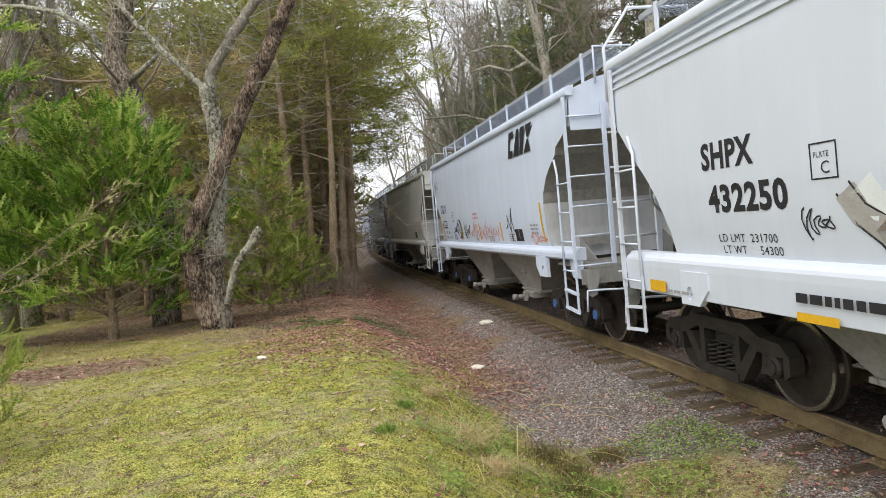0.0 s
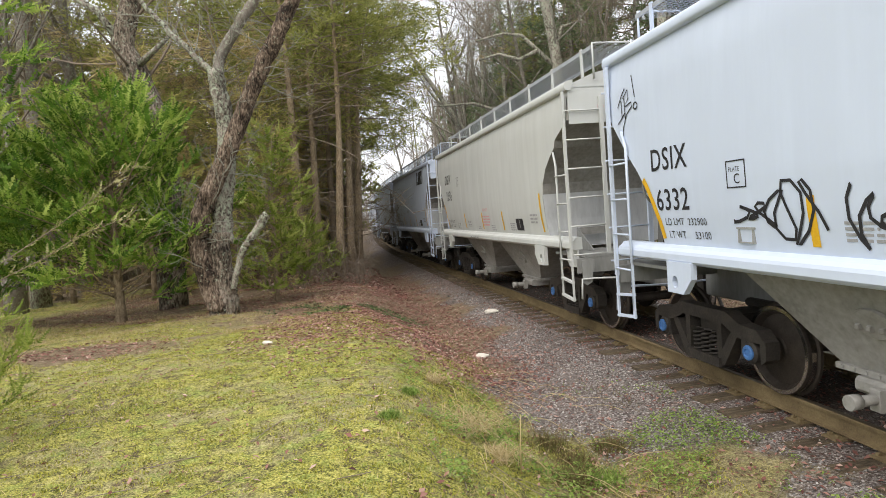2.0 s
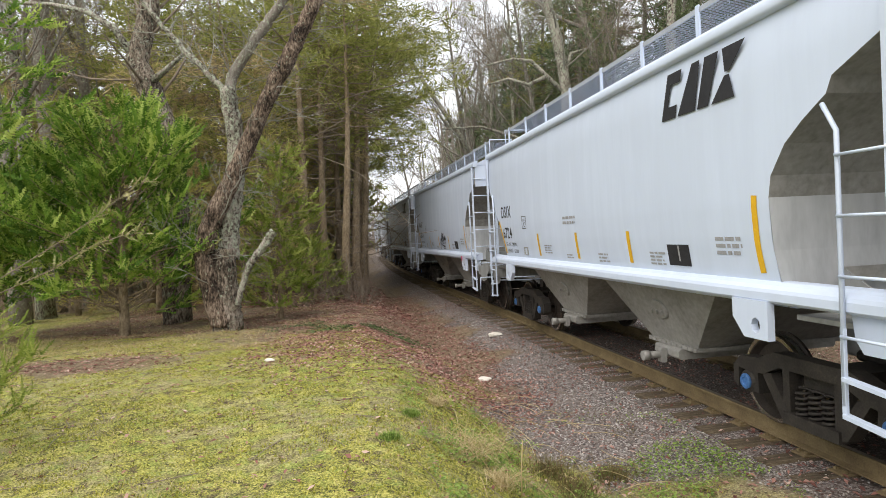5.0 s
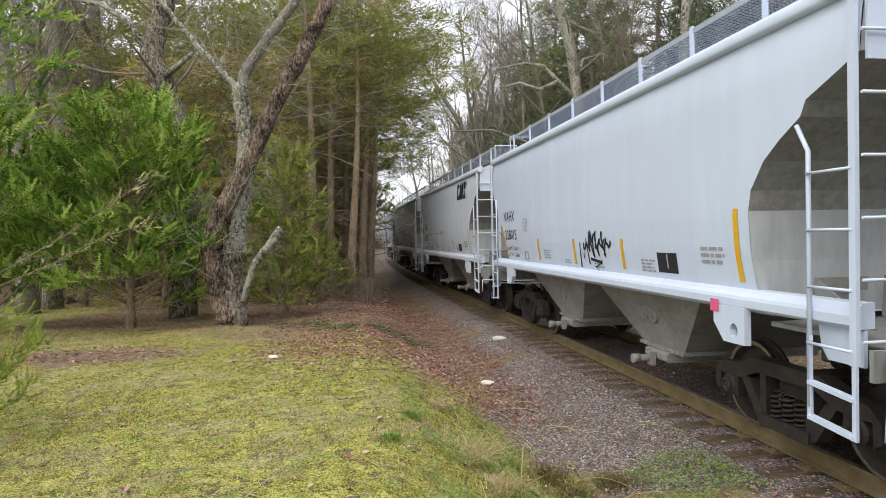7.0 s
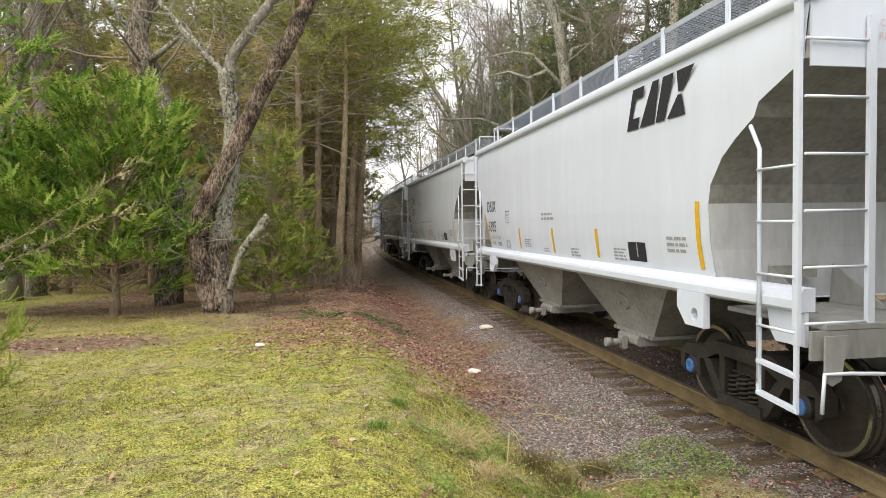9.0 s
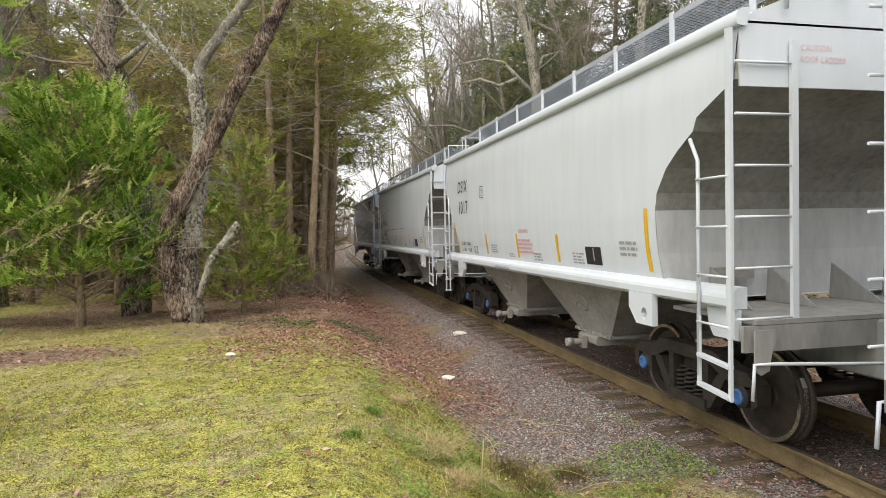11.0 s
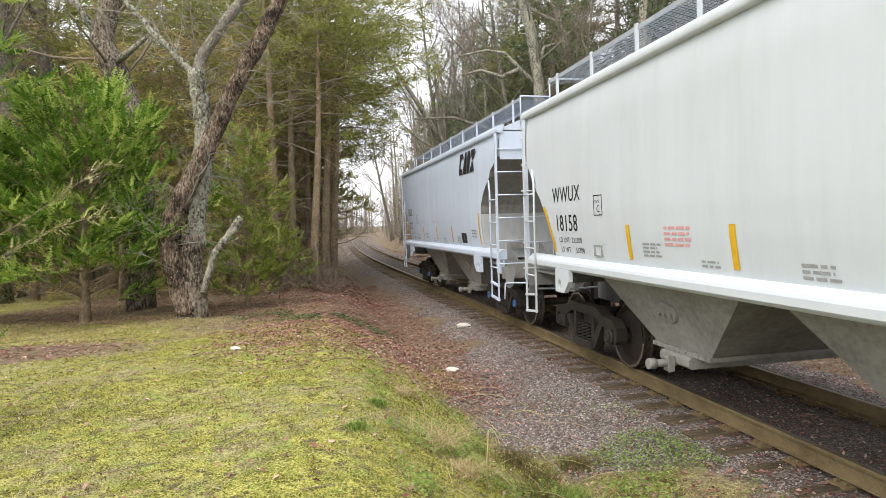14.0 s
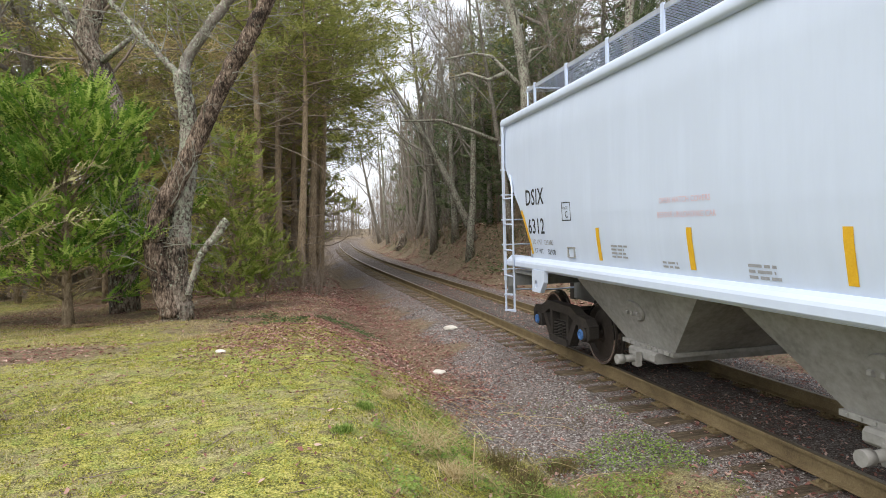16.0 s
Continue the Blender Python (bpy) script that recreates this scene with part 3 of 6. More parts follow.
def hatch_shape():
    """An oval inspection door with its latches on the hopper's side sheet."""
    sh = Shape()
    pts = []
    for k in range(20):
        a = 2 * math.pi * k / 20
        pts.append((0.20 * math.cos(a), 0.13 * math.sin(a)))
    tilt = 0.32 / 0.80
    sh.add([(x, 1.17 + z * tilt + 0.004, 1.08 + z) for x, z in pts] + [(x * 0.92, 1.17 + z * 0.92 * tilt + 0.03, 1.08 + z * 0.92) for x, z in pts],
           [(k, 20 + k, 20 + (k + 1) % 20, (k + 1) % 20) for k in range(20)] + [tuple(range(20, 40))[::-1]])
    for x in (-0.10, 0.02, 0.13):
        sh.box(x - 0.02, x + 0.02, 1.16, 1.22, 1.02, 1.07, 0.01)
    return sh


def side_frame_shape():
    """Cast side frame of a three-piece bogie, seen along y."""
    sh = Shape()

    def beam(ring, y0=0.97, y1=1.13):
        sh.slab(ring, y0, y1)

    beam([(-1.10, 0.58), (-0.98, 0.70), (-0.70, 0.72), (-0.46, 0.82), (0.46, 0.82), (0.70, 0.72), (0.98, 0.70), (1.10, 0.58), (0.80, 0.56), (0.62, 0.58), (0.40, 0.68), (-0.40, 0.68), (-0.62, 0.58), (-0.80, 0.56)][::-1])
    beam([(-0.66, 0.60), (-0.52, 0.60), (-0.30, 0.30), (-0.30, 0.19), (-0.40, 0.22)], 0.98, 1.122)
    beam([(0.66, 0.60), (0.40, 0.22), (0.30, 0.19), (0.30, 0.30), (0.52, 0.60)], 0.98, 1.122)
    beam([(-0.34, 0.18), (0.34, 0.18), (0.34, 0.285), (-0.34, 0.285)][::-1], 0.955, 1.15)
    for sgn in (-1, 1):
        sh.slab([(sgn * 0.36, 0.28), (sgn * 0.27, 0.28), (sgn * 0.27, 0.70), (sgn * 0.36, 0.70)][::-sgn], 0.978, 1.118)
        sh.slab([(sgn * 0.70, 0.36), (sgn * 0.72, 0.62), (sgn * 0.79, 0.66), (sgn * 0.80, 0.38)][::sgn], 0.975, 1.124)
        sh.slab([(sgn * 1.02, 0.36), (sgn * 1.10, 0.42), (sgn * 1.10, 0.60), (sgn * 1.01, 0.64)][::sgn], 0.974, 1.126)
        sh.wheel([(0.0, 0.0001), (0.0, 0.115), (0.14, 0.115), (0.16, 0.09)], sgn * 0.864, 0.985, 0.457, 16)
    return sh


def spring_shape():
    sh = Shape()
    for cx in (-0.16, 0.0, 0.16):
        path = []
        for k in range(61):
            a = 2 * math.pi * k / 12
            path.append((cx + 0.062 * math.cos(a), 1.06 + 0.062 * math.sin(a), 0.29 + 0.24 * k / 60))
        sh.tube(path, 0.015, 5)
    return sh


def cap_shape():
    return Shape().wheel([(0.0, 0.078), (0.02, 0.078), (0.03, 0.068), (0.032, 0.045), (0.020, 0.036), (0.020, 0.0001)], 0, 0, 0, 18)


def wheelset_shape():
    sh = Shape().tube([(0, -0.95, 0), (0, 0.95, 0)], 0.075, 10)
    prof = [(-0.068, 0.12), (-0.05, 0.14), (-0.005, 0.36), (-0.07, 0.40), (-0.07, 0.452), (-0.062, 0.457), (0.03, 0.457), (0.04, 0.485), (0.068, 0.485), (0.068, 0.40), (0.03, 0.36), (0.02, 0.14), (0.06, 0.11)]
    for sgn in (1, -1):
        pr = [(-y * sgn, r) for y, r in prof]
        if sgn < 0:
            pr = pr[::-1]
        sh.wheel(pr[::-1], 0, sgn * 0.765, 0, 32)
    return sh


def tread_shape(sgn):
    """The bright running band of one wheel."""
    ring = [(sgn * 0.80, 0.4585), (sgn * 0.745, 0.4585)]
    vs, fs = [], []
    for k in range(32):
        a = 2 * math.pi * k / 32
        vs += [(r * math.cos(a), y, r * math.sin(a)) for y, r in ring]
        fs.append((2 * k, 2 * k + 1, (2 * k + 3) % 64, (2 * k + 2) % 64))
    for y in (0.838,):
        b = len(vs)
        for k in range(32):
            a = 2 * math.pi * k / 32
            vs += [(0.412 * math.cos(a), sgn * y, 0.412 * math.sin(a)), (0.45 * math.cos(a), sgn * y, 0.45 * math.sin(a))]
            fs.append((b + 2 * k, b + 2 * k + 1, b + (2 * k + 3) % 64, b + (2 * k + 2) % 64))
    return Shape().add(vs, fs)


def board_shape():
    """Walkway of expanded metal: slanting strands in a light frame."""
    sh = Shape()
    y0, y1, z = 0.58, 1.17, 4.49
    for y in (y0, y1):
        sh.box(-5.45, 5.55, y - 0.012, y + 0.012, z - 0.03, z + 0.025)
    x = -5.5
    while x < 5.5:
        for dx in (-0.26, 0.26):
            a, b = (x, y0, z), (x + dx, y1, z)
            w = 0.010
            sh.add([(a[0] - w, y0, z), (a[0] + w, y0, z), (b[0] + w, y1, z), (b[0] - w, y1, z)], [(0, 1, 2, 3)])
        x += 0.056
    return sh


def flat_strip(points, width, y=None, lift=0.0):
    """A brushed line on the side: a strip of even width along (x, z) points."""
    sh = Shape()
    pts = [Vector(p) for p in points]
    vs, fs = [], []
    for i, p in enumerate(pts):
        d = (pts[min(i + 1, len(pts) - 1)] - pts[max(i - 1, 0)]).normalized()
        n = Vector((-d.y, d.x)) * width / 2
        vs += [(p.x + e * n.x, y if y else skin(p.y + e * n.y) + lift, p.y + e * n.y) for e in (1, -1)]
        if i:
            fs.append((2 * i - 2, 2 * i - 1, 2 * i + 1, 2 * i))
    return sh.add(vs, fs)


def squiggle(rng, x, z, w, h, loops=3):
    """A looping hand-sprayed line inside a box that starts at x and runs towards the tail."""
    pts = []
    n = loops * 10
    ph, q = rng.uniform(0, 6), rng.uniform(1.3, 2.2)
    for k in range(n + 1):
        u = k / n
        pts.append((x - w * (u + 0.10 * math.sin(2 * math.pi * loops * q * u + ph)), z + h * (0.5 + 0.5 * math.sin(2 * math.pi * loops * u + ph) * (0.6 + 0.4 * math.sin(5 * u + ph)))))
    return pts


def words(text, x, z, height, material, parent, slant=0.0, squeeze=1.0, label="", bold=0.0, y=None):
    """Painted words: x is where they begin, z their foot, height that of a capital."""
    cu = bpy.data.curves.new("lettering", "FONT")
    cu.body, cu.size, cu.shear, cu.offset, cu.resolution_u = text, height / 0.70, slant, bold, 3
    cu.space_character = 1.08
    tmp = bpy.data.objects.new("lettering", cu)
    me = bpy.data.meshes.new_from_object(tmp)
    bpy.data.objects.remove(tmp)
    me.materials.clear()
    me.materials.append(material)
    me.transform(Matrix(((-squeeze, 0, 0, x), (0, 0, 1, 0), (0, 1, 0, z), (0, 0, 0, 1))))
    for v in me.vertices:
        v.co.y = y if y else skin(v.co.z)
    return part("lettering", me, material, parent, label)


def bars(x, z, w, h, n, material, parent, label="", seed=1, y=None, name="small_print"):
    """Print too small to read: plain bars in n rows."""
    rng = random.Random(seed)
    sh = Shape()
    for r in range(n):
        zz = z - r * h * 1.9
        p = x
        end = x - w * rng.uniform(0.75, 1.0)
        while p > end:
            ln = min(rng.uniform(0.05, 0.16), p - end + 0.01)
            o = [y if y else skin(q) for q in (zz, zz - h)]
            sh.add([(p, o[0], zz), (p - ln, o[0], zz), (p - ln, o[1], zz - h), (p, o[1], zz - h)], [(0, 1, 2, 3)])
            p -= ln + 0.025
    return part(name, sh, material, parent, label)


def stripe(x, z0, z1, width, parent, lean=0.0):
    pts = [(x, z) for z in np.linspace(z0, z1, 5)]
    return part("reflective_stripe", flat_strip(pts, width), YELLOW, parent, "yellow reflective tape stripe")


def curved_stripe(table, sgn, parent):
    pts = [(at_height(table, z) - sgn * (0.19 if sgn < 0 else 0.05), z) for z in np.linspace(1.70, 2.38, 8)]
    return part("reflective_stripe", flat_strip(pts, 0.075), YELLOW, parent, "yellow reflective tape stripe")


def logo(x, z, parent):
    """A slanted maker's mark, drawn as plain blocks and wedges."""
    slope, h = 0.34, 0.47
    blocks = [
        [(0.0, 0.0), (0.11, 0.0), (0.11, h), (0.0, h)], [(0.11, h - 0.12), (0.30, h - 0.12), (0.30, h), (0.11, h)], [(0.11, 0.0), (0.30, 0.0), (0.30, 0.13), (0.11, 0.13)],
        [(0.35, 0.0), (0.70, 0.0), (0.65, h), (0.50, h)], [(0.74, 0.0), (0.94, 0.0), (0.98, h), (0.74, h)],
        [(1.0, 0.0), (1.38, 0.0), (1.23, 0.22), (1.15, 0.22)], [(1.15, 0.25), (1.23, 0.25), (1.40, h), (1.04, h)]]
    sh = Shape()
    for i, bl in enumerate(blocks):
        sh.add([(x - u * 0.93 - slope * v, 1.632 + 0.0005 * i, z + v) for u, v in bl], [(0, 1, 2, 3)])
    return part("logo", sh, BLACK, parent, "slanted black maker's mark")


BOGIE = {1: 4.46, -1: -3.96}
BAY = {1: 2.0, -1: -1.42}
SHARED = {}


def shared(name, maker, material):
    key = (name, material.name)
    if key not in SHARED:
        SHARED[key] = maker().data(name, material)
    return SHARED[key]


def ladder(car, x, side, paint, low, high, width, inward):
    """Side ladder: a flat corner post, an inner rail and round rungs."""
    out = 1.66
    post = shared("post_%g" % (high - low), lambda: Shape().box(-0.030, 0.030, -0.018, 0.018, 0, high - low, 0.0), paint)
    lad = part("ladder", post, paint, car, "steel corner ladder")
    lad.data.name = "ladder"
    lad.matrix_local = pose(x, side * out, low)
    inner = shared("inner_rail", lambda: Shape().tube([(0, 0.0, -0.4), (0, 0, 1.58), (inward * 0.16, -0.03, 1.80)], 0.019, 6), paint)
    o = part("ladder_rail", inner, paint, lad)
    o.matrix_local = pose(inward * width, 0, 0.1 if low < 1 else 0)
    rung = shared("rung_%g" % (width * inward), lambda: Shape().tube([(0, 0.02, 0), (inward * width, 0.02, 0)], 0.013, 5), paint)
    for k in range(4):
        o = part("rung", rung, paint, lad)
        o.matrix_local = pose(0, 0, 0.10 + k * 0.435)
    return lad


def end_ladder(car, x, side, paint, sgn):
    post = shared("end_post", lambda: Shape().box(-0.02, 0.02, -0.03, 0.03, 0, 2.55, 0.0), paint)
    lad = part("end_ladder", post, paint, car, "steel end ladder")
    lad.matrix_local = pose(x, side * 1.08, 1.20)
    rung = shared("end_rung", lambda: Shape().tube([(0, 0, 0), (0, 0.58, 0)], 0.013, 5), paint)
    for k in range(6):
        o = part("rung", rung, paint, lad)
        o.matrix_local = pose(0, 0, 0.18 + k * 0.435, 0, 0, 0 if side > 0 else 180)
    return lad


def stirrup(inward, n):
    sh = Shape()
    sh.box(-0.019, 0.019, -0.012, 0.012, 0.66, 1.36)
    a = inward * 0.44
    sh.box(a - 0.019, a + 0.019, -0.012, 0.012, 0.70, 1.36)
    for k in range(n):
        z0, z1 = 0.67 + k * 0.27, 0.71 + k * 0.27
        sh.add([(0, -0.03, z0), (a, -0.03, z0 + 0.04), (a, 0.03, z0 + 0.04), (0, 0.03, z0), (0, -0.03, z0 + 0.03), (a, -0.03, z1 + 0.03), (a, 0.03, z1 + 0.03), (0, 0.03, z0 + 0.03)],
               [(0, 1, 2, 3), (4, 7, 6, 5), (0, 4, 5, 1), (1, 5, 6, 2), (2, 6, 7, 3), (3, 7, 4, 0)])
    return sh


def pad_shape(sgn):
    """Jacking bracket under the sill: one bent plate with a round hole."""
    sh = Shape()
    outer = [(-0.30, 1.13), (-0.13, 1.13), (0.02, 1.13), (0.18, 1.30), (0.18, 1.47), (0.0, 1.47), (-0.18, 1.47), (-0.30, 1.47)]
    hole = [(-0.14 + 0.06 * math.cos(a), 1.25 + 0.07 * math.sin(a)) for a in [math.radians(-135 + 45 * k) for k in range(8)]]
    vs = []
    for y in (1.652, 1.585):
        vs += [(x, y, z) for x, z in outer] + [(x, y, z) for x, z in hole]
    fs = []
    for k in range(8):
        j = (k + 1) % 8
        fs += [(k, 8 + k, 8 + j, j), (16 + k, 16 + j, 24 + j, 24 + k), (k, j, 16 + j, 16 + k), (8 + k, 24 + k, 24 + j, 8 + j)]
    sh.add(vs, fs)
    if sgn > 0:
        sh.v = [(-x, y, z) for x, y, z in sh.v]
        sh.f = [q[::-1] for q in sh.f]
    return sh


def flipped(sh, sgn):
    """The shape itself, or its mirror image towards the other end."""
    if sgn < 0:
        sh.v = [(-x, y, z) for x, y, z in sh.v]
        sh.f = [q[::-1] for q in sh.f]
    return sh


def end_deck(sgn):
    return flipped(Shape().box(4.3, 5.52, -1.50, 1.50, 1.33, 1.37), sgn)


def end_beam(sgn):
    return flipped(Shape().box(5.48, 5.52, -1.62, 1.62, 1.10, 1.325), sgn)


def draft_beam(sgn):
    return flipped(Shape().box(3.4, 5.75, -0.26, 0.26, 0.78, 1.32, 0.02), sgn)


def gusset_shape(sgn):
    return flipped(Shape().slab([(4.32, 1.375), (5.0, 1.375), (4.35, 1.75)], -0.01, 0.01), sgn)


def corner_plate(sgn):
    """Side plate below the sill between the step and the bracket."""
    return flipped(Shape().slab([(4.92, 1.44), (4.95, 1.26), (5.02, 1.17), (5.36, 1.17), (5.36, 1.44)], 1.52, 1.55), sgn)


def coupler_shape():
    sh = Shape().box(5.7, 6.10, -0.08, 0.08, 0.80, 0.96, 0.02)
    sh.slab([(6.05, 0.72), (6.24, 0.72), (6.24, 1.04), (6.05, 1.04)], -0.17, 0.12)
    sh.tube([(5.70, 0.5, 0.9), (5.8, 0.52, 0.55), (6.0, 0.45, 0.42), (6.2, 0.3, 0.45)], 0.025, 6)
    return sh


def lever_shape():
    """Uncoupling lever along the end sill."""
    return Shape().tube([(5.62, 1.62, 0.72), (5.62, 1.60, 1.02), (5.64, 1.40, 1.02), (5.66, 0.7, 0.98), (5.80, 0.22, 0.98)], 0.016, 5)


def tank_shape():
    """Air reservoir and brake cylinder across the end, with their pipes."""
    sh = Shape().tube([(4.86, -0.9, 2.10), (4.86, -0.82, 2.10), (4.86, 1.02, 2.10), (4.86, 1.12, 2.10)], [0.10, 0.19, 0.19, 0.10], 16)
    sh.tube([(5.05, 0.35, 1.58), (5.05, 0.42, 1.58), (5.05, 1.05, 1.58), (5.05, 1.10, 1.58)], [0.09, 0.15, 0.15, 0.08], 14)
    sh.tube([(5.05, 1.08, 1.58), (5.05, 1.40, 1.56)], 0.03, 6)
    sh.tube([(5.2, -1.2, 1.48), (5.2, 1.35, 1.48)], 0.02, 5)
    sh.tube([(4.75, 1.25, 1.42), (4.75, 1.25, 1.72), (4.62, 1.25, 1.84), (4.55, 1.25, 1.70), (4.55, 1.25, 1.42)], 0.018, 5)
    sh.tube([(4.95, 1.18, 1.42), (4.95, 1.18, 2.0), (4.86, 1.05, 2.10)], 0.022, 5)
    sh.tube([(5.30, 0.92, 1.40), (5.30, 0.92, 2.1)], 0.025, 5)
    sh.box(4.60, 4.86, 1.02, 1.30, 1.38, 1.62, 0.03)
    sh.box(5.12, 5.34, 0.60, 0.86, 1.38, 1.72, 0.03)
    return sh


def valve_shape():
    """Dark brake valve body between the pipes."""
    sh = Shape().box(4.92, 5.14, 1.10, 1.30, 1.40, 1.60, 0.04)
    sh.tube([(5.0, 1.2, 1.60), (5.0, 1.2, 1.70)], 0.06, 8)
    sh.tube([(4.9, 1.36, 1.44), (5.40, 1.30, 1.50)], 0.016, 5)
    return sh


def brake_wheel_shape():
    """Hand brake: a spoked wheel on its gear housing."""
    sh = Shape()
    cy, cz = 0.98, 2.32
    for k in range(24):
        a, b = 2 * math.pi * k / 24, 2 * math.pi * (k + 1) / 24
        sh.tube([(5.46, cy + 0.27 * math.cos(a), cz + 0.27 * math.sin(a)), (5.46, cy + 0.27 * math.cos(b), cz + 0.27 * math.sin(b))], 0.016, 5, False)
    for k in range(5):
        a = 2 * math.pi * k / 5
        sh.tube([(5.44, cy, cz), (5.46, cy + 0.27 * math.cos(a), cz + 0.27 * math.sin(a))], 0.014, 4)
    sh.box(5.22, 5.42, cy - 0.2, cy + 0.2, cz - 0.22, cz + 0.2, 0.06)
    return sh


def rail_end_shape(sgn, tall):
    """Roof-end rail: a bent grab rail over the corner, or a low frame that ends the walkway."""
    sh = Shape()
    x = 5.62 * sgn
    if not tall:
        x = 5.50 * sgn
        return sh.tube([(x, 1.17, 4.01), (x, 1.17, 4.54), (x, 0.58, 4.54), (x, 0.58, 4.14)], 0.018, 6)
    sh.tube([(x, 1.64, 3.5), (x, 1.64, 4.16), (x - sgn * 0.12, 1.35, 4.60), (x - sgn * 0.12, 0.55, 4.60), (x - sgn * 0.12, 0.55, 4.22)], 0.020, 6)
    return sh


def panel_shape(sgn):
    """Upright white plate that closes the top of the end, behind the ladder."""
    x = 5.60 if sgn > 0 else -5.44
    sh = Shape().box(min(x, x - sgn * 0.02), max(x, x - sgn * 0.02), -1.58, 1.58, 3.36, 3.91)
    return sh


def hopper_car(paint, label, ribbed=False, tape=True, caps=BLUE):
    car = tagged(new("hopper_car"), label, "rail car", group="cars of the train")
    P = lambda name, maker, mat, lab="": part(name, shared(name, maker, mat), mat, car, lab)
    P("body", body_shape, paint)
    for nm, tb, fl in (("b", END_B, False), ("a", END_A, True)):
        part("end_bulkhead", shared("end_bulkhead_" + nm, lambda: end_sheet(tb, fl, 1.42, 2.35 if nm == "b" else 2.05), ENDPLATE), ENDPLATE, car, "dusty grey-white end plate, toned down for shade")
        # darker than the side paint: the overhang's shade is put into the colour
        part("end_slope_sheet", shared("end_slope_sheet_" + nm, lambda: end_sheet(tb, fl, 2.35 if nm == "b" else 2.05, 3.89), UNDER), UNDER, car, "grey sloped end sheet, overhang shade put in its colour")
    for sgn in (1, -1):
        turn = Matrix.Identity(4) if sgn > 0 else pose(0, 0, 0, 0, 0, 180)
        for nm, mk in (("side_sill_ribbed" if ribbed else "side_sill", lambda: sill_shape(0.27 if ribbed else 0.0)), ("top_chord_ribbed" if ribbed else "top_chord", lambda: chord_shape(ribbed)), ("running_board", board_shape)):
            o = part(nm.replace("_ribbed", ""), shared(nm, mk, GRATE if nm == "running_board" else paint), paint, car, "metal grating walkway" if nm == "running_board" else "")
            o.matrix_local = turn
        for k in range(9):
            o = part("board_bracket", shared("board_bracket", lambda: Shape().box(-0.032, 0.032, 1.165, 1.19, 4.04, 4.54), paint), paint, car)
            o.matrix_local = turn @ pose(-5.1 + k * 1.28, 0, 0)
    P("roof_hatch", lambda: Shape().box(-5.0, 5.0, -0.32, 0.32, 4.22, 4.40, 0.05), paint)
    for sgn in (-1, 1):
        end = "b" if sgn < 0 else "a"
        deck = part("end_platform", shared("end_platform_" + end, lambda: end_deck(sgn), GRIME_SHADE), GRIME_SHADE, car)
        part("end_sill", shared("end_sill_" + end, lambda: end_beam(sgn), GRIME_SHADE), GRIME_SHADE, deck)
        part("draft_sill", shared("draft_sill_" + end, lambda: draft_beam(sgn), GRIME_SHADE), GRIME_SHADE, deck)
        for y in (-1.1, -0.4, 0.4, 1.1):
            part("gusset", shared("gusset_" + end, lambda: gusset_shape(sgn), GRIME_SHADE), GRIME_SHADE, deck).matrix_local = pose(0, y, 0)
        if sgn < 0:
            part("corner_plate", shared("corner_plate_" + end, lambda: corner_plate(sgn), paint), paint, car)
        o = part("end_panel", shared("end_panel_" + end, lambda: panel_shape(sgn), paint), paint, car)
        for q in (1, -1):
            mirror = Matrix.Identity(4) if q > 0 else pose(0, 0, 0, 0, 0, 180)
            s2 = sgn * q
            o = part("jacking_pad", shared("jacking_pad_%d" % s2, lambda: pad_shape(s2), paint), paint, car)
            o.matrix_local = mirror @ pose(-3.84 if s2 < 0 else 3.92, 0, 0)
            corner = 5.48 if s2 > 0 else -5.40
            lad = ladder(car, 0, 1, paint, 1.20, 3.85, 0.44, -s2)
            lad.matrix_local = mirror @ pose(corner, 1.66, 1.20)
            st = part("stirrup_step", shared("stirrup_%d" % s2, lambda: stirrup(-s2, 2), paint), paint, car)
            st.matrix_local = mirror @ pose(corner, 1.66, 0)
            hr = part("roof_handrail", shared("roof_handrail_%d_%d" % (s2, ribbed), lambda: rail_end_shape(s2, ribbed), paint), paint, car)
            hr.matrix_local = mirror
            end_ladder(car, 5.64 if sgn > 0 else -5.475, q, paint, sgn)
        o = P("coupler", coupler_shape, DARKSTEEL, "rusty cast coupler")
        o.matrix_local = Matrix.Identity(4) if sgn > 0 else pose(0, 0, 0, 0, 0, 180)
        plate = [(1.38, 1.30), (1.58, 1.30), (1.58, 0.96), (1.52, 0.92), (1.44, 0.96), (1.42, 1.10), (1.38, 1.20)]
        o = P("lever_bracket", lambda: Shape().prism(plate, 5.585, 5.605), GRIME_SHADE)
        o.matrix_local = Matrix.Identity(4) if sgn > 0 else Matrix.Diagonal((-1, 1, 1, 1))
        o = P("uncoupling_lever", lever_shape, paint)
        o.matrix_local = Matrix.Identity(4) if sgn > 0 else Matrix.Diagonal((-1, 1, 1, 1))
        # bogie
        bog = part("bogie", shared("bolster", lambda: Shape().box(-0.20, 0.20, -1.02, 1.02, 0.50, 0.72, 0.04).box(-0.32, 0.32, -0.35, 0.35, 0.70, 0.80, 0.03), DARKSTEEL), DARKSTEEL, car, "dark cast steel bogie")
        bog.matrix_local = pose(BOGIE[sgn], 0, RAIL)
        for q in (0, 180):
            fr = part("side_frame", shared("side_frame", side_frame_shape, DARKSTEEL), DARKSTEEL, bog)
            fr.matrix_local = pose(0, 0, 0, 0, 0, q)
            sp = part("spring_nest", shared("spring_nest", spring_shape, DARKSTEEL), DARKSTEEL, bog)
            sp.matrix_local = pose(0, 0, 0, 0, 0, q)
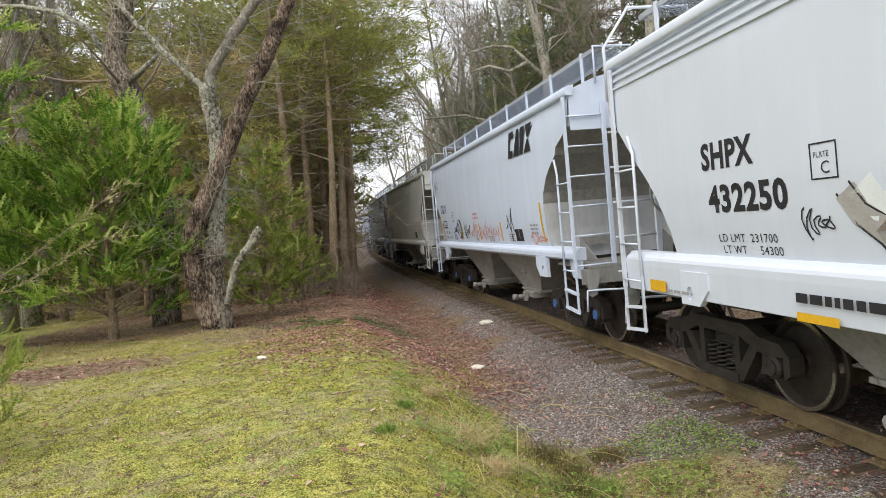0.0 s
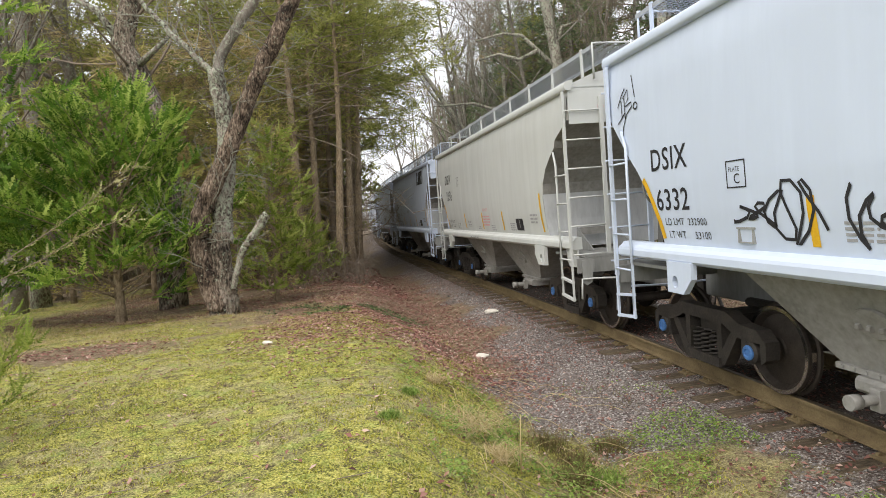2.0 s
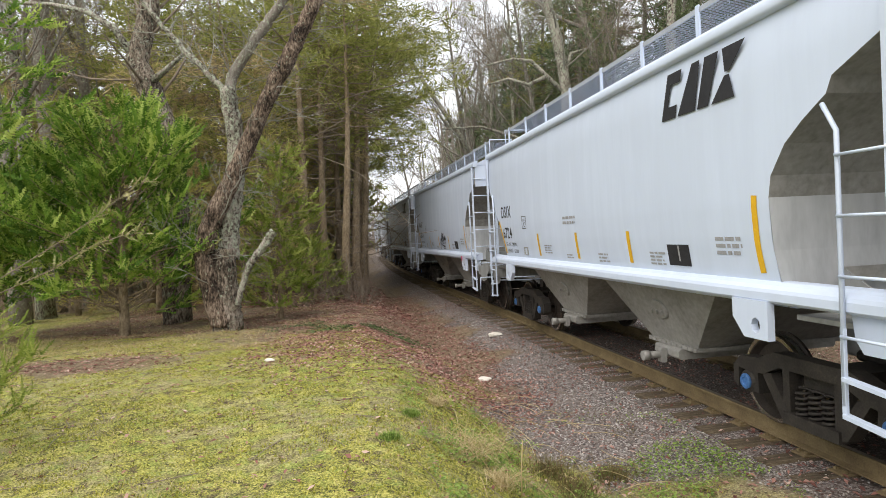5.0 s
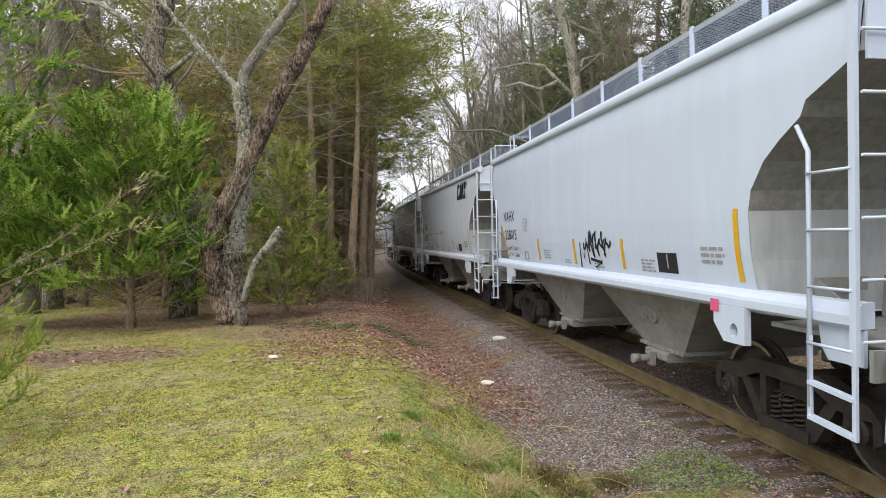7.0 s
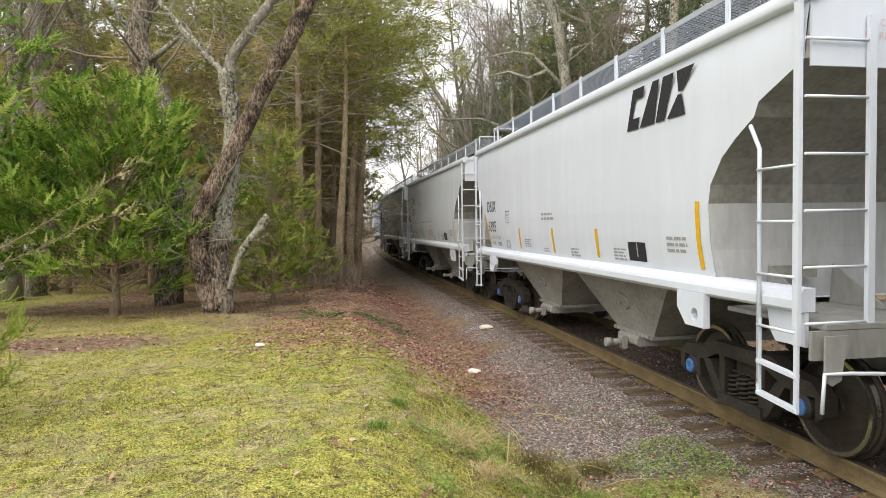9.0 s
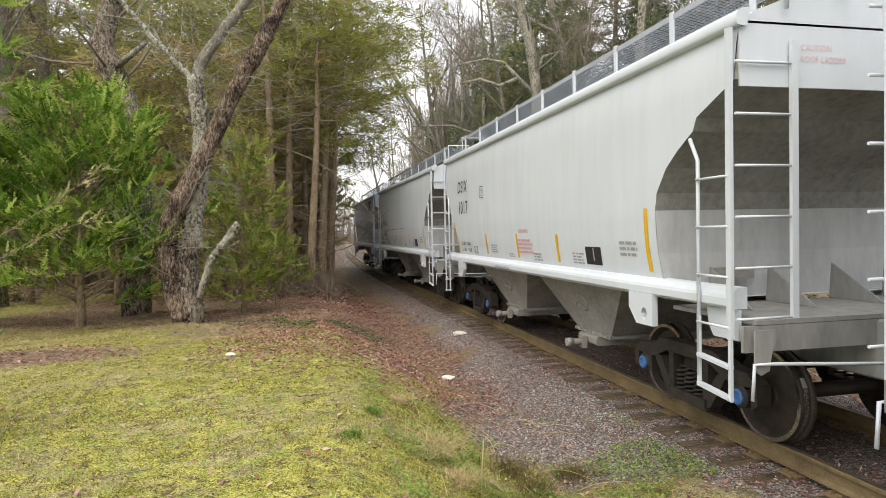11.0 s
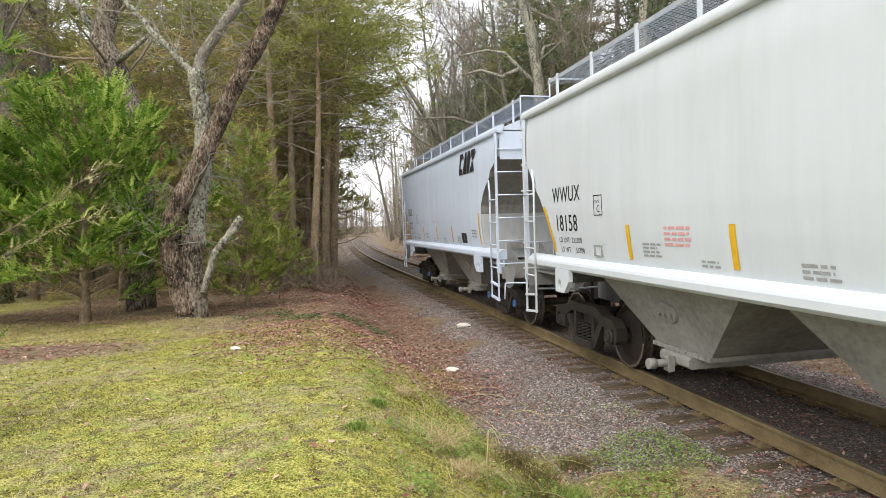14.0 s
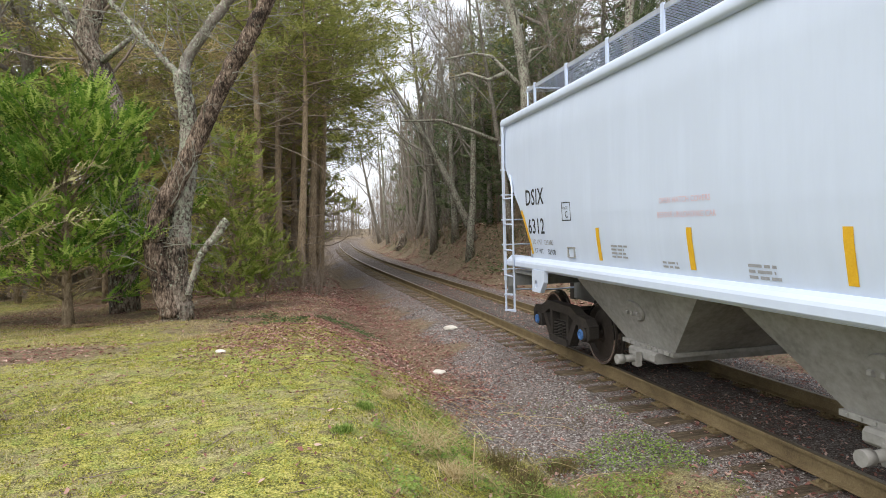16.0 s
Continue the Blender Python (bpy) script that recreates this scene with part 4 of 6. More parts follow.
            for x in (-0.864, 0.864):
                cp = part("bearing_cap", shared("bearing_cap", cap_shape, caps), caps, bog, "blue painted bearing cap" if caps is BLUE else "dark bearing cap")
                cp.matrix_local = pose(0, 0, 0, 0, 0, q) @ pose(x, 1.142, 0.457)
        for x in (-0.864, 0.864):
            ws = part("wheelset", shared("wheelset", wheelset_shape, TREAD), TREAD, car, "steel wheels on an axle")
            ws.matrix_local = pose(BOGIE[sgn] + x, 0, 0.457 + RAIL)
            for q in (1, -1):
                part("tread", shared("tread_%d" % q, lambda: tread_shape(q), SHINE), SHINE, ws, "bright worn tread")
            WHEELS.append((ws, BOGIE[sgn] + x))
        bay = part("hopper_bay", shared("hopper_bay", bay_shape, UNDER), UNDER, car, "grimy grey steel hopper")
        bay.matrix_local = pose(BAY[sgn], 0, 0)
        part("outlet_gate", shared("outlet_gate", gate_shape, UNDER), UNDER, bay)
        for q in (0, 180):
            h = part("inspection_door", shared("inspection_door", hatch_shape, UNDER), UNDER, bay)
            h.matrix_local = pose(0, 0, 0, 0, 0, q)
    P("air_tank", tank_shape, GRIME_SHADE, "grey air tank and brake pipes")
    P("brake_valve", valve_shape, DARKSTEEL, "dark brake valve")
    P("brake_wheel", brake_wheel_shape, GRIME_SHADE, "round hand brake wheel")
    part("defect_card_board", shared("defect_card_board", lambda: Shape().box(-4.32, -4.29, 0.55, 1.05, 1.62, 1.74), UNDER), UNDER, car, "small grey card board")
    if tape:
        curved_stripe(END_B, -1, car)
        curved_stripe(END_A, 1, car)
        for x in (2.1, 0.25, -1.5):
            stripe(x, 1.70, 2.10, 0.085, car, 0.0)
        panel = [(-2.42, 1.94), (-2.86, 1.94), (-2.86, 1.71), (-2.42, 1.71)]
        part("data_panel", Shape().add([(x, skin(z), z) for x, z in panel], [(0, 1, 2, 3)]), BLACK, car, "black data panel")
        part("data_panel_line", Shape().add([(x, skin(z) + 0.003, z) for x, z in ((-2.64, 1.93), (-2.67, 1.93), (-2.67, 1.76), (-2.64, 1.76))], [(0, 1, 2, 3)]), FADED, car)
        holder = Shape()
        for x0, x1, z0, z1 in ((2.80, 3.06, 1.825, 1.845), (2.82, 2.84, 1.71, 1.825), (3.02, 3.04, 1.71, 1.825), (2.82, 3.04, 1.70, 1.712)):
            holder.box(x0, x1, skin(1.77) - 0.02, skin(1.77) + 0.012, z0, z1)
        part("card_holder", holder, GRIME_SHADE, car, "small metal card holder")
        bars(-3.35, 2.02, 0.42, 0.035, 3, FADED, car, "small grey print", 5)
        bars(1.80, 1.90, 0.38, 0.022, 4, FADED, car, "small grey print", 6)
        bars(0.75, 1.76, 0.30, 0.022, 2, FADED, car, "small grey print", 7)
        bars(-0.50, 1.80, 0.38, 0.025, 3, FADED, car, "small grey print", 8)
        bars(-2.0, 1.85, 0.40, 0.022, 4, FADED, car, "small grey print", 9)
    return car


def weights(car, load, light, x=4.32, drop=0.0):
    words("LD LMT  " + load, x, 1.855 - drop, 0.075, FADED if load == "233100" else BLACK, car)
    words("LT WT     " + light, x - 0.04, 1.715 - drop * 0.6, 0.075, BLACK, car)


def plate_mark(car, x, z, w=0.34, h=0.26):
    sh = Shape()
    for a, b, c, d in ((0, w, 0, 0.012), (0, w, h - 0.012, h), (0, 0.014, 0, h), (w - 0.014, w, 0, h)):
        sh.add([(x - a, skin(z + c), z + c), (x - b, skin(z + c), z + c), (x - b, skin(z + d), z + d), (x - a, skin(z + d), z + d)], [(0, 1, 2, 3)])
    part("plate_frame", sh, BLACK, car)
    words("PLATE", x - w * 0.14, z + h * 0.60, 0.042, BLACK, car, 0, 0.85 * w / 0.26)
    words("C", x - w / 2 + 0.032, z + h * 0.16, 0.09, BLACK, car)


def data_marks(car, mark, number, zt=2.46, h=0.24, zn=2.02, hn=0.23, slant=0.0, x=4.52, squeeze=0.96):
    words(mark, x, zt, h, BLACK, car, slant, squeeze, bold=0.003)
    words(number, x - 0.07, zn, hn, BLACK, car, 0.0, squeeze, bold=0.003)


def spray(car, pts, width, material, label):
    part("spray_paint_line", flat_strip(pts, width, None, 0.003), material, car, label)


def caution(car):
    """Red words across the plate at the top of the end."""
    for k, text in enumerate(("CAUTION", "NO ROOF LADDER")):
        o = words(text, 0, 0, 0.055, PALERED, car, 0, 0.85, "faded red caution words", 0, 0.001)
        o.matrix_local = Matrix(((0, -1, 0, -5.445), (1, 0, 0, 0.98 if k == 0 else 1.12), (0, 0, 1, 3.68 - 0.10 * k), (0, 0, 0, 1)))


WHEELS = []


def build_train():
    rng = random.Random(21)
    cars = []
    # 0
    c = hopper_car(WHITE, "white covered hopper car with painted graffiti and rust-stained sill", True, False, caps=DARKSTEEL)
    words("SHPX", 3.74, 2.46, 0.235, BLACK, c, 0, 0.86, bold=0.012)
    words("432250", 3.68, 2.06, 0.235, BLACK, c, 0, 0.98, bold=0.012)
    weights(c, "231700", "54300", 3.62, 0.08)
    plate_mark(c, 2.36, 2.25, 0.26, 0.27)
    for x, w, z0, z1 in ((4.85, 0.34, 1.22, 1.34), (2.55, 0.42, 1.18, 1.25)):
        part("reflective_patch", Shape().add([(x, 1.660, z0), (x - w, 1.660, z0), (x - w, 1.660, z1), (x, 1.660, z1)], [(0, 1, 2, 3)]), YELLOW, c, "yellow reflective patch")
    bars(2.55, 1.40, 1.25, 0.075, 1, BLACK, c, "black maker's lettering on the sill", 12, 1.660)
    bars(4.5, 1.26, 0.6, 0.03, 1, FADED, c, "small grey print", 13, 1.660)
    shift = lambda pts: [(x - 0.6, z - 0.06) for x, z in pts]
    spray(c, shift([(2.66, 2.22), (2.55, 2.05), (2.36, 1.93), (2.22, 1.78), (2.24, 1.66)]), 0.20, GREYPAINT, "grey spray-painted shape")
    spray(c, shift([(2.52, 2.26), (2.40, 2.10), (2.15, 2.04), (1.95, 2.12), (1.80, 2.25)]), 0.22, PALEPAINT, "pale spray-painted shape")
    spray(c, shift([(2.40, 1.97), (2.33, 1.88), (2.26, 1.80)]), 0.14, BROWNPAINT, "orange-brown spray-painted shape")
    spray(c, shift([(2.62, 2.28), (2.50, 2.12), (2.30, 2.00), (2.10, 1.98), (1.90, 2.04), (1.7, 2.2)]), 0.018, BLACK, "black outline")
    spray(c, shift([(2.74, 2.20), (2.60, 1.98), (2.42, 1.84), (2.32, 1.70), (2.34, 1.64)]), 0.018, BLACK, "black outline")
    spray(c, squiggle(rng, 2.50, 1.80, 0.30, 0.26, 4), 0.014, BLACK, "faded black scribble")
    cars.append(c)
    # 1
    c = hopper_car(COOL, "white covered hopper car covered in black and red graffiti tags")
    logo(-2.50, 3.28, c)
    data_marks(c, "DSIX", "6332")
    weights(c, "232900", "53100")
    plate_mark(c, 3.12, 2.20, 0.28, 0.25)
    for x, z, w, h, n, wd in ((3.0, 1.70, 0.95, 0.55, 5, 0.03), (1.75, 1.68, 0.55, 0.5, 3, 0.03), (-1.95, 1.66, 0.5, 0.75, 2, 0.03)):
        spray(c, squiggle(rng, x, z, w, h, n), wd, BLACK, "black spray-painted tag")
    ring = [(4.795 + 0.05 * math.cos(a), 3.25 + 0.04 * math.sin(a)) for a in [0.7 * k for k in range(10)]]
    for pts in ([(5.26, 3.30), (5.15, 3.42), (5.05, 3.50)], [(5.16, 3.37), (5.15, 3.17)], [(5.27, 3.10), (5.15, 3.16), (5.06, 3.22)], [(5.08, 3.39), (5.065, 3.14)],
                [(5.11, 3.39), (4.98, 3.47), (4.965, 3.37), (5.08, 3.28), (4.90, 3.31), (4.885, 3.26), (5.03, 3.18), (5.13, 3.04), (5.135, 2.93)], [(4.88, 3.62), (4.80, 3.35)], ring):
        spray(c, pts, 0.018, BLACK, "black spray-painted tag")
    for k in range(7):
        spray(c, squiggle(rng, 1.1 - k * 0.36, 1.68, 0.36, 0.42 + 0.1 * math.sin(k * 2), 2), 0.022, SPRAYRED, "faded red spray-painted tag")
    spray(c, squiggle(rng, -3.3, 1.66, 0.8, 0.2, 5), 0.016, SPRAYRED, "faded red spray-painted tag")
    bars(0.75, 2.36, 0.6, 0.05, 2, REDINK, c, "faded red print", 31)
    cars.append(c)
    # 2
    c = hopper_car(TAN, "weathered light grey covered hopper car with clean sides")
    data_marks(c, "DSIX", "1036", 2.98, 0.26, 2.50, 0.28, 0.22, 4.40, 0.98)
    weights(c, "233800", "52200")
    plate_mark(c, 2.75, 2.86, 0.22, 0.24)
    words("WARNING", 0.15, 2.12, 0.075, REDINK, c, 0, 0.9)
    bars(0.22, 2.02, 0.72, 0.035, 4, REDINK, c, "small red print", 33)
    words("VENT CAR WHEN UNLOADING", 1.35, 1.47, 0.05, BLACK, c, 0, 0.8, "", 0, 1.660)
    cars.append(c)
    # 3
    c = hopper_car(COOL, "white covered hopper car with a black maker's mark")
    logo(-2.50, 3.28, c)
    data_marks(c, "DSIX", "6724")
    weights(c, "232900", "53100")
    plate_mark(c, 3.0, 2.20, 0.26, 0.25)
    bars(0.75, 2.36, 0.6, 0.04, 2, FADED, c, "faded grey print", 34)
    cars.append(c)
    # 4
    c = hopper_car(COOL, "white covered hopper car with one bold black graffiti tag", caps=DARKSTEEL)
    data_marks(c, "NAHX", "328015", 2.48, 0.21, 2.08, 0.21)
    weights(c, "232500", "53500")
    plate_mark(c, 3.0, 2.25, 0.26, 0.25)
    spray(c, [(0.02, 1.66), (-0.02, 2.05), (-0.15, 1.8), (-0.28, 2.1), (-0.34, 1.72)], 0.045, BLACK, "bold black spray-painted tag")
    for k in range(4):
        spray(c, squiggle(rng, -0.18 - k * 0.22, 1.82, 0.30, 0.40, 2), 0.042, BLACK, "bold black spray-painted tag")
    spray(c, [(-0.4, 1.80), (-0.8, 1.76), (-0.55, 1.68), (-0.72, 1.58)], 0.045, BLACK, "bold black spray-painted tag")
    part("sticker", Shape().add([(-3.62, 1.660, 1.40), (-3.76, 1.660, 1.40), (-3.76, 1.660, 1.52), (-3.62, 1.660, 1.52)], [(0, 1, 2, 3)]), PINK, c, "pink sticker on the sill")
    cars.append(c)
    # 5
    c = hopper_car(WHITE, "clean white covered hopper car with a black maker's mark")
    logo(-2.50, 3.28, c)
    data_marks(c, "DSIX", "6385")
    weights(c, "233100", "52900")
    plate_mark(c, 3.0, 2.20, 0.26, 0.25)
    bars(0.75, 2.36, 0.6, 0.04, 2, FADED, c, "faded grey print", 35)
    cars.append(c)
    # 6
    c = hopper_car(CREAM, "pale cream covered hopper car with slanted black letters")
    data_marks(c, "DSIX", "1017", 3.05, 0.26, 2.57, 0.28, 0.22, 4.30, 0.98)
    weights(c, "233800", "52200", 4.14)
    plate_mark(c, 2.43, 2.84, 0.26, 0.24)
    words("WARNING", 0.15, 2.12, 0.075, REDINK, c, 0, 0.9)
    bars(0.22, 2.02, 0.72, 0.035, 4, REDINK, c, "small red print", 36)
    words("VENT CAR WHEN UNLOADING", 1.35, 1.47, 0.05, BLACK, c, 0, 0.8, "", 0, 1.660)
    cars.append(c)
    # 7
    c = hopper_car(CREAM, "pale weathered covered hopper car with faint grey streaks", caps=DARKSTEEL)
    data_marks(c, "WWUX", "18158", 2.44, 0.21, 2.02, 0.23, 0.0, 4.34, 0.90)
    weights(c, "232300", "53700", 4.2)
    plate_mark(c, 2.95, 2.22, 0.24, 0.26)
    bars(1.34, 2.08, 0.5, 0.03, 4, REDINK, c, "small red print", 37)
    cars.append(c)
    # 8
    c = hopper_car(COOL, "white covered hopper car at the end of the train")
    logo(-2.50, 3.28, c)
    data_marks(c, "DSIX", "6312")
    weights(c, "233100", "52900")
    plate_mark(c, 3.12, 2.20, 0.28, 0.25)
    words("OPEN HATCH COVERS", 0.72, 2.34, 0.055, PALERED, c, 0, 0.95)
    words("BEFORE UNLOADING CAR", 0.76, 2.20, 0.055, PALERED, c, 0, 0.92)
    cars.append(c)
    for c in cars:
        caution(c)
    return cars


# ---- how the train runs ----
SPEED, PITCH, START = 6.03, 12.46, -1.0


def car_pose(k, t):
    mid = START + (k - 0.5) * PITCH - SPEED * t
    a, b = on_line(mid - 4.665), on_line(mid + 4.665)
    d, m = b - a, (a + b) / 2
    return pose(m.x, m.y, 0, 0, 0, math.degrees(math.atan2(d.y, d.x)))


def motions():
    for k, car in enumerate(TRAIN):
        walk(car, [(j / 5, car_pose(k, j / 5)) for j in range(81)])
    for axle, x in WHEELS:
        walk(axle, [(j / 10, pose(x, 0, 0.457 + RAIL, 0, -math.degrees(SPEED * j / 10 / 0.457), 0)) for j in range(161)])


# ---- trees ----
def ground_at(x, y):
    return float(relief(x, y)[0][0])


def wander(rng, p, d, length, steps, bend, rise=0.0):
    """A crooked path from p along d."""
    p, d = Vector(p), Vector(d).normalized()
    out = [p.copy()]
    for _ in range(steps):
        d = (d + Vector((rng.uniform(-bend, bend), rng.uniform(-bend, bend), rng.uniform(-bend, bend) + rise))).normalized()
        p = p + d * (length / steps)
        out.append(p.copy())
    return out


def branch_off(rng, d, spread):
    o = d.orthogonal().normalized()
    o.rotate(Matrix.Rotation(rng.uniform(0, 2 * math.pi), 3, d))
    return (d * math.cos(spread) + o * math.sin(spread)).normalized()


def along(path, u):
    k = min(int(u * (len(path) - 1)), len(path) - 2)
    f = u * (len(path) - 1) - k
    return path[k].lerp(path[k + 1], f), (path[k + 1] - path[k]).normalized()


def sliver(rng, sh, q, r):
    """A slim flat shoot along a path, ending in a point."""
    d = (q[-1] - q[0]).normalized()
    o = d.orthogonal().normalized()
    o.rotate(Matrix.Rotation(rng.uniform(0, math.pi), 3, d))
    vs, fs, m = [], [], len(q) - 1
    for i, p in enumerate(q[:-1]):
        w = o * r * (1.25 - 0.7 * i / m)
        vs += [p - w, p + w]
        if i:
            fs.append((2 * i - 2, 2 * i - 1, 2 * i + 1, 2 * i))
    sh.add(vs + [q[-1]], fs + [(2 * m - 2, 2 * m - 1, 2 * m)])


def twigs_on(rng, sh, path, count, size, r=0.006, start=0.25, rise=0.05, light=False):
    """Fine twigs along a path, each with side shoots."""
    for _ in range(count):
        p, d = along(path, rng.uniform(start, 1.0))
        steps = 2 if light else 3
        q = wander(rng, p, branch_off(rng, d, rng.uniform(0.4, 1.1)), size * rng.uniform(0.5, 1.3), steps, 0.28, rise)
        if light:
            sliver(rng, sh, q, r)
        else:
            sh.tube(q, [r * (1 - 0.7 * i / steps) for i in range(steps + 1)], 3, False)
        for _ in range(2 if light else 3):
            p2, d2 = along(q, rng.uniform(0.2, 0.95))
            sliver(rng, sh, wander(rng, p2, branch_off(rng, d2, rng.uniform(0.4, 1.0)), size * rng.uniform(0.25, 0.6), 1 if light else 2, 0.3, rise), r * 0.6)


def bare_tree_shapes(seed, h, r, lean=0.05, limbs=9, first=0.35, twig_r=0.007, light=False):
    rng = random.Random(seed)
    trunk, boughs, twigs = Shape(), Shape(), Shape()
    path = wander(rng, (0, 0, -0.2), (rng.uniform(-lean, lean), rng.uniform(-lean, lean), 1), h, 10, 0.07, 0.03)
    radii = [r * (1.25 if i == 0 else 1) * (1 - 0.86 * (i / 10) ** 0.9) for i in range(11)]
    trunk.tube(path, radii, 9, True, 0.06, rng)
    for k in range(limbs):
        u = first + (1 - first) * (k + rng.random()) / limbs
        p, d = along(path, u * 0.97)
        ln = h * rng.uniform(0.22, 0.42) * (1.15 - 0.6 * u)
        lr = r * (1 - u * 0.8) * rng.uniform(0.35, 0.6)
        q = wander(rng, p, branch_off(rng, d, rng.uniform(0.5, 1.1)), ln, 7, 0.20, 0.09)
        boughs.tube(q, [max(lr * (1 - 0.85 * i / 7), 0.01) for i in range(8)], 5, False)
        for _ in range(3 if light else 5):
            p2, d2 = along(q, rng.uniform(0.25, 0.95))
            q2 = wander(rng, p2, branch_off(rng, d2, rng.uniform(0.4, 0.9)), ln * rng.uniform(0.25, 0.5), 5, 0.24, 0.08)
            boughs.tube(q2, [max(lr * 0.4 * (1 - 0.8 * i / 5), twig_r) for i in range(6)], 4, False)
            twigs_on(rng, twigs, q2, 5 if light else 7, h * 0.075, twig_r, light=light)
        twigs_on(rng, twigs, q, 6, h * 0.075, twig_r, light=light)
    return trunk, boughs, twigs


def make_tree(name, shapes, mats, label, group):
    tree = tagged(new(name), label, "tree", group=group)
    for nm, sh, m in zip(("trunk", "branching", "crown"), shapes, mats):
        part(nm, sh, m, tree)
    return tree


def fronds(rng, anchors, dirs, n, size, width, droop=0.0, spread=0.7):
    """Scale-leaf sprays: n slim slivers round each anchor."""
    a = np.repeat(np.asarray(anchors, float), n, axis=0)
    d = np.repeat(np.asarray(dirs, float), n, axis=0)
    m = len(a)
    t = d + rng.normal(0, spread, (m, 3))
    t[:, 2] -= droop
    t /= np.linalg.norm(t, axis=1)[:, None] + 1e-9
    ln = size * rng.uniform(0.5, 1.4, m)[:, None]
    base = a + rng.normal(0, size * 0.35, (m, 3))
    side = np.cross(t, rng.normal(0, 1, (m, 3)))
    side /= np.linalg.norm(side, axis=1)[:, None] + 1e-9
    w = width * rng.uniform(0.6, 1.3, m)[:, None]
    mid = base + t * ln * 0.5
    v = np.stack([base, mid + side * w, base + t * ln, mid - side * w], axis=1).reshape(-1, 3)
    k = np.arange(m)[:, None] * 4
    return v, np.concatenate([k + [0, 1, 2], k + [0, 2, 3]])


def plumes(rng, anchors, dirs, size, steps=6, fat=0.30, spread=0.35, droop=0.0):
    """Feathery sprays: each one axis with side leaflets that shorten towards its tip."""
    a, d = np.asarray(anchors, float), np.asarray(dirs, float)
    m = len(a)

    def unit(v):
        return v / (np.linalg.norm(v, axis=1)[:, None] + 1e-9)

    t = d + rng.normal(0, spread, (m, 3))
    t[:, 2] -= droop
    t = unit(t)
    side = unit(np.cross(t, rng.normal(0, 0.6, (m, 3)) + [0, 0, 1.0]))
    up = np.cross(side, t)
    ln = (size * rng.uniform(0.55, 1.45, m))[:, None]
    bend = rng.normal(0.08, 0.16, m)[:, None]
    axis = [a + t * ln * (k / steps) + up * ln * bend * (k / steps) ** 2 for k in range(steps + 1)]
    tips = []
    for k in range(steps):
        for sgn in (1, -1):
            w = ln * fat * (1 - 0.72 * k / steps) * rng.uniform(0.55, 1.35, m)[:, None]
            tips.append(axis[k] + t * w * 0.95 + side * w * sgn + up * w * rng.normal(0.1, 0.4, m)[:, None])
    n = 3 * steps + 1
    v = np.stack(axis + tips, axis=1).reshape(-1, 3)
    one = [(k, k + 1, steps + 1 + 2 * k) for k in range(steps)] + [(k, steps + 2 + 2 * k, k + 1) for k in range(steps)]
    return v, (np.arange(m)[:, None, None] * n + np.array(one)[None]).reshape(-1, 3)


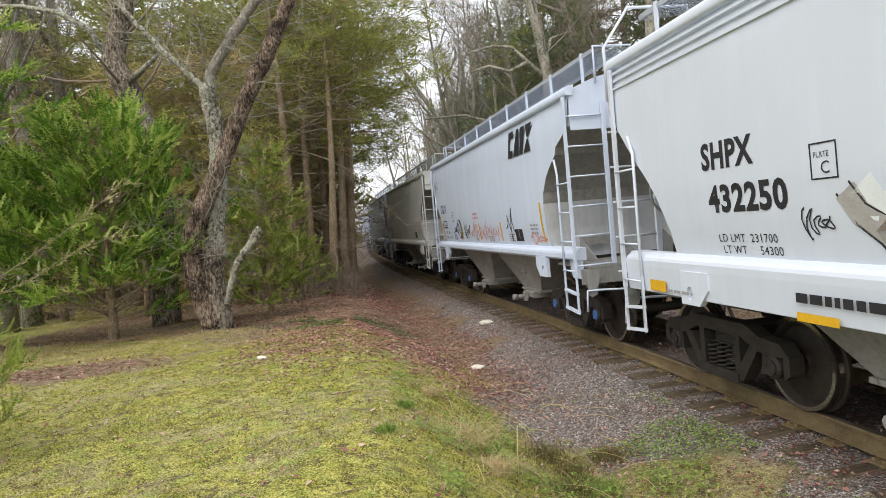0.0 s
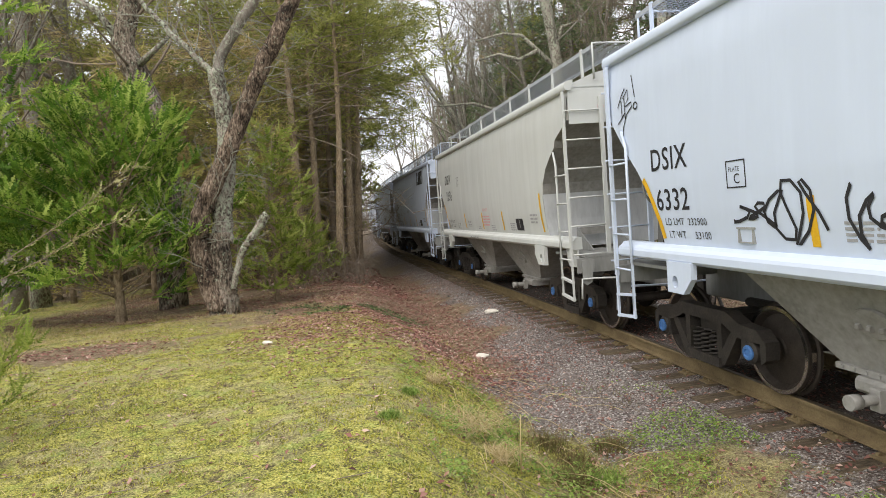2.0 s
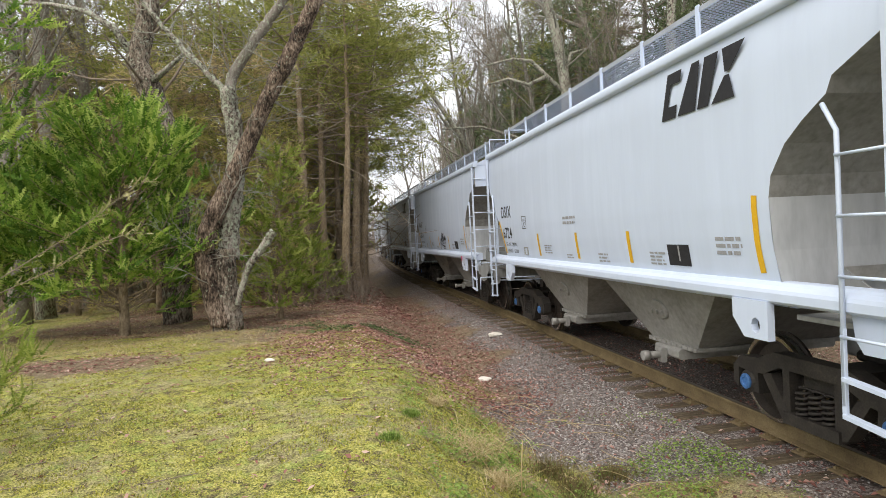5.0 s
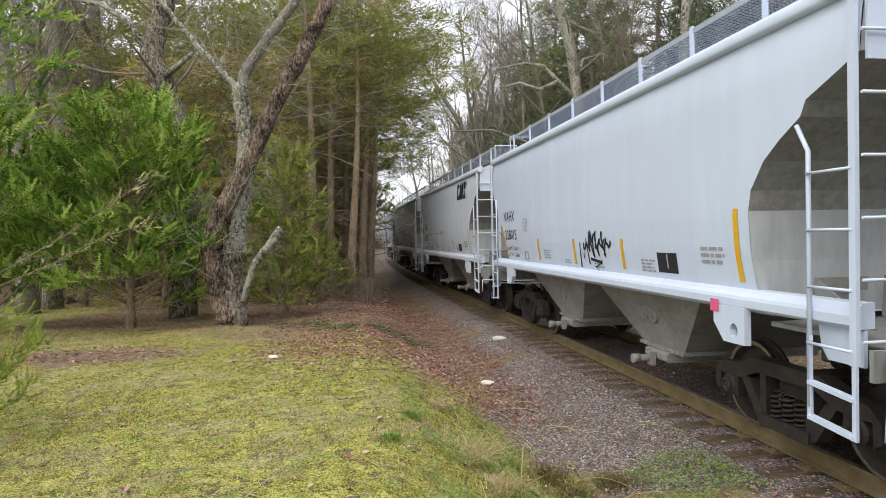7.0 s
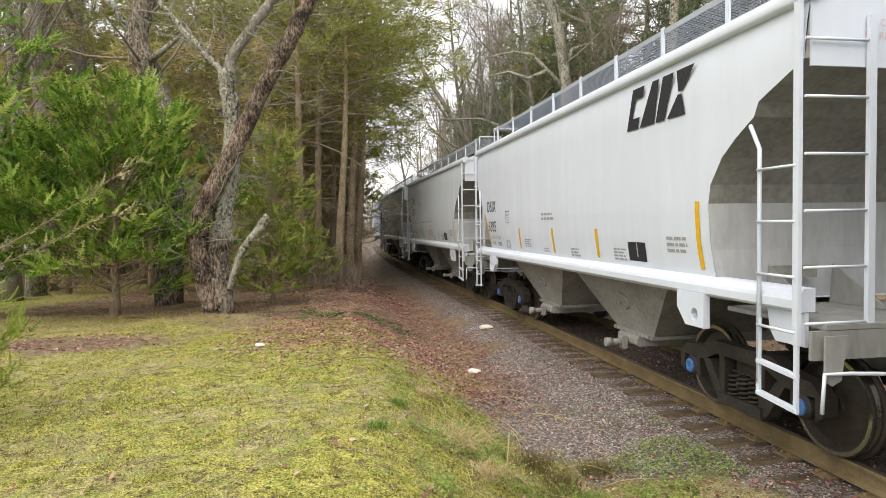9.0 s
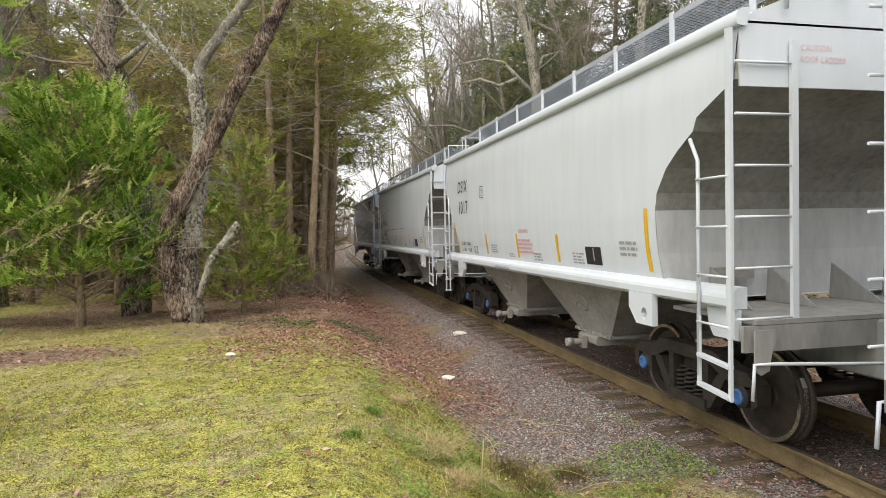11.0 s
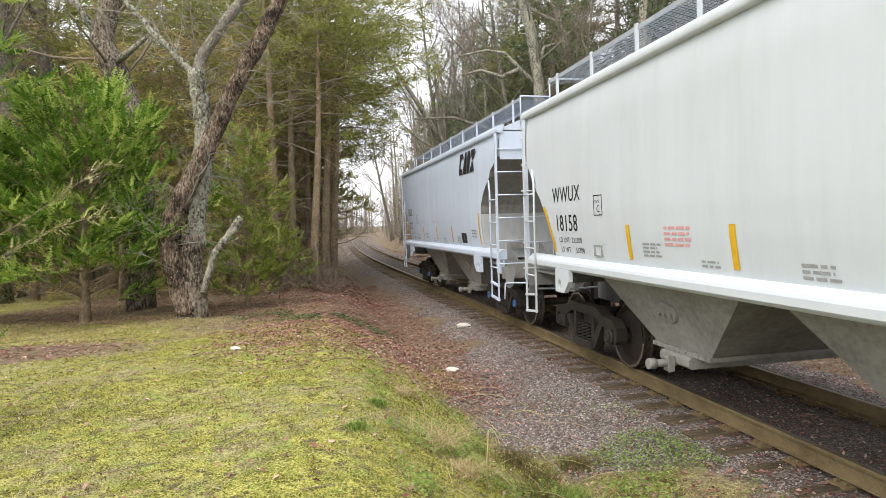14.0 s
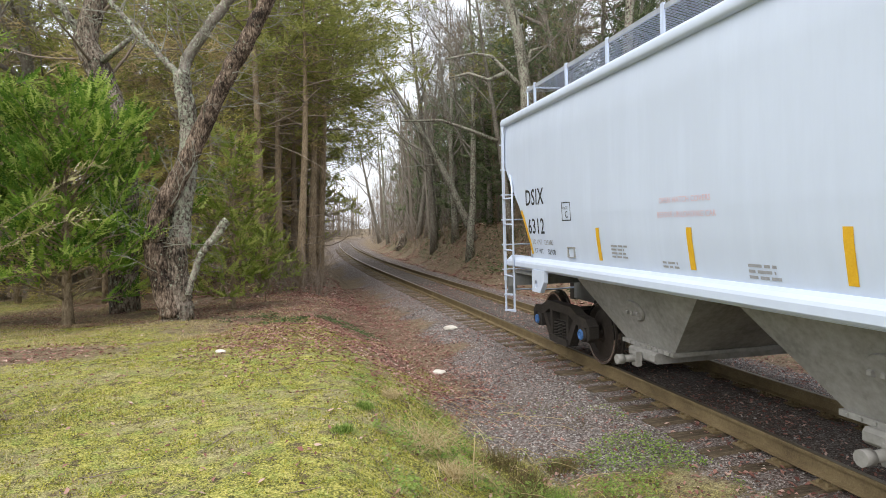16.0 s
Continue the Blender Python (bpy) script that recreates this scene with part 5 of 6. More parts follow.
def cedar(name, at, h, reach, seed, leaf, bark, label, group, bare=0.12, trunk_r=0.09, boughs=110, gap=0.075, n=3, size=0.12, width=0.012, rise=0.35, droop=0.0, shape=0.75, brown=None, dead=0, start=0.2, spray=0.6, feather=0, uneven=(0.45, 1.2)):
    """An evergreen: trunk, boughs, side shoots in flat sprays and scale leaves along them."""
    r = random.Random(seed)
    g = np.random.default_rng(seed)
    tree = tagged(new(name), label, "tree", group=group)
    tree.matrix_basis = pose(*at)
    trunk, limb = Shape(), Shape()
    path = wander(r, (0, 0, -0.2), (r.uniform(-0.06, 0.06), r.uniform(-0.06, 0.06), 1), h, 9, 0.04, 0.04)
    trunk.tube(path, [trunk_r * (1.2 if i == 0 else 1) * (1 - 0.92 * i / 9) for i in range(10)], 8, True, 0.08, r)
    sets = {False: ([], []), True: ([], [])}
    up = Vector((0, 0, 1))
    for k in range(boughs):
        u = bare + (1 - bare) * (k / boughs) ** 0.85
        p, d = along(path, min(u, 0.995))
        ang = k * 2.4 + r.uniform(-0.5, 0.5)
        ln = (reach * ((1 - u) / (1 - bare)) ** shape + 0.15) * r.uniform(*uneven)
        q = wander(r, p, (math.cos(ang), math.sin(ang), rise * r.uniform(0.3, 1.6)), ln, 6, 0.15, 0.05 - droop)
        limb.tube(q, [max(trunk_r * 0.26 * (1 - u * 0.6) * (1 - 0.85 * i / 6), 0.004) for i in range(7)], 4, False)
        dry = brown is not None and r.random() < 0.45 * (1 - u)
        A, D = sets[dry]
        for j in range(int(ln / gap)):
            v = start + (1 - start) * r.random() ** 0.8
            c, dd = along(q, v)
            side = dd.cross(up).normalized() * r.choice((-1, 1))
            e = (dd * 0.75 + side * r.uniform(0.3, 1.0) + up * r.uniform(-0.25, 0.45)).normalized()
            bl = (0.10 + 0.30 * ln * (1.1 - v) ** 0.8) * r.uniform(0.5, 1.3)
            m = max(2, int(bl / (size * 0.45)))
            for i in range(m):
                A.append(c + e * (bl * (i + 0.5) / m) - up * (0.25 * droop * i))
                D.append((e + up * (0.4 if spray < 0.5 else 0.15)).normalized())
        A.append(q[-1])
        D.append((q[-1] - q[-2]).normalized())
    for k in range(dead):
        p, d = along(path, r.uniform(0.06, 0.75))
        ang = r.uniform(0, 6.28)
        q = wander(r, p, (math.cos(ang), math.sin(ang), r.uniform(-0.35, 0.25)), reach * r.uniform(0.4, 1.0), 6, 0.2, -0.03)
        limb.tube(q, [max(0.022 * (1 - i / 6.5), 0.005) for i in range(7)], 4, False)
        twigs_on(r, limb, q, 8, 0.7, 0.006, 0.1, -0.05, True)
    part("trunk", trunk, bark, tree)
    part("branching", limb, TWIG if dead else bark, tree)
    A, D = sets[False]
    leaves = plumes(g, A, D, size, feather, width, spray, droop * 2) if feather else fronds(g, A, D, n, size, width, droop * 2, spray)
    part("foliage", tri_data("foliage", *leaves, leaf), leaf, tree)
    A, D = sets[True]
    if A:
        part("dry_foliage", tri_data("dry_foliage", *fronds(g, A, D, n, size, width * 0.7, 0.3, 0.5), brown), brown, tree, "brown dying foliage")
    return tree


def stem_tree():
    """The forked tree at the edge of the moss: a dark leaning stem and a pale lichen-covered one."""
    rng = random.Random(77)
    tree = tagged(new("leaning_tree"), "old forked tree with a dark leaning stem and lichen-covered limbs", "tree")

    def stem(name, pts, r0, r1, mat, parent, sides=12, label="", rough=0.1):
        P = [Vector(p) for p in pts]
        fine = []
        for i in range(len(P) - 1):
            a, b = P[i], P[i + 1]
            c0 = P[max(i - 1, 0)]
            c1 = P[min(i + 2, len(P) - 1)]
            for k in range(10):
                t = k / 10
                q = 0.5 * ((2 * a) + (b - c0) * t + (2 * c0 - 5 * a + 4 * b - c1) * t * t + (3 * a - c0 - 3 * b + c1) * t ** 3)
                fine.append(q + Vector((rng.gauss(0, 1), rng.gauss(0, 1), 0)) * 0.012)
        fine.append(P[-1])
        m = len(fine) - 1
        return part(name, Shape().tube(fine, [r0 + (r1 - r0) * i / m for i in range(m + 1)], sides * 2, True, rough * 0.25, rng, 0.11), mat, parent, label), fine

    _, base = stem("trunk", [(-5.66, 13.2, -0.1), (-5.62, 13.2, 0.45), (-5.64, 13.2, 1.3), (-5.58, 13.2, 2.1)], 0.35, 0.22, BARK_MIX, tree, 16)
    _, lean = stem("leaning_stem", [(-5.68, 13.05, 0.5), (-5.84, 13.0, 1.3), (-5.92, 12.95, 2.0), (-5.72, 13.0, 2.75), (-5.19, 13.1, 3.75), (-4.50, 13.1, 5.1), (-3.89, 13.0, 6.04), (-3.22, 13.0, 7.2), (-2.61, 13.0, 8.23), (-2.1, 12.9, 9.6)], 0.22, 0.12, BARK_DARK, tree, 16, "dark furrowed leaning stem")
    _, pale = stem("pale_stem", [(-5.57, 13.35, 1.9), (-5.47, 13.35, 2.78), (-5.27, 13.35, 4.09), (-5.26, 13.3, 4.66), (-5.36, 13.3, 5.48)], 0.22, 0.17, BARK_PALE, tree, 10, "pale lichen-covered stem")
    _, pl = stem("pale_limb", [(-5.36, 13.3, 5.4), (-5.65, 13.2, 5.75), (-6.22, 13.2, 6.38), (-6.7, 13.2, 6.97), (-7.4, 13.2, 7.9), (-8.0, 13.1, 8.4)], 0.075, 0.035, BARK_PALE, tree, 8, "pale lichen-covered limb")
    _, pr = stem("grey_limb", [(-5.36, 13.3, 5.4), (-5.25, 13.5, 5.94), (-4.64, 13.5, 6.73), (-4.12, 13.5, 7.36), (-3.41, 13.5, 8.29), (-2.9, 13.5, 9.6)], 0.12, 0.08, BARK_GREY, tree, 9)
    stem("broken_limb", [(-5.30, 13.0, 0.9), (-5.08, 12.95, 1.50), (-4.90, 12.9, 1.80), (-4.62, 12.9, 2.12), (-4.40, 12.9, 2.42)], 0.055, 0.092, BARK_PALE, tree, 8, "broken pale lichen-covered stub", 0.22)
    tw = Shape()
    for path, cnt, size in ((lean, 60, 1.2), (pale, 22, 0.9), (pl, 26, 1.0), (pr, 36, 1.2), (base, 10, 0.7)):
        for _ in range(cnt):
            p, d = along(path, rng.uniform(0.1, 1.0))
            q = wander(rng, p, branch_off(rng, d, rng.uniform(0.6, 1.4)), size * rng.uniform(0.5, 1.4), 6, 0.28, 0.02)
            tw.tube(q, [0.014, 0.012, 0.010, 0.008, 0.007, 0.005, 0.003], 4, False)
            twigs_on(rng, tw, q, 4, 0.45, 0.005)
    part("twig_tangle", tw, TWIG_PALE, tree, "tangle of bare twigs")


def simple_tree(name, pts, r0, r1, bark, label, side_limbs=(), twig=TWIG, limbs=14, seed=1, size=1.5):
    rng = random.Random(seed)
    tree = tagged(new(name), label, "tree")
    P = [Vector(p) for p in pts]
    P[0].z = ground_at(P[0].x, P[0].y) - 0.15
    m = len(P) - 1
    fine = []
    for i in range(m):
        for k in range(4):
            fine.append(P[i].lerp(P[i + 1], k / 4) + Vector((rng.gauss(0, 0.02), rng.gauss(0, 0.02), 0)))
    fine.append(P[-1])
    n = len(fine) - 1
    part("trunk", Shape().tube(fine, [r0 + (r1 - r0) * i / n for i in range(n + 1)], 10, True, 0.08, rng), bark, tree)
    paths = []
    for q in side_limbs:
        q = [Vector(p) for p in q]
        sh = Shape().tube(q, [0.10 - 0.06 * i / (len(q) - 1) for i in range(len(q))], 7, True, 0.05, rng)
        part("limb", sh, BARK_PALE, tree, "pale lichen-covered limb")
        paths.append(q)
    bough, tw = Shape(), Shape()
    for k in range(limbs):
        p, d = along(fine, 0.3 + 0.7 * (k + rng.random()) / limbs * 0.99)
        q = wander(rng, p, branch_off(rng, d, rng.uniform(0.6, 1.2)), size * rng.uniform(0.6, 1.6), 6, 0.22, 0.06)
        bough.tube(q, [max(0.045 * (1 - i / 7), 0.008) for i in range(7)], 4, False)
        paths.append(q)
    for q in paths:
        twigs_on(rng, tw, q, 12, 0.8, 0.006, 0.2)
    part("branching", bough, twig, tree)
    part("crown", tw, twig, tree)
    return tree


def build_woods():
    stem_tree()
    simple_tree("woodland_tree", [(-7.9, 15.5, 0), (-7.81, 15.5, 4.0), (-7.86, 15.5, 5.13), (-8.22, 15.5, 6.1), (-8.51, 15.5, 6.88), (-8.16, 15.5, 8.11), (-7.9, 15.5, 10.0), (-7.8, 15.4, 12)], 0.36, 0.20, BARK_MIX, "thick crooked tree with flaking lichen-flecked bark", [[(-8.5, 15.4, 6.9), (-8.96, 15.3, 7.7), (-9.64, 15.3, 8.16), (-10.56, 15.3, 8.41), (-11.6, 15.2, 8.5)], [(-8.2, 15.4, 6.3), (-7.6, 15.2, 6.6), (-7.0, 15.1, 7.0)]], TWIG, 16, 3, 2.0)
    simple_tree("woodland_tree", [(-13.23, 17.0, 0), (-13.25, 17.0, 4.17), (-13.62, 17.0, 6.45), (-13.92, 17.0, 9.14), (-14, 17, 13)], 0.30, 0.18, BARK_GREY, "grey-barked bare tree leaning slightly", [], TWIG, 16, 4, 2.2)
    simple_tree("woodland_tree", [(-14.26, 20.0, 0), (-14.13, 20.0, 5.86), (-14.24, 20.0, 8.38), (-14.14, 20.0, 11.18), (-14.2, 20, 15)], 0.34, 0.2, BARK_GREY, "tall straight grey-barked bare tree", [], TWIG, 18, 5, 2.4)
    simple_tree("bank_tree", [(3.95, 26.0, 0), (3.66, 26.0, 3.69), (3.52, 26.0, 7.82), (3.22, 26.0, 9.88), (2.91, 26.0, 11.25), (2.73, 26.0, 13.06), (2.6, 26, 16)], 0.26, 0.16, BARK_PALE, "pale lichen-covered tree on the railway bank", [[(3.47, 26.0, 7.6), (2.77, 26.0, 8.35), (2.17, 26.0, 9.0), (1.48, 26.0, 9.13), (0.33, 26.0, 8.94)], [(3.41, 26.0, 8.05), (3.78, 26.0, 9.18), (4.59, 26.0, 9.39), (4.51, 26.0, 8.71)], [(2.77, 26.0, 8.35), (2.0, 25.8, 8.0), (1.2, 25.8, 8.3), (0.4, 25.7, 8.1)]], TWIG_PALE, 16, 6, 2.2)
    simple_tree("bank_tree", [(1.84, 36.0, 0), (0.15, 36.0, 5.17), (-0.67, 36.0, 6.88), (-2.71, 36.0, 10.21), (-4.0, 36, 12.5)], 0.22, 0.10, BARK_PALE, "pale tree leaning over the railway track", [[(2.67, 30.0, 6.09), (1.35, 30.0, 6.66), (0.03, 30.0, 7.14), (-1.83, 30.0, 7.14)]], TWIG_PALE, 14, 7, 2.2)

    # young bright cedars at the edge of the moss
    def young(x, y, h, reach, seed, leaf, label, **kw):
        cedar("young_cedar", (x, y, ground_at(x, y)), h, reach, seed, leaf, BARK_CEDAR, label, "young cedars", **kw)

    plume = dict(feather=8, size=0.33, width=0.19, spray=0.30, uneven=(0.35, 1.3))
    young(-8.05, 13.4, 5.0, 3.0, 11, CEDAR_BRIGHT, "young bright green cedar with drooping lower branches", bare=0.12, trunk_r=0.12, boughs=125, gap=0.095, rise=0.42, shape=0.62, start=0.3, **plume)
    young(-11.2, 12.8, 5.4, 3.2, 12, CEDAR_BRIGHT, "young bright green cedar beside another", bare=0.08, boughs=110, gap=0.105, rise=0.42, shape=0.65, **plume)
    young(-9.6, 10.8, 8.2, 2.0, 13, CEDAR_BRIGHT, "tall slender green cedar", bare=0.45, boughs=70, gap=0.13, rise=0.1, shape=0.5, **plume)
    young(-5.25, 15.6, 4.5, 1.05, 15, CEDAR_GREEN, "small green cedar behind the leaning tree", bare=0.10, trunk_r=0.07, boughs=90, gap=0.13, rise=0.05, droop=0.02, shape=0.6, **plume)
    young(-5.4, 19.5, 2.2, 0.9, 16, CEDAR_GREEN, "low green cedar scrub", bare=0.05, trunk_r=0.06, boughs=50, gap=0.15, shape=0.6, **plume)
    shoot = tagged(new("cedar_sapling"), "thin leaning cedar sapling with pale yellowish tips", "sapling")
    rs, gs = random.Random(19), np.random.default_rng(19)
    stems, A, D = Shape(), [], []
    for path in (((-11.6, 10.8, 0.30), (-9.6, 10.8, 1.35), (-8.4, 10.8, 1.95), (-7.5, 10.8, 2.42), (-6.82, 10.8, 2.83), (-6.12, 10.8, 3.30), (-5.85, 10.8, 3.40)),
                 ((-11.6, 10.8, 0.30), (-9.4, 10.7, 1.25), (-7.7, 10.7, 1.89), (-7.0, 10.7, 2.25), (-6.41, 10.7, 2.42), (-6.0, 10.7, 2.47))):
        q = [Vector(p) for p in path]
        stems.tube(q, [0.013 - 0.009 * i / (len(q) - 1) for i in range(len(q))], 5, False)
        for k in range(46):
            c, dd = along(q, rs.uniform(0.3, 1.0))
            e = branch_off(rs, dd, rs.uniform(0.3, 0.8))
            for i in range(2):
                A.append(c + e * 0.09 * i)
                D.append(e)
    part("trunk", stems, TWIG, shoot)
    part("foliage", tri_data("foliage", *plumes(gs, A, D, 0.16, 7, 0.16, 0.3), CEDAR_TIP), CEDAR_TIP, shoot)
    cedar("juniper_bush", (-4.78, 5.0, ground_at(-4.78, 5.0)), 1.45, 1.0, 14, CEDAR_GREEN, BARK_CEDAR, "small sparse juniper bush", "junipers", bare=0.05, trunk_r=0.025, boughs=40, gap=0.055, size=0.13, width=0.17, feather=8, rise=0.45, shape=0.5, spray=0.3, uneven=(0.4, 1.3))

    def plant(maker, spots, scale=(0.9, 1.12)):
        """Sets copies of one tree; the first spot takes the tree itself."""
        tree = None
        for x, y in spots:
            m = pose(x, y, ground_at(x, y) if math.hypot(x, y) < 90 else 0.5, 0, 0, r.uniform(0, 360)) @ Matrix.Scale(r.uniform(*scale), 4)
            if tree is None:
                tree = maker()
                tree.matrix_basis = m
            else:
                copy_thing(tree, m)

    r = random.Random(9)
    old = dict(trunk_r=0.18, boughs=58, gap=0.17, size=0.26, width=0.020, rise=0.05, droop=0.05, brown=CEDAR_BROWN, dead=34)

    plant(lambda: cedar("olive_cedar", (0, 0, 0), 7.5, 1.9, 61, CEDAR_OLIVE, BARK_CEDAR, "olive-brown cedar thicket behind the clearing", "olive cedars", bare=0.06, trunk_r=0.10, boughs=64, gap=0.15, n=3, size=0.20, width=0.018, rise=0.0, droop=0.03, shape=0.35, brown=CEDAR_BROWN, dead=24),
          [(-6.6, 18.6), (-9.8, 18.2), (-12.6, 18.6), (-14.5, 22.5), (-17.5, 18.5), (-11, 25), (-7.5, 24.5)], (0.75, 1.2))

    def old_cedar(seed, **kw):
        return lambda: cedar("old_cedar", (0, 0, 0), kw.pop("h"), kw.pop("reach"), seed, CEDAR_DARK, BARK_CEDAR, "tall old cedar with dead brown lower branches", "old cedars", **{**old, **kw})

    plant(old_cedar(41, h=12.5, reach=2.6, bare=0.42, shape=0.35), [(-5.73, 22), (-8.4, 21.5), (-11.8, 21.5), (-9.8, 29), (-19, 21), (-15.5, 23.5), (-17.5, 29), (-21, 24), (-18.5, 25.5)])
    plant(old_cedar(42, h=13.0, reach=2.8, bare=0.38, shape=0.35), [(-6.9, 25.6), (-6.3, 30.5), (-14.5, 27.5), (-12.2, 25.5), (-12, 33), (-9.6, 24.2)])
    plant(old_cedar(43, h=12.0, reach=4.6, bare=0.50, shape=0.25, boughs=36, gap=0.2, dead=24), [(-4.75, 20.6), (-5.0, 25.0), (-6.4, 31), (-7.8, 36), (-16.5, 19.5), (3.9, 33)])
    plant(old_cedar(44, h=13.0, reach=5.8, bare=0.55, shape=0.2, boughs=30, gap=0.24, dead=16, rise=0.12), [(-5.0, 24.0), (-6.0, 30), (-6.4, 27.4), (-5.9, 20.6)], (0.95, 1.08))
    tall = dict(trunk_r=0.2, boughs=64, gap=0.15, size=0.27, width=0.026, rise=0.05, droop=0.03, dead=12)

    def evergreen(seed, **kw):
        return lambda: cedar("old_cedar", (0, 0, 0), kw.pop("h"), kw.pop("reach"), seed, PINE, BARK_GREY, "tall dark evergreen tree of the bank, also added unseen behind the camera", "bank evergreens", **{**tall, **kw})

    # last spots, behind and beside the camera, are unseen and added to block sky light
    plant(evergreen(71, h=14, reach=3.0, bare=0.25, shape=0.45), [(5.2, 31), (9.5, 24), (3.6, 35.5), (8.2, 38), (14, 21), (4.6, 52), (17, 15), (-24, -20), (8, -16)])
    plant(evergreen(72, h=13, reach=3.3, bare=0.35, shape=0.4), [(2.9, 44), (6.6, 26.5), (12.5, 30), (11, 17.5), (7.6, 47), (18, 26), (-0.8, 62), (-9, -18), (18, 2), (19, -10)])

    deep = dict(trunk_r=0.17, gap=0.26, feather=5, size=0.62, width=0.30, spray=0.35, rise=0.05, droop=0.05, dead=8, uneven=(0.4, 1.25))

    def thick(seed, leaf, label, **kw):
        return lambda: cedar("old_cedar", (0, 0, 0), kw.pop("h"), kw.pop("reach"), seed, leaf, BARK_CEDAR, label, "thick evergreens", **{**deep, **kw})

    plant(thick(81, CEDAR_DARK, "tall thick cedar deep in the wood", h=13.5, reach=2.7, bare=0.10, boughs=95, shape=0.4),
          [(-9.2, 31.5), (-11.6, 33), (-13.8, 33.5), (-16.2, 31), (-19, 28), (-21.5, 31), (-24, 27), (-27, 32), (-10.2, 35), (-14.5, 37), (-9.2, 41), (-30, 27), (-23, 36), (-18.6, 35)], (0.85, 1.2))
    plant(thick(82, CEDAR_BROWN, "half-dead brownish cedar in the wood", h=11.0, reach=2.2, bare=0.06, boughs=70, shape=0.35, size=0.5),
          [(-7.6, 23.4), (-9.4, 26.2), (-12.8, 28.5), (-16.5, 27), (-7.4, 28.4), (-20.5, 25.5), (-8.2, 33), (-10.8, 23)], (0.7, 1.05))
    plant(thick(83, PINE, "dark ivy-hung evergreen above the railway bank", h=13.0, reach=2.6, bare=0.08, boughs=95, shape=0.4),
          [tuple(on_line(q, w))[:2] for q, w in ((24, -8.5), (29, -7.6), (34, -7.4), (38, -9.5), (43, -7.8), (48, -9.8), (54, -8.2), (62, -9.5), (70, -8.5), (31, -12), (40, -13), (51, -14), (22, -13), (17, -11), (80, -9))], (0.8, 1.15))

    # bare woodland: well-branched trees near, simpler ones far off
    def bare(seed, h, rad, light):
        pale = seed % 2 == 0
        sh = bare_tree_shapes(seed, h, rad, 0.12, 9 if light else 12, 0.32, 0.016 if light else 0.009, light)
        return lambda: make_tree("bare_tree", sh, (BARK_PALE if pale else BARK_GREY, BARK_GREY, TWIG_PALE if pale else TWIG), "leafless woodland tree with grey bark and fine twigs", "bare woodland trees")

    def spread(count, y0, y1, lo, hi, keep_out, taken):
        found, tries = [], 0
        while len(found) < count and tries < 6000:
            tries += 1
            y = r.uniform(y0, y1)
            x = r.uniform(lo * y - 4, hi * y + 4)
            d = off_line(x, y)[1][0]
            if -keep_out[1] < d < keep_out[0] or (y < 20 and -12 < x < 3):
                continue
            if any((x - a) ** 2 + (y - b) ** 2 < (1.2 + 0.012 * y) ** 2 for a, b in taken):
                continue
            taken.append((x, y))
            found.append((x, y))
        return found

    taken = []
    for q in (20, 24, 33, 41, 50, 60, 72):
        taken.append(tuple(on_line(q, -4.4 - (q % 3) * 0.5))[:2])
    for q in (31, 40, 48, 58, 70, 26, 35, 44, 53, 64, 77, 86):
        taken.append(tuple(on_line(q, 4.5 + (q % 3) * 0.4))[:2])
    edge = list(taken)
    near = spread(21, 16, 48, -0.85, 0.5, (5.4, 4.6), taken)
    mid = spread(34, 40, 110, -0.30, 0.10, (4.2, 4.2), taken)
    far = spread(32, 45, 150, -0.95, 0.8, (6, 6), taken)
    # out-of-view trees added round the camera to cut low sky light
    unseen_trees = [(-14, -12), (-4, -15), (4, -19), (13, -12), (15, 4), (14, 10), (-30, -8), (-2, -24), (22, -3), (9, -11)]
    for k in range(3):
        plant(bare(201 + k, 13.5 + k, 0.18 + 0.03 * k, False), (edge[:4] + edge[7:9] + near)[k::3], (0.8, 1.2))
    for k in range(4):
        plant(bare(301 + k, 13 + k, 0.18 + 0.02 * k, True), (edge[4:7] + edge[9:] + mid + far + unseen_trees)[k::4], (0.8, 1.25))

    # thin saplings under the trees
    for k in range(3):
        sh = bare_tree_shapes(400 + k, 5.0 + k, 0.035 + 0.01 * k, 0.3, 6, 0.2, 0.006, True)
        spots = spread(20, 15, 42, -0.85, 0.4, (4.6, 4.4), taken)
        plant(lambda: make_tree("sapling", sh, (TWIG, TWIG, TWIG), "thin bare sapling under the taller trees", "saplings"), spots, (0.6, 1.3))
    # the wood in the distance
    g = np.random.default_rng(33)

    def slivers(n, y0, y1, z0, z1, ln, wd, tilt, keep):
        y = y0 + (y1 - y0) * g.uniform(0, 1, n) ** 0.8
        x = g.uniform(-1.15, 1.1, n) * (y + 8)
        d = off_line(x, y)[1]
        ok = (d > keep) | (d < -keep + 1.0)
        x, y = x[ok], y[ok]
        m = len(x)
        base = np.c_[x, y, relief(x, y)[0] * 0 + 0.4 + z0 + (z1 - z0) * g.uniform(0, 1, m) ** 1.25]
        t = np.c_[g.normal(0, tilt, m), g.normal(0, tilt, m), np.ones(m)]
        t /= np.linalg.norm(t, axis=1)[:, None]
        tip = base + t * (ln * g.uniform(0.5, 1.4, m))[:, None]
        side = np.c_[g.normal(0, 1, m), g.normal(0, 0.4, m), np.zeros(m)]
        side /= np.linalg.norm(side, axis=1)[:, None]
        side *= wd * g.uniform(0.6, 1.5, m)[:, None]
        k = np.arange(m)[:, None] * 3
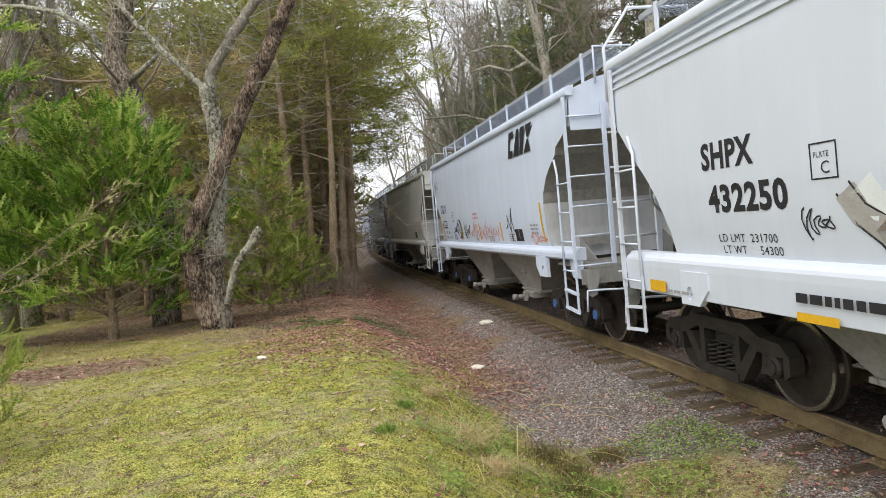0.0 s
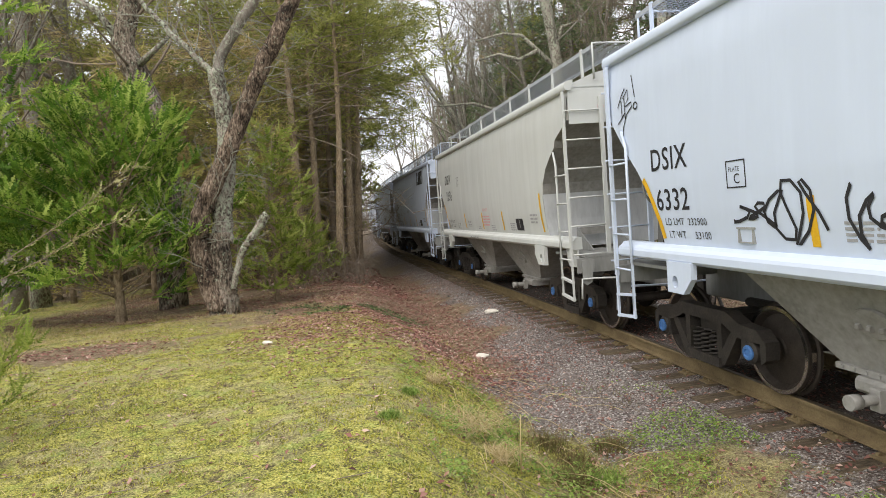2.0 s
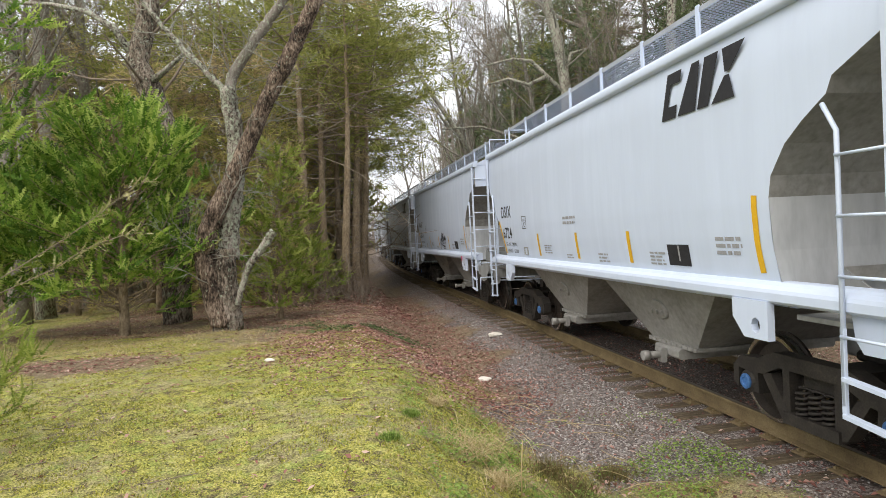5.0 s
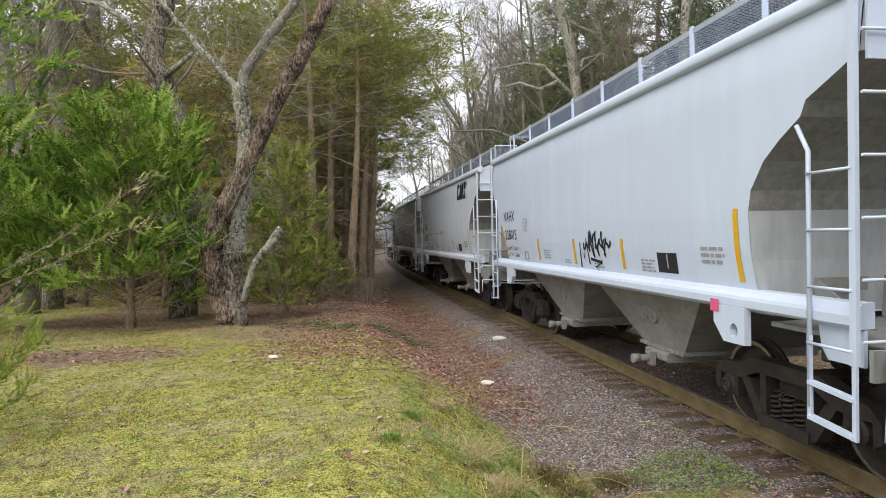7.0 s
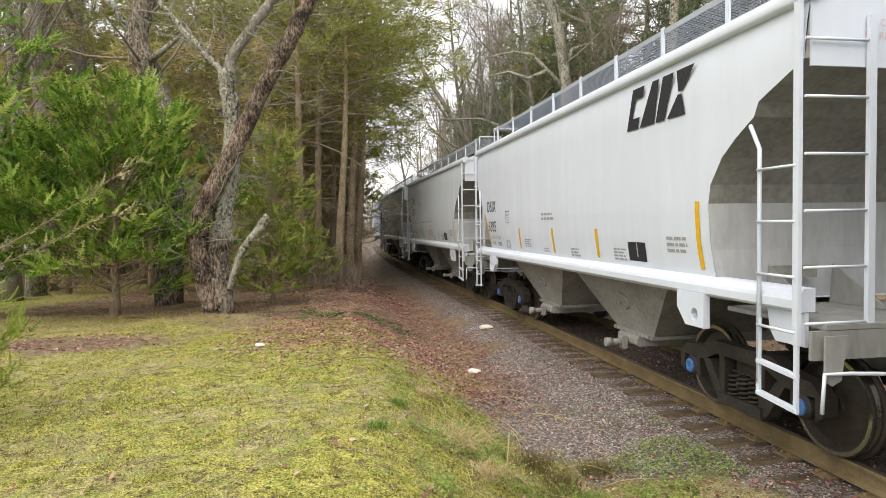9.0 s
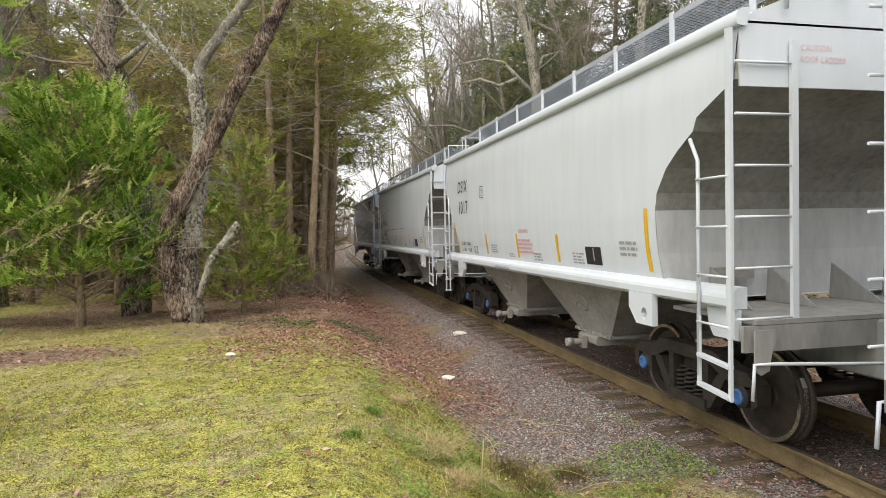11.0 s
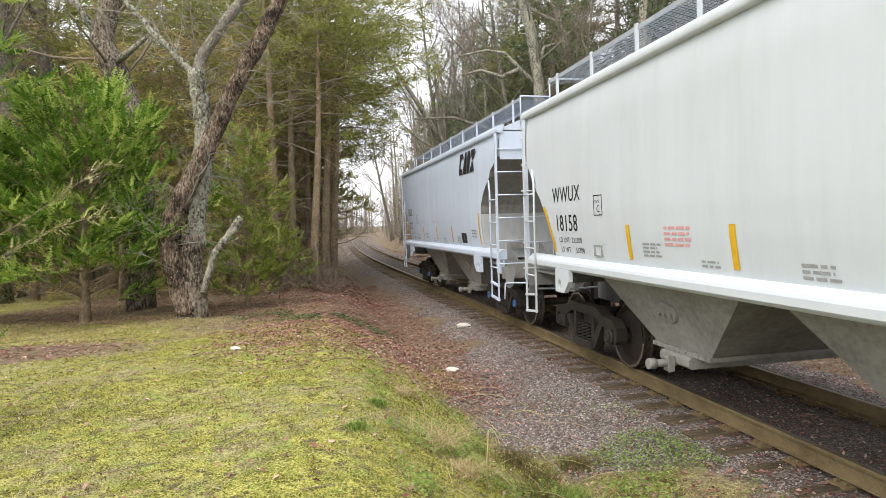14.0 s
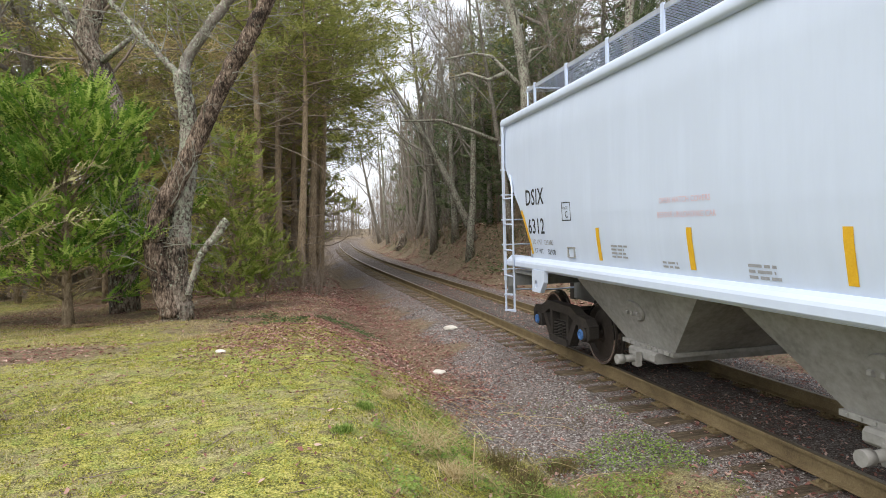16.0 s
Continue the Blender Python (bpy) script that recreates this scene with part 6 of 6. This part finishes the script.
        return np.stack([base - side, base + side, tip], axis=1).reshape(-1, 3), k + [0, 1, 2]

    stuff("distant_trunks", slivers(2600, 45, 170, -0.5, 0.0, 13, 0.13, 0.06, 6), FARWOOD, "grey trunks of the distant bare wood", "woods")
    stuff("distant_twigs", slivers(70000, 40, 170, 0.5, 12, 1.5, 0.022, 0.55, 5), FARWOOD, "fine twigs of the distant bare wood", "woods")
    stuff("distant_thicket", slivers(60000, 50, 170, -0.3, 7.0, 1.7, 0.035, 0.5, 4.6), FARWOOD, "grey-brown thicket in the distance", "woods")
    n = 34000
    q, w = g.uniform(30, 125, n), g.uniform(3.8, 16, n) * g.choice((-1, 1), n, p=(0.35, 0.65))
    bx, by = np.interp(q, LINE_S, LINE_P[:, 0]), np.interp(q, LINE_S, LINE_P[:, 1])
    ex, ey = np.interp(q + 0.5, LINE_S, LINE_P[:, 0]) - bx, np.interp(q + 0.5, LINE_S, LINE_P[:, 1]) - by
    bx, by = bx - ey * 2 * w, by + ex * 2 * w
    base = np.c_[bx, by, relief(bx, by)[0] + 7.5 * g.uniform(0, 1, n) ** 1.7 - 0.2]
    lean = np.c_[g.normal(0, 0.5, n), g.normal(0, 0.5, n), np.ones(n)] * g.uniform(0.5, 1.9, n)[:, None]
    edge_w = np.c_[g.normal(0, 0.014, n), g.normal(0, 0.006, n), np.zeros(n)]
    stuff("trackside_thicket", (np.stack([base - edge_w, base + edge_w, base + lean], axis=1).reshape(-1, 3), np.arange(3 * n).reshape(-1, 3)), FARWOOD, "bare brown thicket along the railway cutting", "woods")
    stuff("undergrowth", slivers(60000, 17, 150, -0.3, 1.6, 0.7, 0.02, 0.7, 5.2), SCRUB, "brown and grey-green scrub under the trees", "undergrowth")

    y = g.uniform(14, 66, 60000)
    x = g.uniform(-10, 13, 60000)
    z, sx, d = relief(x, y)
    ok = (d < -3.7) & (d > -10) & (vnoise(x, y, 2.2, 71) > 0.33)
    z = z + g.uniform(0, 0.5, len(z)) ** 2
    stuff("ivy", leaf_mesh(g, x[ok], y[ok], z[ok], 0.13), IVY, "dark green ivy on the railway bank", "ivy")

    xs, ys, zs = [], [], []
    for q, w, top in ((30, -5.2, 7), (35, -5.0, 6), (39, -6.0, 8), (45, -5.6, 6), (52, -5.8, 7), (33, -6.8, 8), (26, -6.2, 6)):
        p = on_line(q, w)
        h = g.uniform(0, 1, 900) ** 1.4 * top
        a, k = g.uniform(0, 6.28, 900), g.uniform(0.15, 0.42, 900) * (1.1 - h / top * 0.6)
        xs.append(p.x + k * np.cos(a))
        ys.append(p.y + k * np.sin(a))
        zs.append(h + ground_at(p.x, p.y))
        simple_tree("bank_tree", [(p.x, p.y, 0), (p.x + 0.1, p.y, 5), (p.x - 0.4, p.y, 9), (p.x - 0.7, p.y, 13)], 0.17, 0.08, BARK_GREY, "grey bank tree with ivy climbing its trunk", [], TWIG, 9, int(q), 2.0)
    stuff("trunk_ivy", leaf_mesh(g, np.concatenate(xs), np.concatenate(ys), np.concatenate(zs), 0.17), IVY, "dark ivy climbing the trunks on the bank", "ivy")
    stump = tagged(new("tree_stump"), "broken old stump with bare roots on the bank", "stump")
    sp = on_line(47, -4.3)
    rs = random.Random(5)
    sh = Shape().tube([(0, 0, -0.3), (0, 0, 0.3), (0.05, 0, 0.8), (0.02, 0.03, 1.25)], [0.55, 0.40, 0.36, 0.30], 10, True, 0.25, rs)
    part("trunk", sh, BARK_MIX, stump)
    for k in range(6):
        a = k * 1.05
        q = wander(rs, (0, 0, 0.35), (math.cos(a), math.sin(a), -0.25), 1.1, 4, 0.25, -0.1)
        part("root", Shape().tube(q, [0.14, 0.11, 0.08, 0.06, 0.03], 5), BARK_MIX, stump)
    stump.matrix_basis = pose(sp.x, sp.y, ground_at(sp.x, sp.y))

    # brush along the track
    brush = []
    for k in range(4):
        rng = random.Random(300 + k)
        sh = Shape()
        for _ in range(16):
            a = rng.uniform(0, 6.28)
            q = wander(rng, (rng.gauss(0, 0.25), rng.gauss(0, 0.25), -0.1), (math.cos(a) * 0.6, math.sin(a) * 0.6, 1), rng.uniform(0.7, 1.8), 6, 0.22, -0.06)
            sh.tube(q, [0.009, 0.008, 0.007, 0.006, 0.005, 0.004, 0.003], 3, False)
            twigs_on(rng, sh, q, 5, 0.4, 0.004, light=True)
        b = tagged(new("brush"), "tangle of bare brown brambles beside the track", "shrub", group="trackside brambles")
        part("stem_tangle", sh, TWIG, b)
        brush.append(b)
    used = set()
    n = 0
    while n < 120:
        s = r.uniform(9, 60) if n < 84 else r.uniform(9, 34)
        p = on_line(s, r.uniform(4.0, 6.4) if n >= 84 or r.random() < 0.6 else -r.uniform(4.6, 8))
        if p.y < 16 and p.x < -4.6:
            continue
        k = r.randrange(4)
        m = pose(p.x, p.y, ground_at(p.x, p.y), 0, 0, r.uniform(0, 360)) @ Matrix.Scale(r.uniform(0.7, 1.2), 4)
        if k in used:
            copy_thing(brush[k], m)
        else:
            used.add(k)
            brush[k].matrix_basis = m
        n += 1


# ---- what lies and grows on the ground ----
def scatter(rng, n, box, keep):
    x, y = rng.uniform(box[0], box[1], n), rng.uniform(box[2], box[3], n)
    z, s, d = relief(x, y)
    ok = keep(x, y, s, d, rng.uniform(0, 1, n))
    return x[ok], y[ok], z[ok], s[ok], d[ok]


def leaf_mesh(rng, x, y, z, size, lift=0.01):
    n = len(x)
    a, ln = rng.uniform(0, 6.28, n), size * rng.uniform(0.6, 1.4, n)
    w = ln * rng.uniform(0.35, 0.6, n)
    u = np.c_[np.cos(a), np.sin(a), rng.uniform(-0.5, 0.5, n)]
    v = np.c_[-np.sin(a), np.cos(a), rng.uniform(-0.5, 0.5, n)]
    c = np.c_[x, y, z + lift + rng.uniform(0, 0.02, n)]
    tip, tail = c + u * ln[:, None] / 2, c - u * ln[:, None] / 2
    up = np.c_[np.zeros(n), np.zeros(n), rng.uniform(0.0, 0.35, n) * w]
    l, r = c + v * w[:, None] / 2 + up, c - v * w[:, None] / 2 + up
    V = np.stack([tail, l, tip, r], axis=1).reshape(-1, 3)
    k = np.arange(n)[:, None] * 4
    return V, np.concatenate([k + [0, 1, 2], k + [0, 2, 3]])


def stone_mesh(rng, x, y, z, size):
    n = len(x)
    base = np.array([(1, 0, 0), (-1, 0, 0), (0, 1, 0), (0, -1, 0), (0, 0, 1), (0, 0, -1)], float)
    tris = np.array([(0, 2, 4), (2, 1, 4), (1, 3, 4), (3, 0, 4), (2, 0, 5), (1, 2, 5), (3, 1, 5), (0, 3, 5)])
    sc = size * rng.uniform(0.45, 1.5, n)[:, None, None] * rng.uniform(0.55, 1.2, (n, 6, 1))
    a = rng.uniform(0, 6.28, n)
    ca, sa = np.cos(a)[:, None], np.sin(a)[:, None]
    P = base[None] * sc + rng.normal(0, 0.18, (n, 6, 3)) * sc
    P[:, :, 2] *= 0.7
    X, Y = P[:, :, 0] * ca - P[:, :, 1] * sa, P[:, :, 0] * sa + P[:, :, 1] * ca
    V = np.stack([X + x[:, None], Y + y[:, None], P[:, :, 2] + z[:, None] + size * 0.2], axis=2).reshape(-1, 3)
    return V, (np.arange(n)[:, None, None] * 6 + tris[None]).reshape(-1, 3)


def blade_mesh(rng, x, y, z, height, width, lean=0.5):
    n = len(x)
    a = rng.uniform(0, 6.28, n)
    h = height * rng.uniform(0.5, 1.5, n)
    t = rng.normal(0, lean, (n, 2)) * h[:, None]
    w = np.c_[np.cos(a), np.sin(a)] * width / 2
    c = np.c_[x, y]
    V = np.stack([np.c_[c - w, z - 0.01], np.c_[c + w, z - 0.01], np.c_[c + t * 0.4 + w * 0.7, z + h * 0.6], np.c_[c + t * 0.4 - w * 0.7, z + h * 0.6], np.c_[c + t, z + h * 0.85]], axis=1).reshape(-1, 3)
    k = np.arange(n)[:, None] * 5
    return V, np.concatenate([k + [0, 1, 2], k + [0, 2, 3], k + [3, 2, 4]])


def stuff(name, data, material, label, category):
    ob = new(name, tri_data(name, *data, material))
    return tagged(ob, label, category, kind="stuff")


def build_litter():
    g = np.random.default_rng(17)
    box = (-11, 6.5, 3.2, 26)
    # ballast
    x, y, z, s, d = scatter(g, 150000, (-3, 6.5, 3.5, 18), lambda x, y, s, d, q: (d < 3.6) & (d > -3.4) & (zones(x, y, s, d)[0] > 0.25 + 0.5 * q) & (q < 1.2 - 0.04 * y) & ~((np.abs(d) < 1.32) & (q > 0.22)) & ~((np.abs(d) < 0.72) & (q > 0.03)))
    stuff("ballast", stone_mesh(g, x, y, z, 0.013), STONE, "grey crushed stone ballast", "ballast")
    # dry leaves: thick on the slope, thin elsewhere
    def where_leaves(x, y, s, d, q):
        gr, mo, oi = zones(x, y, s, d)
        n = vnoise(x, y, 1.1, 31)
        slope = smooth(1.9, 2.8, d) * smooth(7.2, 5.4, d) * smooth(6.5, 10.5, y)
        patch = smooth(0.95, 0.3, np.hypot((x + 6.3) / 2.4, (y - 9.25) / 0.95))
        wood = smooth(12.0, 14.0, y) * smooth(4.0, 5.0, d) * 0.7
        other = 0.035 + 0.09 * (d < 3.6) + 0.16 * smooth(0.5, 0.8, n) * (d < 3.8) + 0.25 * (d < -2.8)
        return q < np.clip(np.maximum.reduce([slope * (0.75 + n), patch * 0.6, wood * n, other]), 0, 1) * np.clip(1.25 - 0.03 * y, 0.2, 1)
    x, y, z, s, d = scatter(g, 260000, box, where_leaves)
    stuff("dry_leaves", leaf_mesh(g, x, y, z, 0.050), DRYLEAF, "fallen brown and reddish oak leaves", "leaves")
    x, y, z, s, d = scatter(g, 60000, (-12, 12, 18, 70), lambda x, y, s, d, q: ((d > 3.0) & (d < 9) & (q < 0.6)) | ((d < -2.6) & (d > -12) & (q < 0.8)))
    stuff("dry_leaves", leaf_mesh(g, x, y, z, 0.14), DRYLEAF, "fallen brown leaves along the railway cutting", "leaves")
    # moss cushions and fine turf
    x, y, z, s, d = scatter(g, 150000, (-9, 2, 3.2, 13.5), lambda x, y, s, d, q: (zones(x, y, s, d)[1] > 0.4) & (q < (0.15 + 0.85 * smooth(0.40, 0.62, 0.5 * vnoise(x, y, 0.5, 41) + 0.5 * vnoise(x, y, 0.14, 42))) * np.clip(1.3 - 0.06 * y, 0.35, 1)))
    stuff("moss", blade_mesh(g, x, y, z, 0.016, 0.013, 0.8), MOSS, "yellow-green moss cushions", "moss")
    x, y, z, s, d = scatter(g, 60000, (-9, 2, 3.2, 13.5), lambda x, y, s, d, q: (zones(x, y, s, d)[1] > 0.3) & (q < 0.55 * smooth(0.45, 0.7, vnoise(x, y, 0.7, 43))))
    stuff("dry_grass", blade_mesh(g, x, y, z, 0.035, 0.004, 0.9), STRAW, "short dry grass among the moss", "grass")
    # weeds between moss and ballast
    x, y, z, s, d = scatter(g, 90000, (-1.5, 3.2, 3.2, 9), lambda x, y, s, d, q: (d > 1.5) & (d < 4.6) & (q < 0.5 * smooth(0.48, 0.68, 0.6 * vnoise(x, y, 0.55, 51) + 0.4 * vnoise(x, y, 0.2, 52) + 0.13 * smooth(1.2, 0.2, np.hypot((x - 1.5) / 1.2, (y - 5.9) / 1.0))) * smooth(8.5, 6.5, y)))
    stuff("weeds", leaf_mesh(g, x, y, z + g.uniform(0, 0.08, len(x)), 0.034), GRASS, "low green weeds beside the ballast", "weeds")
    x, y, z, s, d = scatter(g, 60000, (-9, 2.2, 3.2, 13.5), lambda x, y, s, d, q: (zones(x, y, s, d)[1] > 0.2) & (q < 0.10 + 0.45 * smooth(0.5, 0.75, vnoise(x, y, 0.35, 47)) + 0.35 * smooth(3.9, 3.1, d)))
    stuff("crumbled_leaves", leaf_mesh(g, x, y, z, 0.020, 0.006), CRUMBS, "brown leaf crumbs and plant debris in the moss", "debris")
    rs = random.Random(61)
    sh = Shape()
    for _ in range(110):
        px, py = rs.uniform(-1.5, 1.2), rs.uniform(4.2, 9.5)
        if not 2.3 < off_line(px, py)[1][0] < 4.3:
            continue
        a = rs.gauss(-0.9, 0.5)
        q = wander(rs, (px, py, 0), (math.cos(a), math.sin(a), 0), rs.uniform(0.25, 0.8), 6, 0.12)
        zz = relief([p.x for p in q], [p.y for p in q])[0]
        lift = rs.uniform(0.02, 0.10)
        sh.tube([(p.x, p.y, h + 0.015 + lift * math.sin(math.pi * i / 6)) for i, (p, h) in enumerate(zip(q, zz))], 0.0032, 4, False)
    tagged(new("straw", sh.data("straw", STRAW)), "long pale dry stalks lying on the slope", "grass", kind="stuff")
    # brown stems and ground ivy on the slope
    x, y, z, s, d = scatter(g, 30000, (-1.5, 3.0, 3.6, 9), lambda x, y, s, d, q: (d > 1.9) & (d < 3.2) & (q < 0.3 * smooth(0.5, 0.7, vnoise(x, y, 0.5, 57)) * smooth(9, 7, y)))
    stuff("brown_weeds", blade_mesh(g, x, y, z, 0.06, 0.006, 1.1), WEED_BROWN, "brown-green weed stems on the slope", "weeds")
    x, y, z, s, d = scatter(g, 26000, (-6, -0.5, 11.5, 17), lambda x, y, s, d, q: (d > 3.0) & (q < 0.7 * smooth(0.5, 0.68, vnoise(x, y, 0.8, 58)) * smooth(1.1, 0.4, np.hypot((x + 2.9) / 1.9, (y - 13.2) / 1.3))))
    stuff("ground_ivy", leaf_mesh(g, x, y, z + 0.03, 0.05), IVY, "low grey-green ivy among the leaves", "ivy")
    # sparse grass and debris under the young cedars
    x, y, z, s, d = scatter(g, 60000, (-13, -3, 10.0, 19), lambda x, y, s, d, q: (d > 4.0) & (q < 0.6 * smooth(0.4, 0.7, vnoise(x, y, 0.6, 59))))
    stuff("dry_grass", blade_mesh(g, x, y, z, 0.06, 0.006, 1.1), STRAW, "pale dry grass under the young cedars", "grass")
    # twigs lying about
    rng = random.Random(88)
    sh = Shape()
    for _ in range(380):
        px, py = rng.uniform(-9, 2), rng.uniform(4, 18)
        s, d = off_line(px, py)
        if d[0] < 2.0:
            continue
        a = rng.uniform(0, 6.28)
        q = wander(rng, (px, py, 0), (math.cos(a), math.sin(a), 0), rng.uniform(0.12, 0.6), 4, 0.2)
        zz = relief([p.x for p in q], [p.y for p in q])[0]
        sh.tube([(p.x, p.y, h + 0.012) for p, h in zip(q, zz)], 0.004, 3, False)
    tagged(new("fallen_twigs", sh.data("fallen_twigs", TWIG)), "small dead twigs on the ground", "twigs", kind="stuff")
    # single things
    for nm, lab, at, size in (("pale_rock", "small pale rock on the moss", (-3.13, 8.72), 0.055), ("pale_rock", "pale flat stone on the ballast", (-0.14, 10.75), 0.10), ("pale_rock", "pale flat stone by the ballast edge", (0.10, 14.3), 0.12)):
        bm = bmesh.new()
        bmesh.ops.create_icosphere(bm, subdivisions=2, radius=size)
        for v in bm.verts:
            k = 1 + 0.35 * (noise.noise(v.co * 14 + Vector(at + (0,))))
            v.co = Vector((v.co.x * k * 1.3, v.co.y * k * 0.9, v.co.z * k * 0.5))
        me = bpy.data.meshes.new(nm)
        bm.to_mesh(me)
        bm.free()
        me.materials.append(PALESTONE)
        ob = new(nm, me)
        ob.matrix_basis = pose(*at, ground_at(*at) + size * 0.3)
        tagged(ob, lab, "rock", group="pale stones")
    clump_spots = [(-0.3, 5.8, 0.34, STRAW, "dry_grass_tuft", "tuft of pale dry grass on the slope"), (-0.7, 7.3, 0.15, STRAW, "dry_grass_tuft", "tuft of pale dry grass on the slope"), (0.0, 5.3, 0.2, STRAW, "dry_grass_tuft", "tuft of pale dry grass on the slope"),
                   (0.50, 6.4, 0.28, WEED_BROWN, "weed_clump", "brown-green clump of weeds by the ballast"), (0.72, 6.0, 0.24, WEED_BROWN, "weed_clump", "brown-green clump of weeds by the ballast"), (1.15, 6.3, 0.22, WEED_BROWN, "weed_clump", "brown-green clump of weeds by the ballast"), (0.62, 5.5, 0.26, WEED_BROWN, "weed_clump", "brown-green clump of weeds by the ballast"), (0.95, 5.6, 0.2, GRASS, "weed_clump", "green clump of weeds by the ballast"), (-0.83, 6.16, 0.10, GRASS, "weed_clump", "small green weed on the mossy edge"), (-0.89, 5.2, 0.09, GRASS, "weed_clump", "small green weed on the mossy edge")]
    for x, y, h, mat, nm, lab in clump_spots:
        n = 420
        px, py = g.normal(0, h * 0.45, n), g.normal(0, h * 0.45, n)
        ob = new(nm, tri_data(nm, *blade_mesh(g, px, py, np.zeros(n), h * (0.42 if mat is STRAW else 0.5), 0.006, 1.6 if mat is STRAW else 0.8), mat))
        ob.matrix_basis = pose(x, y, ground_at(x, y))
        tagged(ob, lab, "grass", group="tufts on the slope")
    stalk = Shape().tube([(0, 0, -0.05), (0.01, 0, 0.25), (0.03, 0.01, 0.50)], [0.007, 0.006, 0.004], 5)
    ob = tagged(new("dry_stalk", stalk.data("dry_stalk", STRAW)), "single upright dry pale stalk", "stalk")
    ob.matrix_basis = pose(0.19, 5.2, ground_at(0.19, 5.2))


build_ground()
TRAIN = build_train()
build_woods()
build_litter()
build_track()

motions()
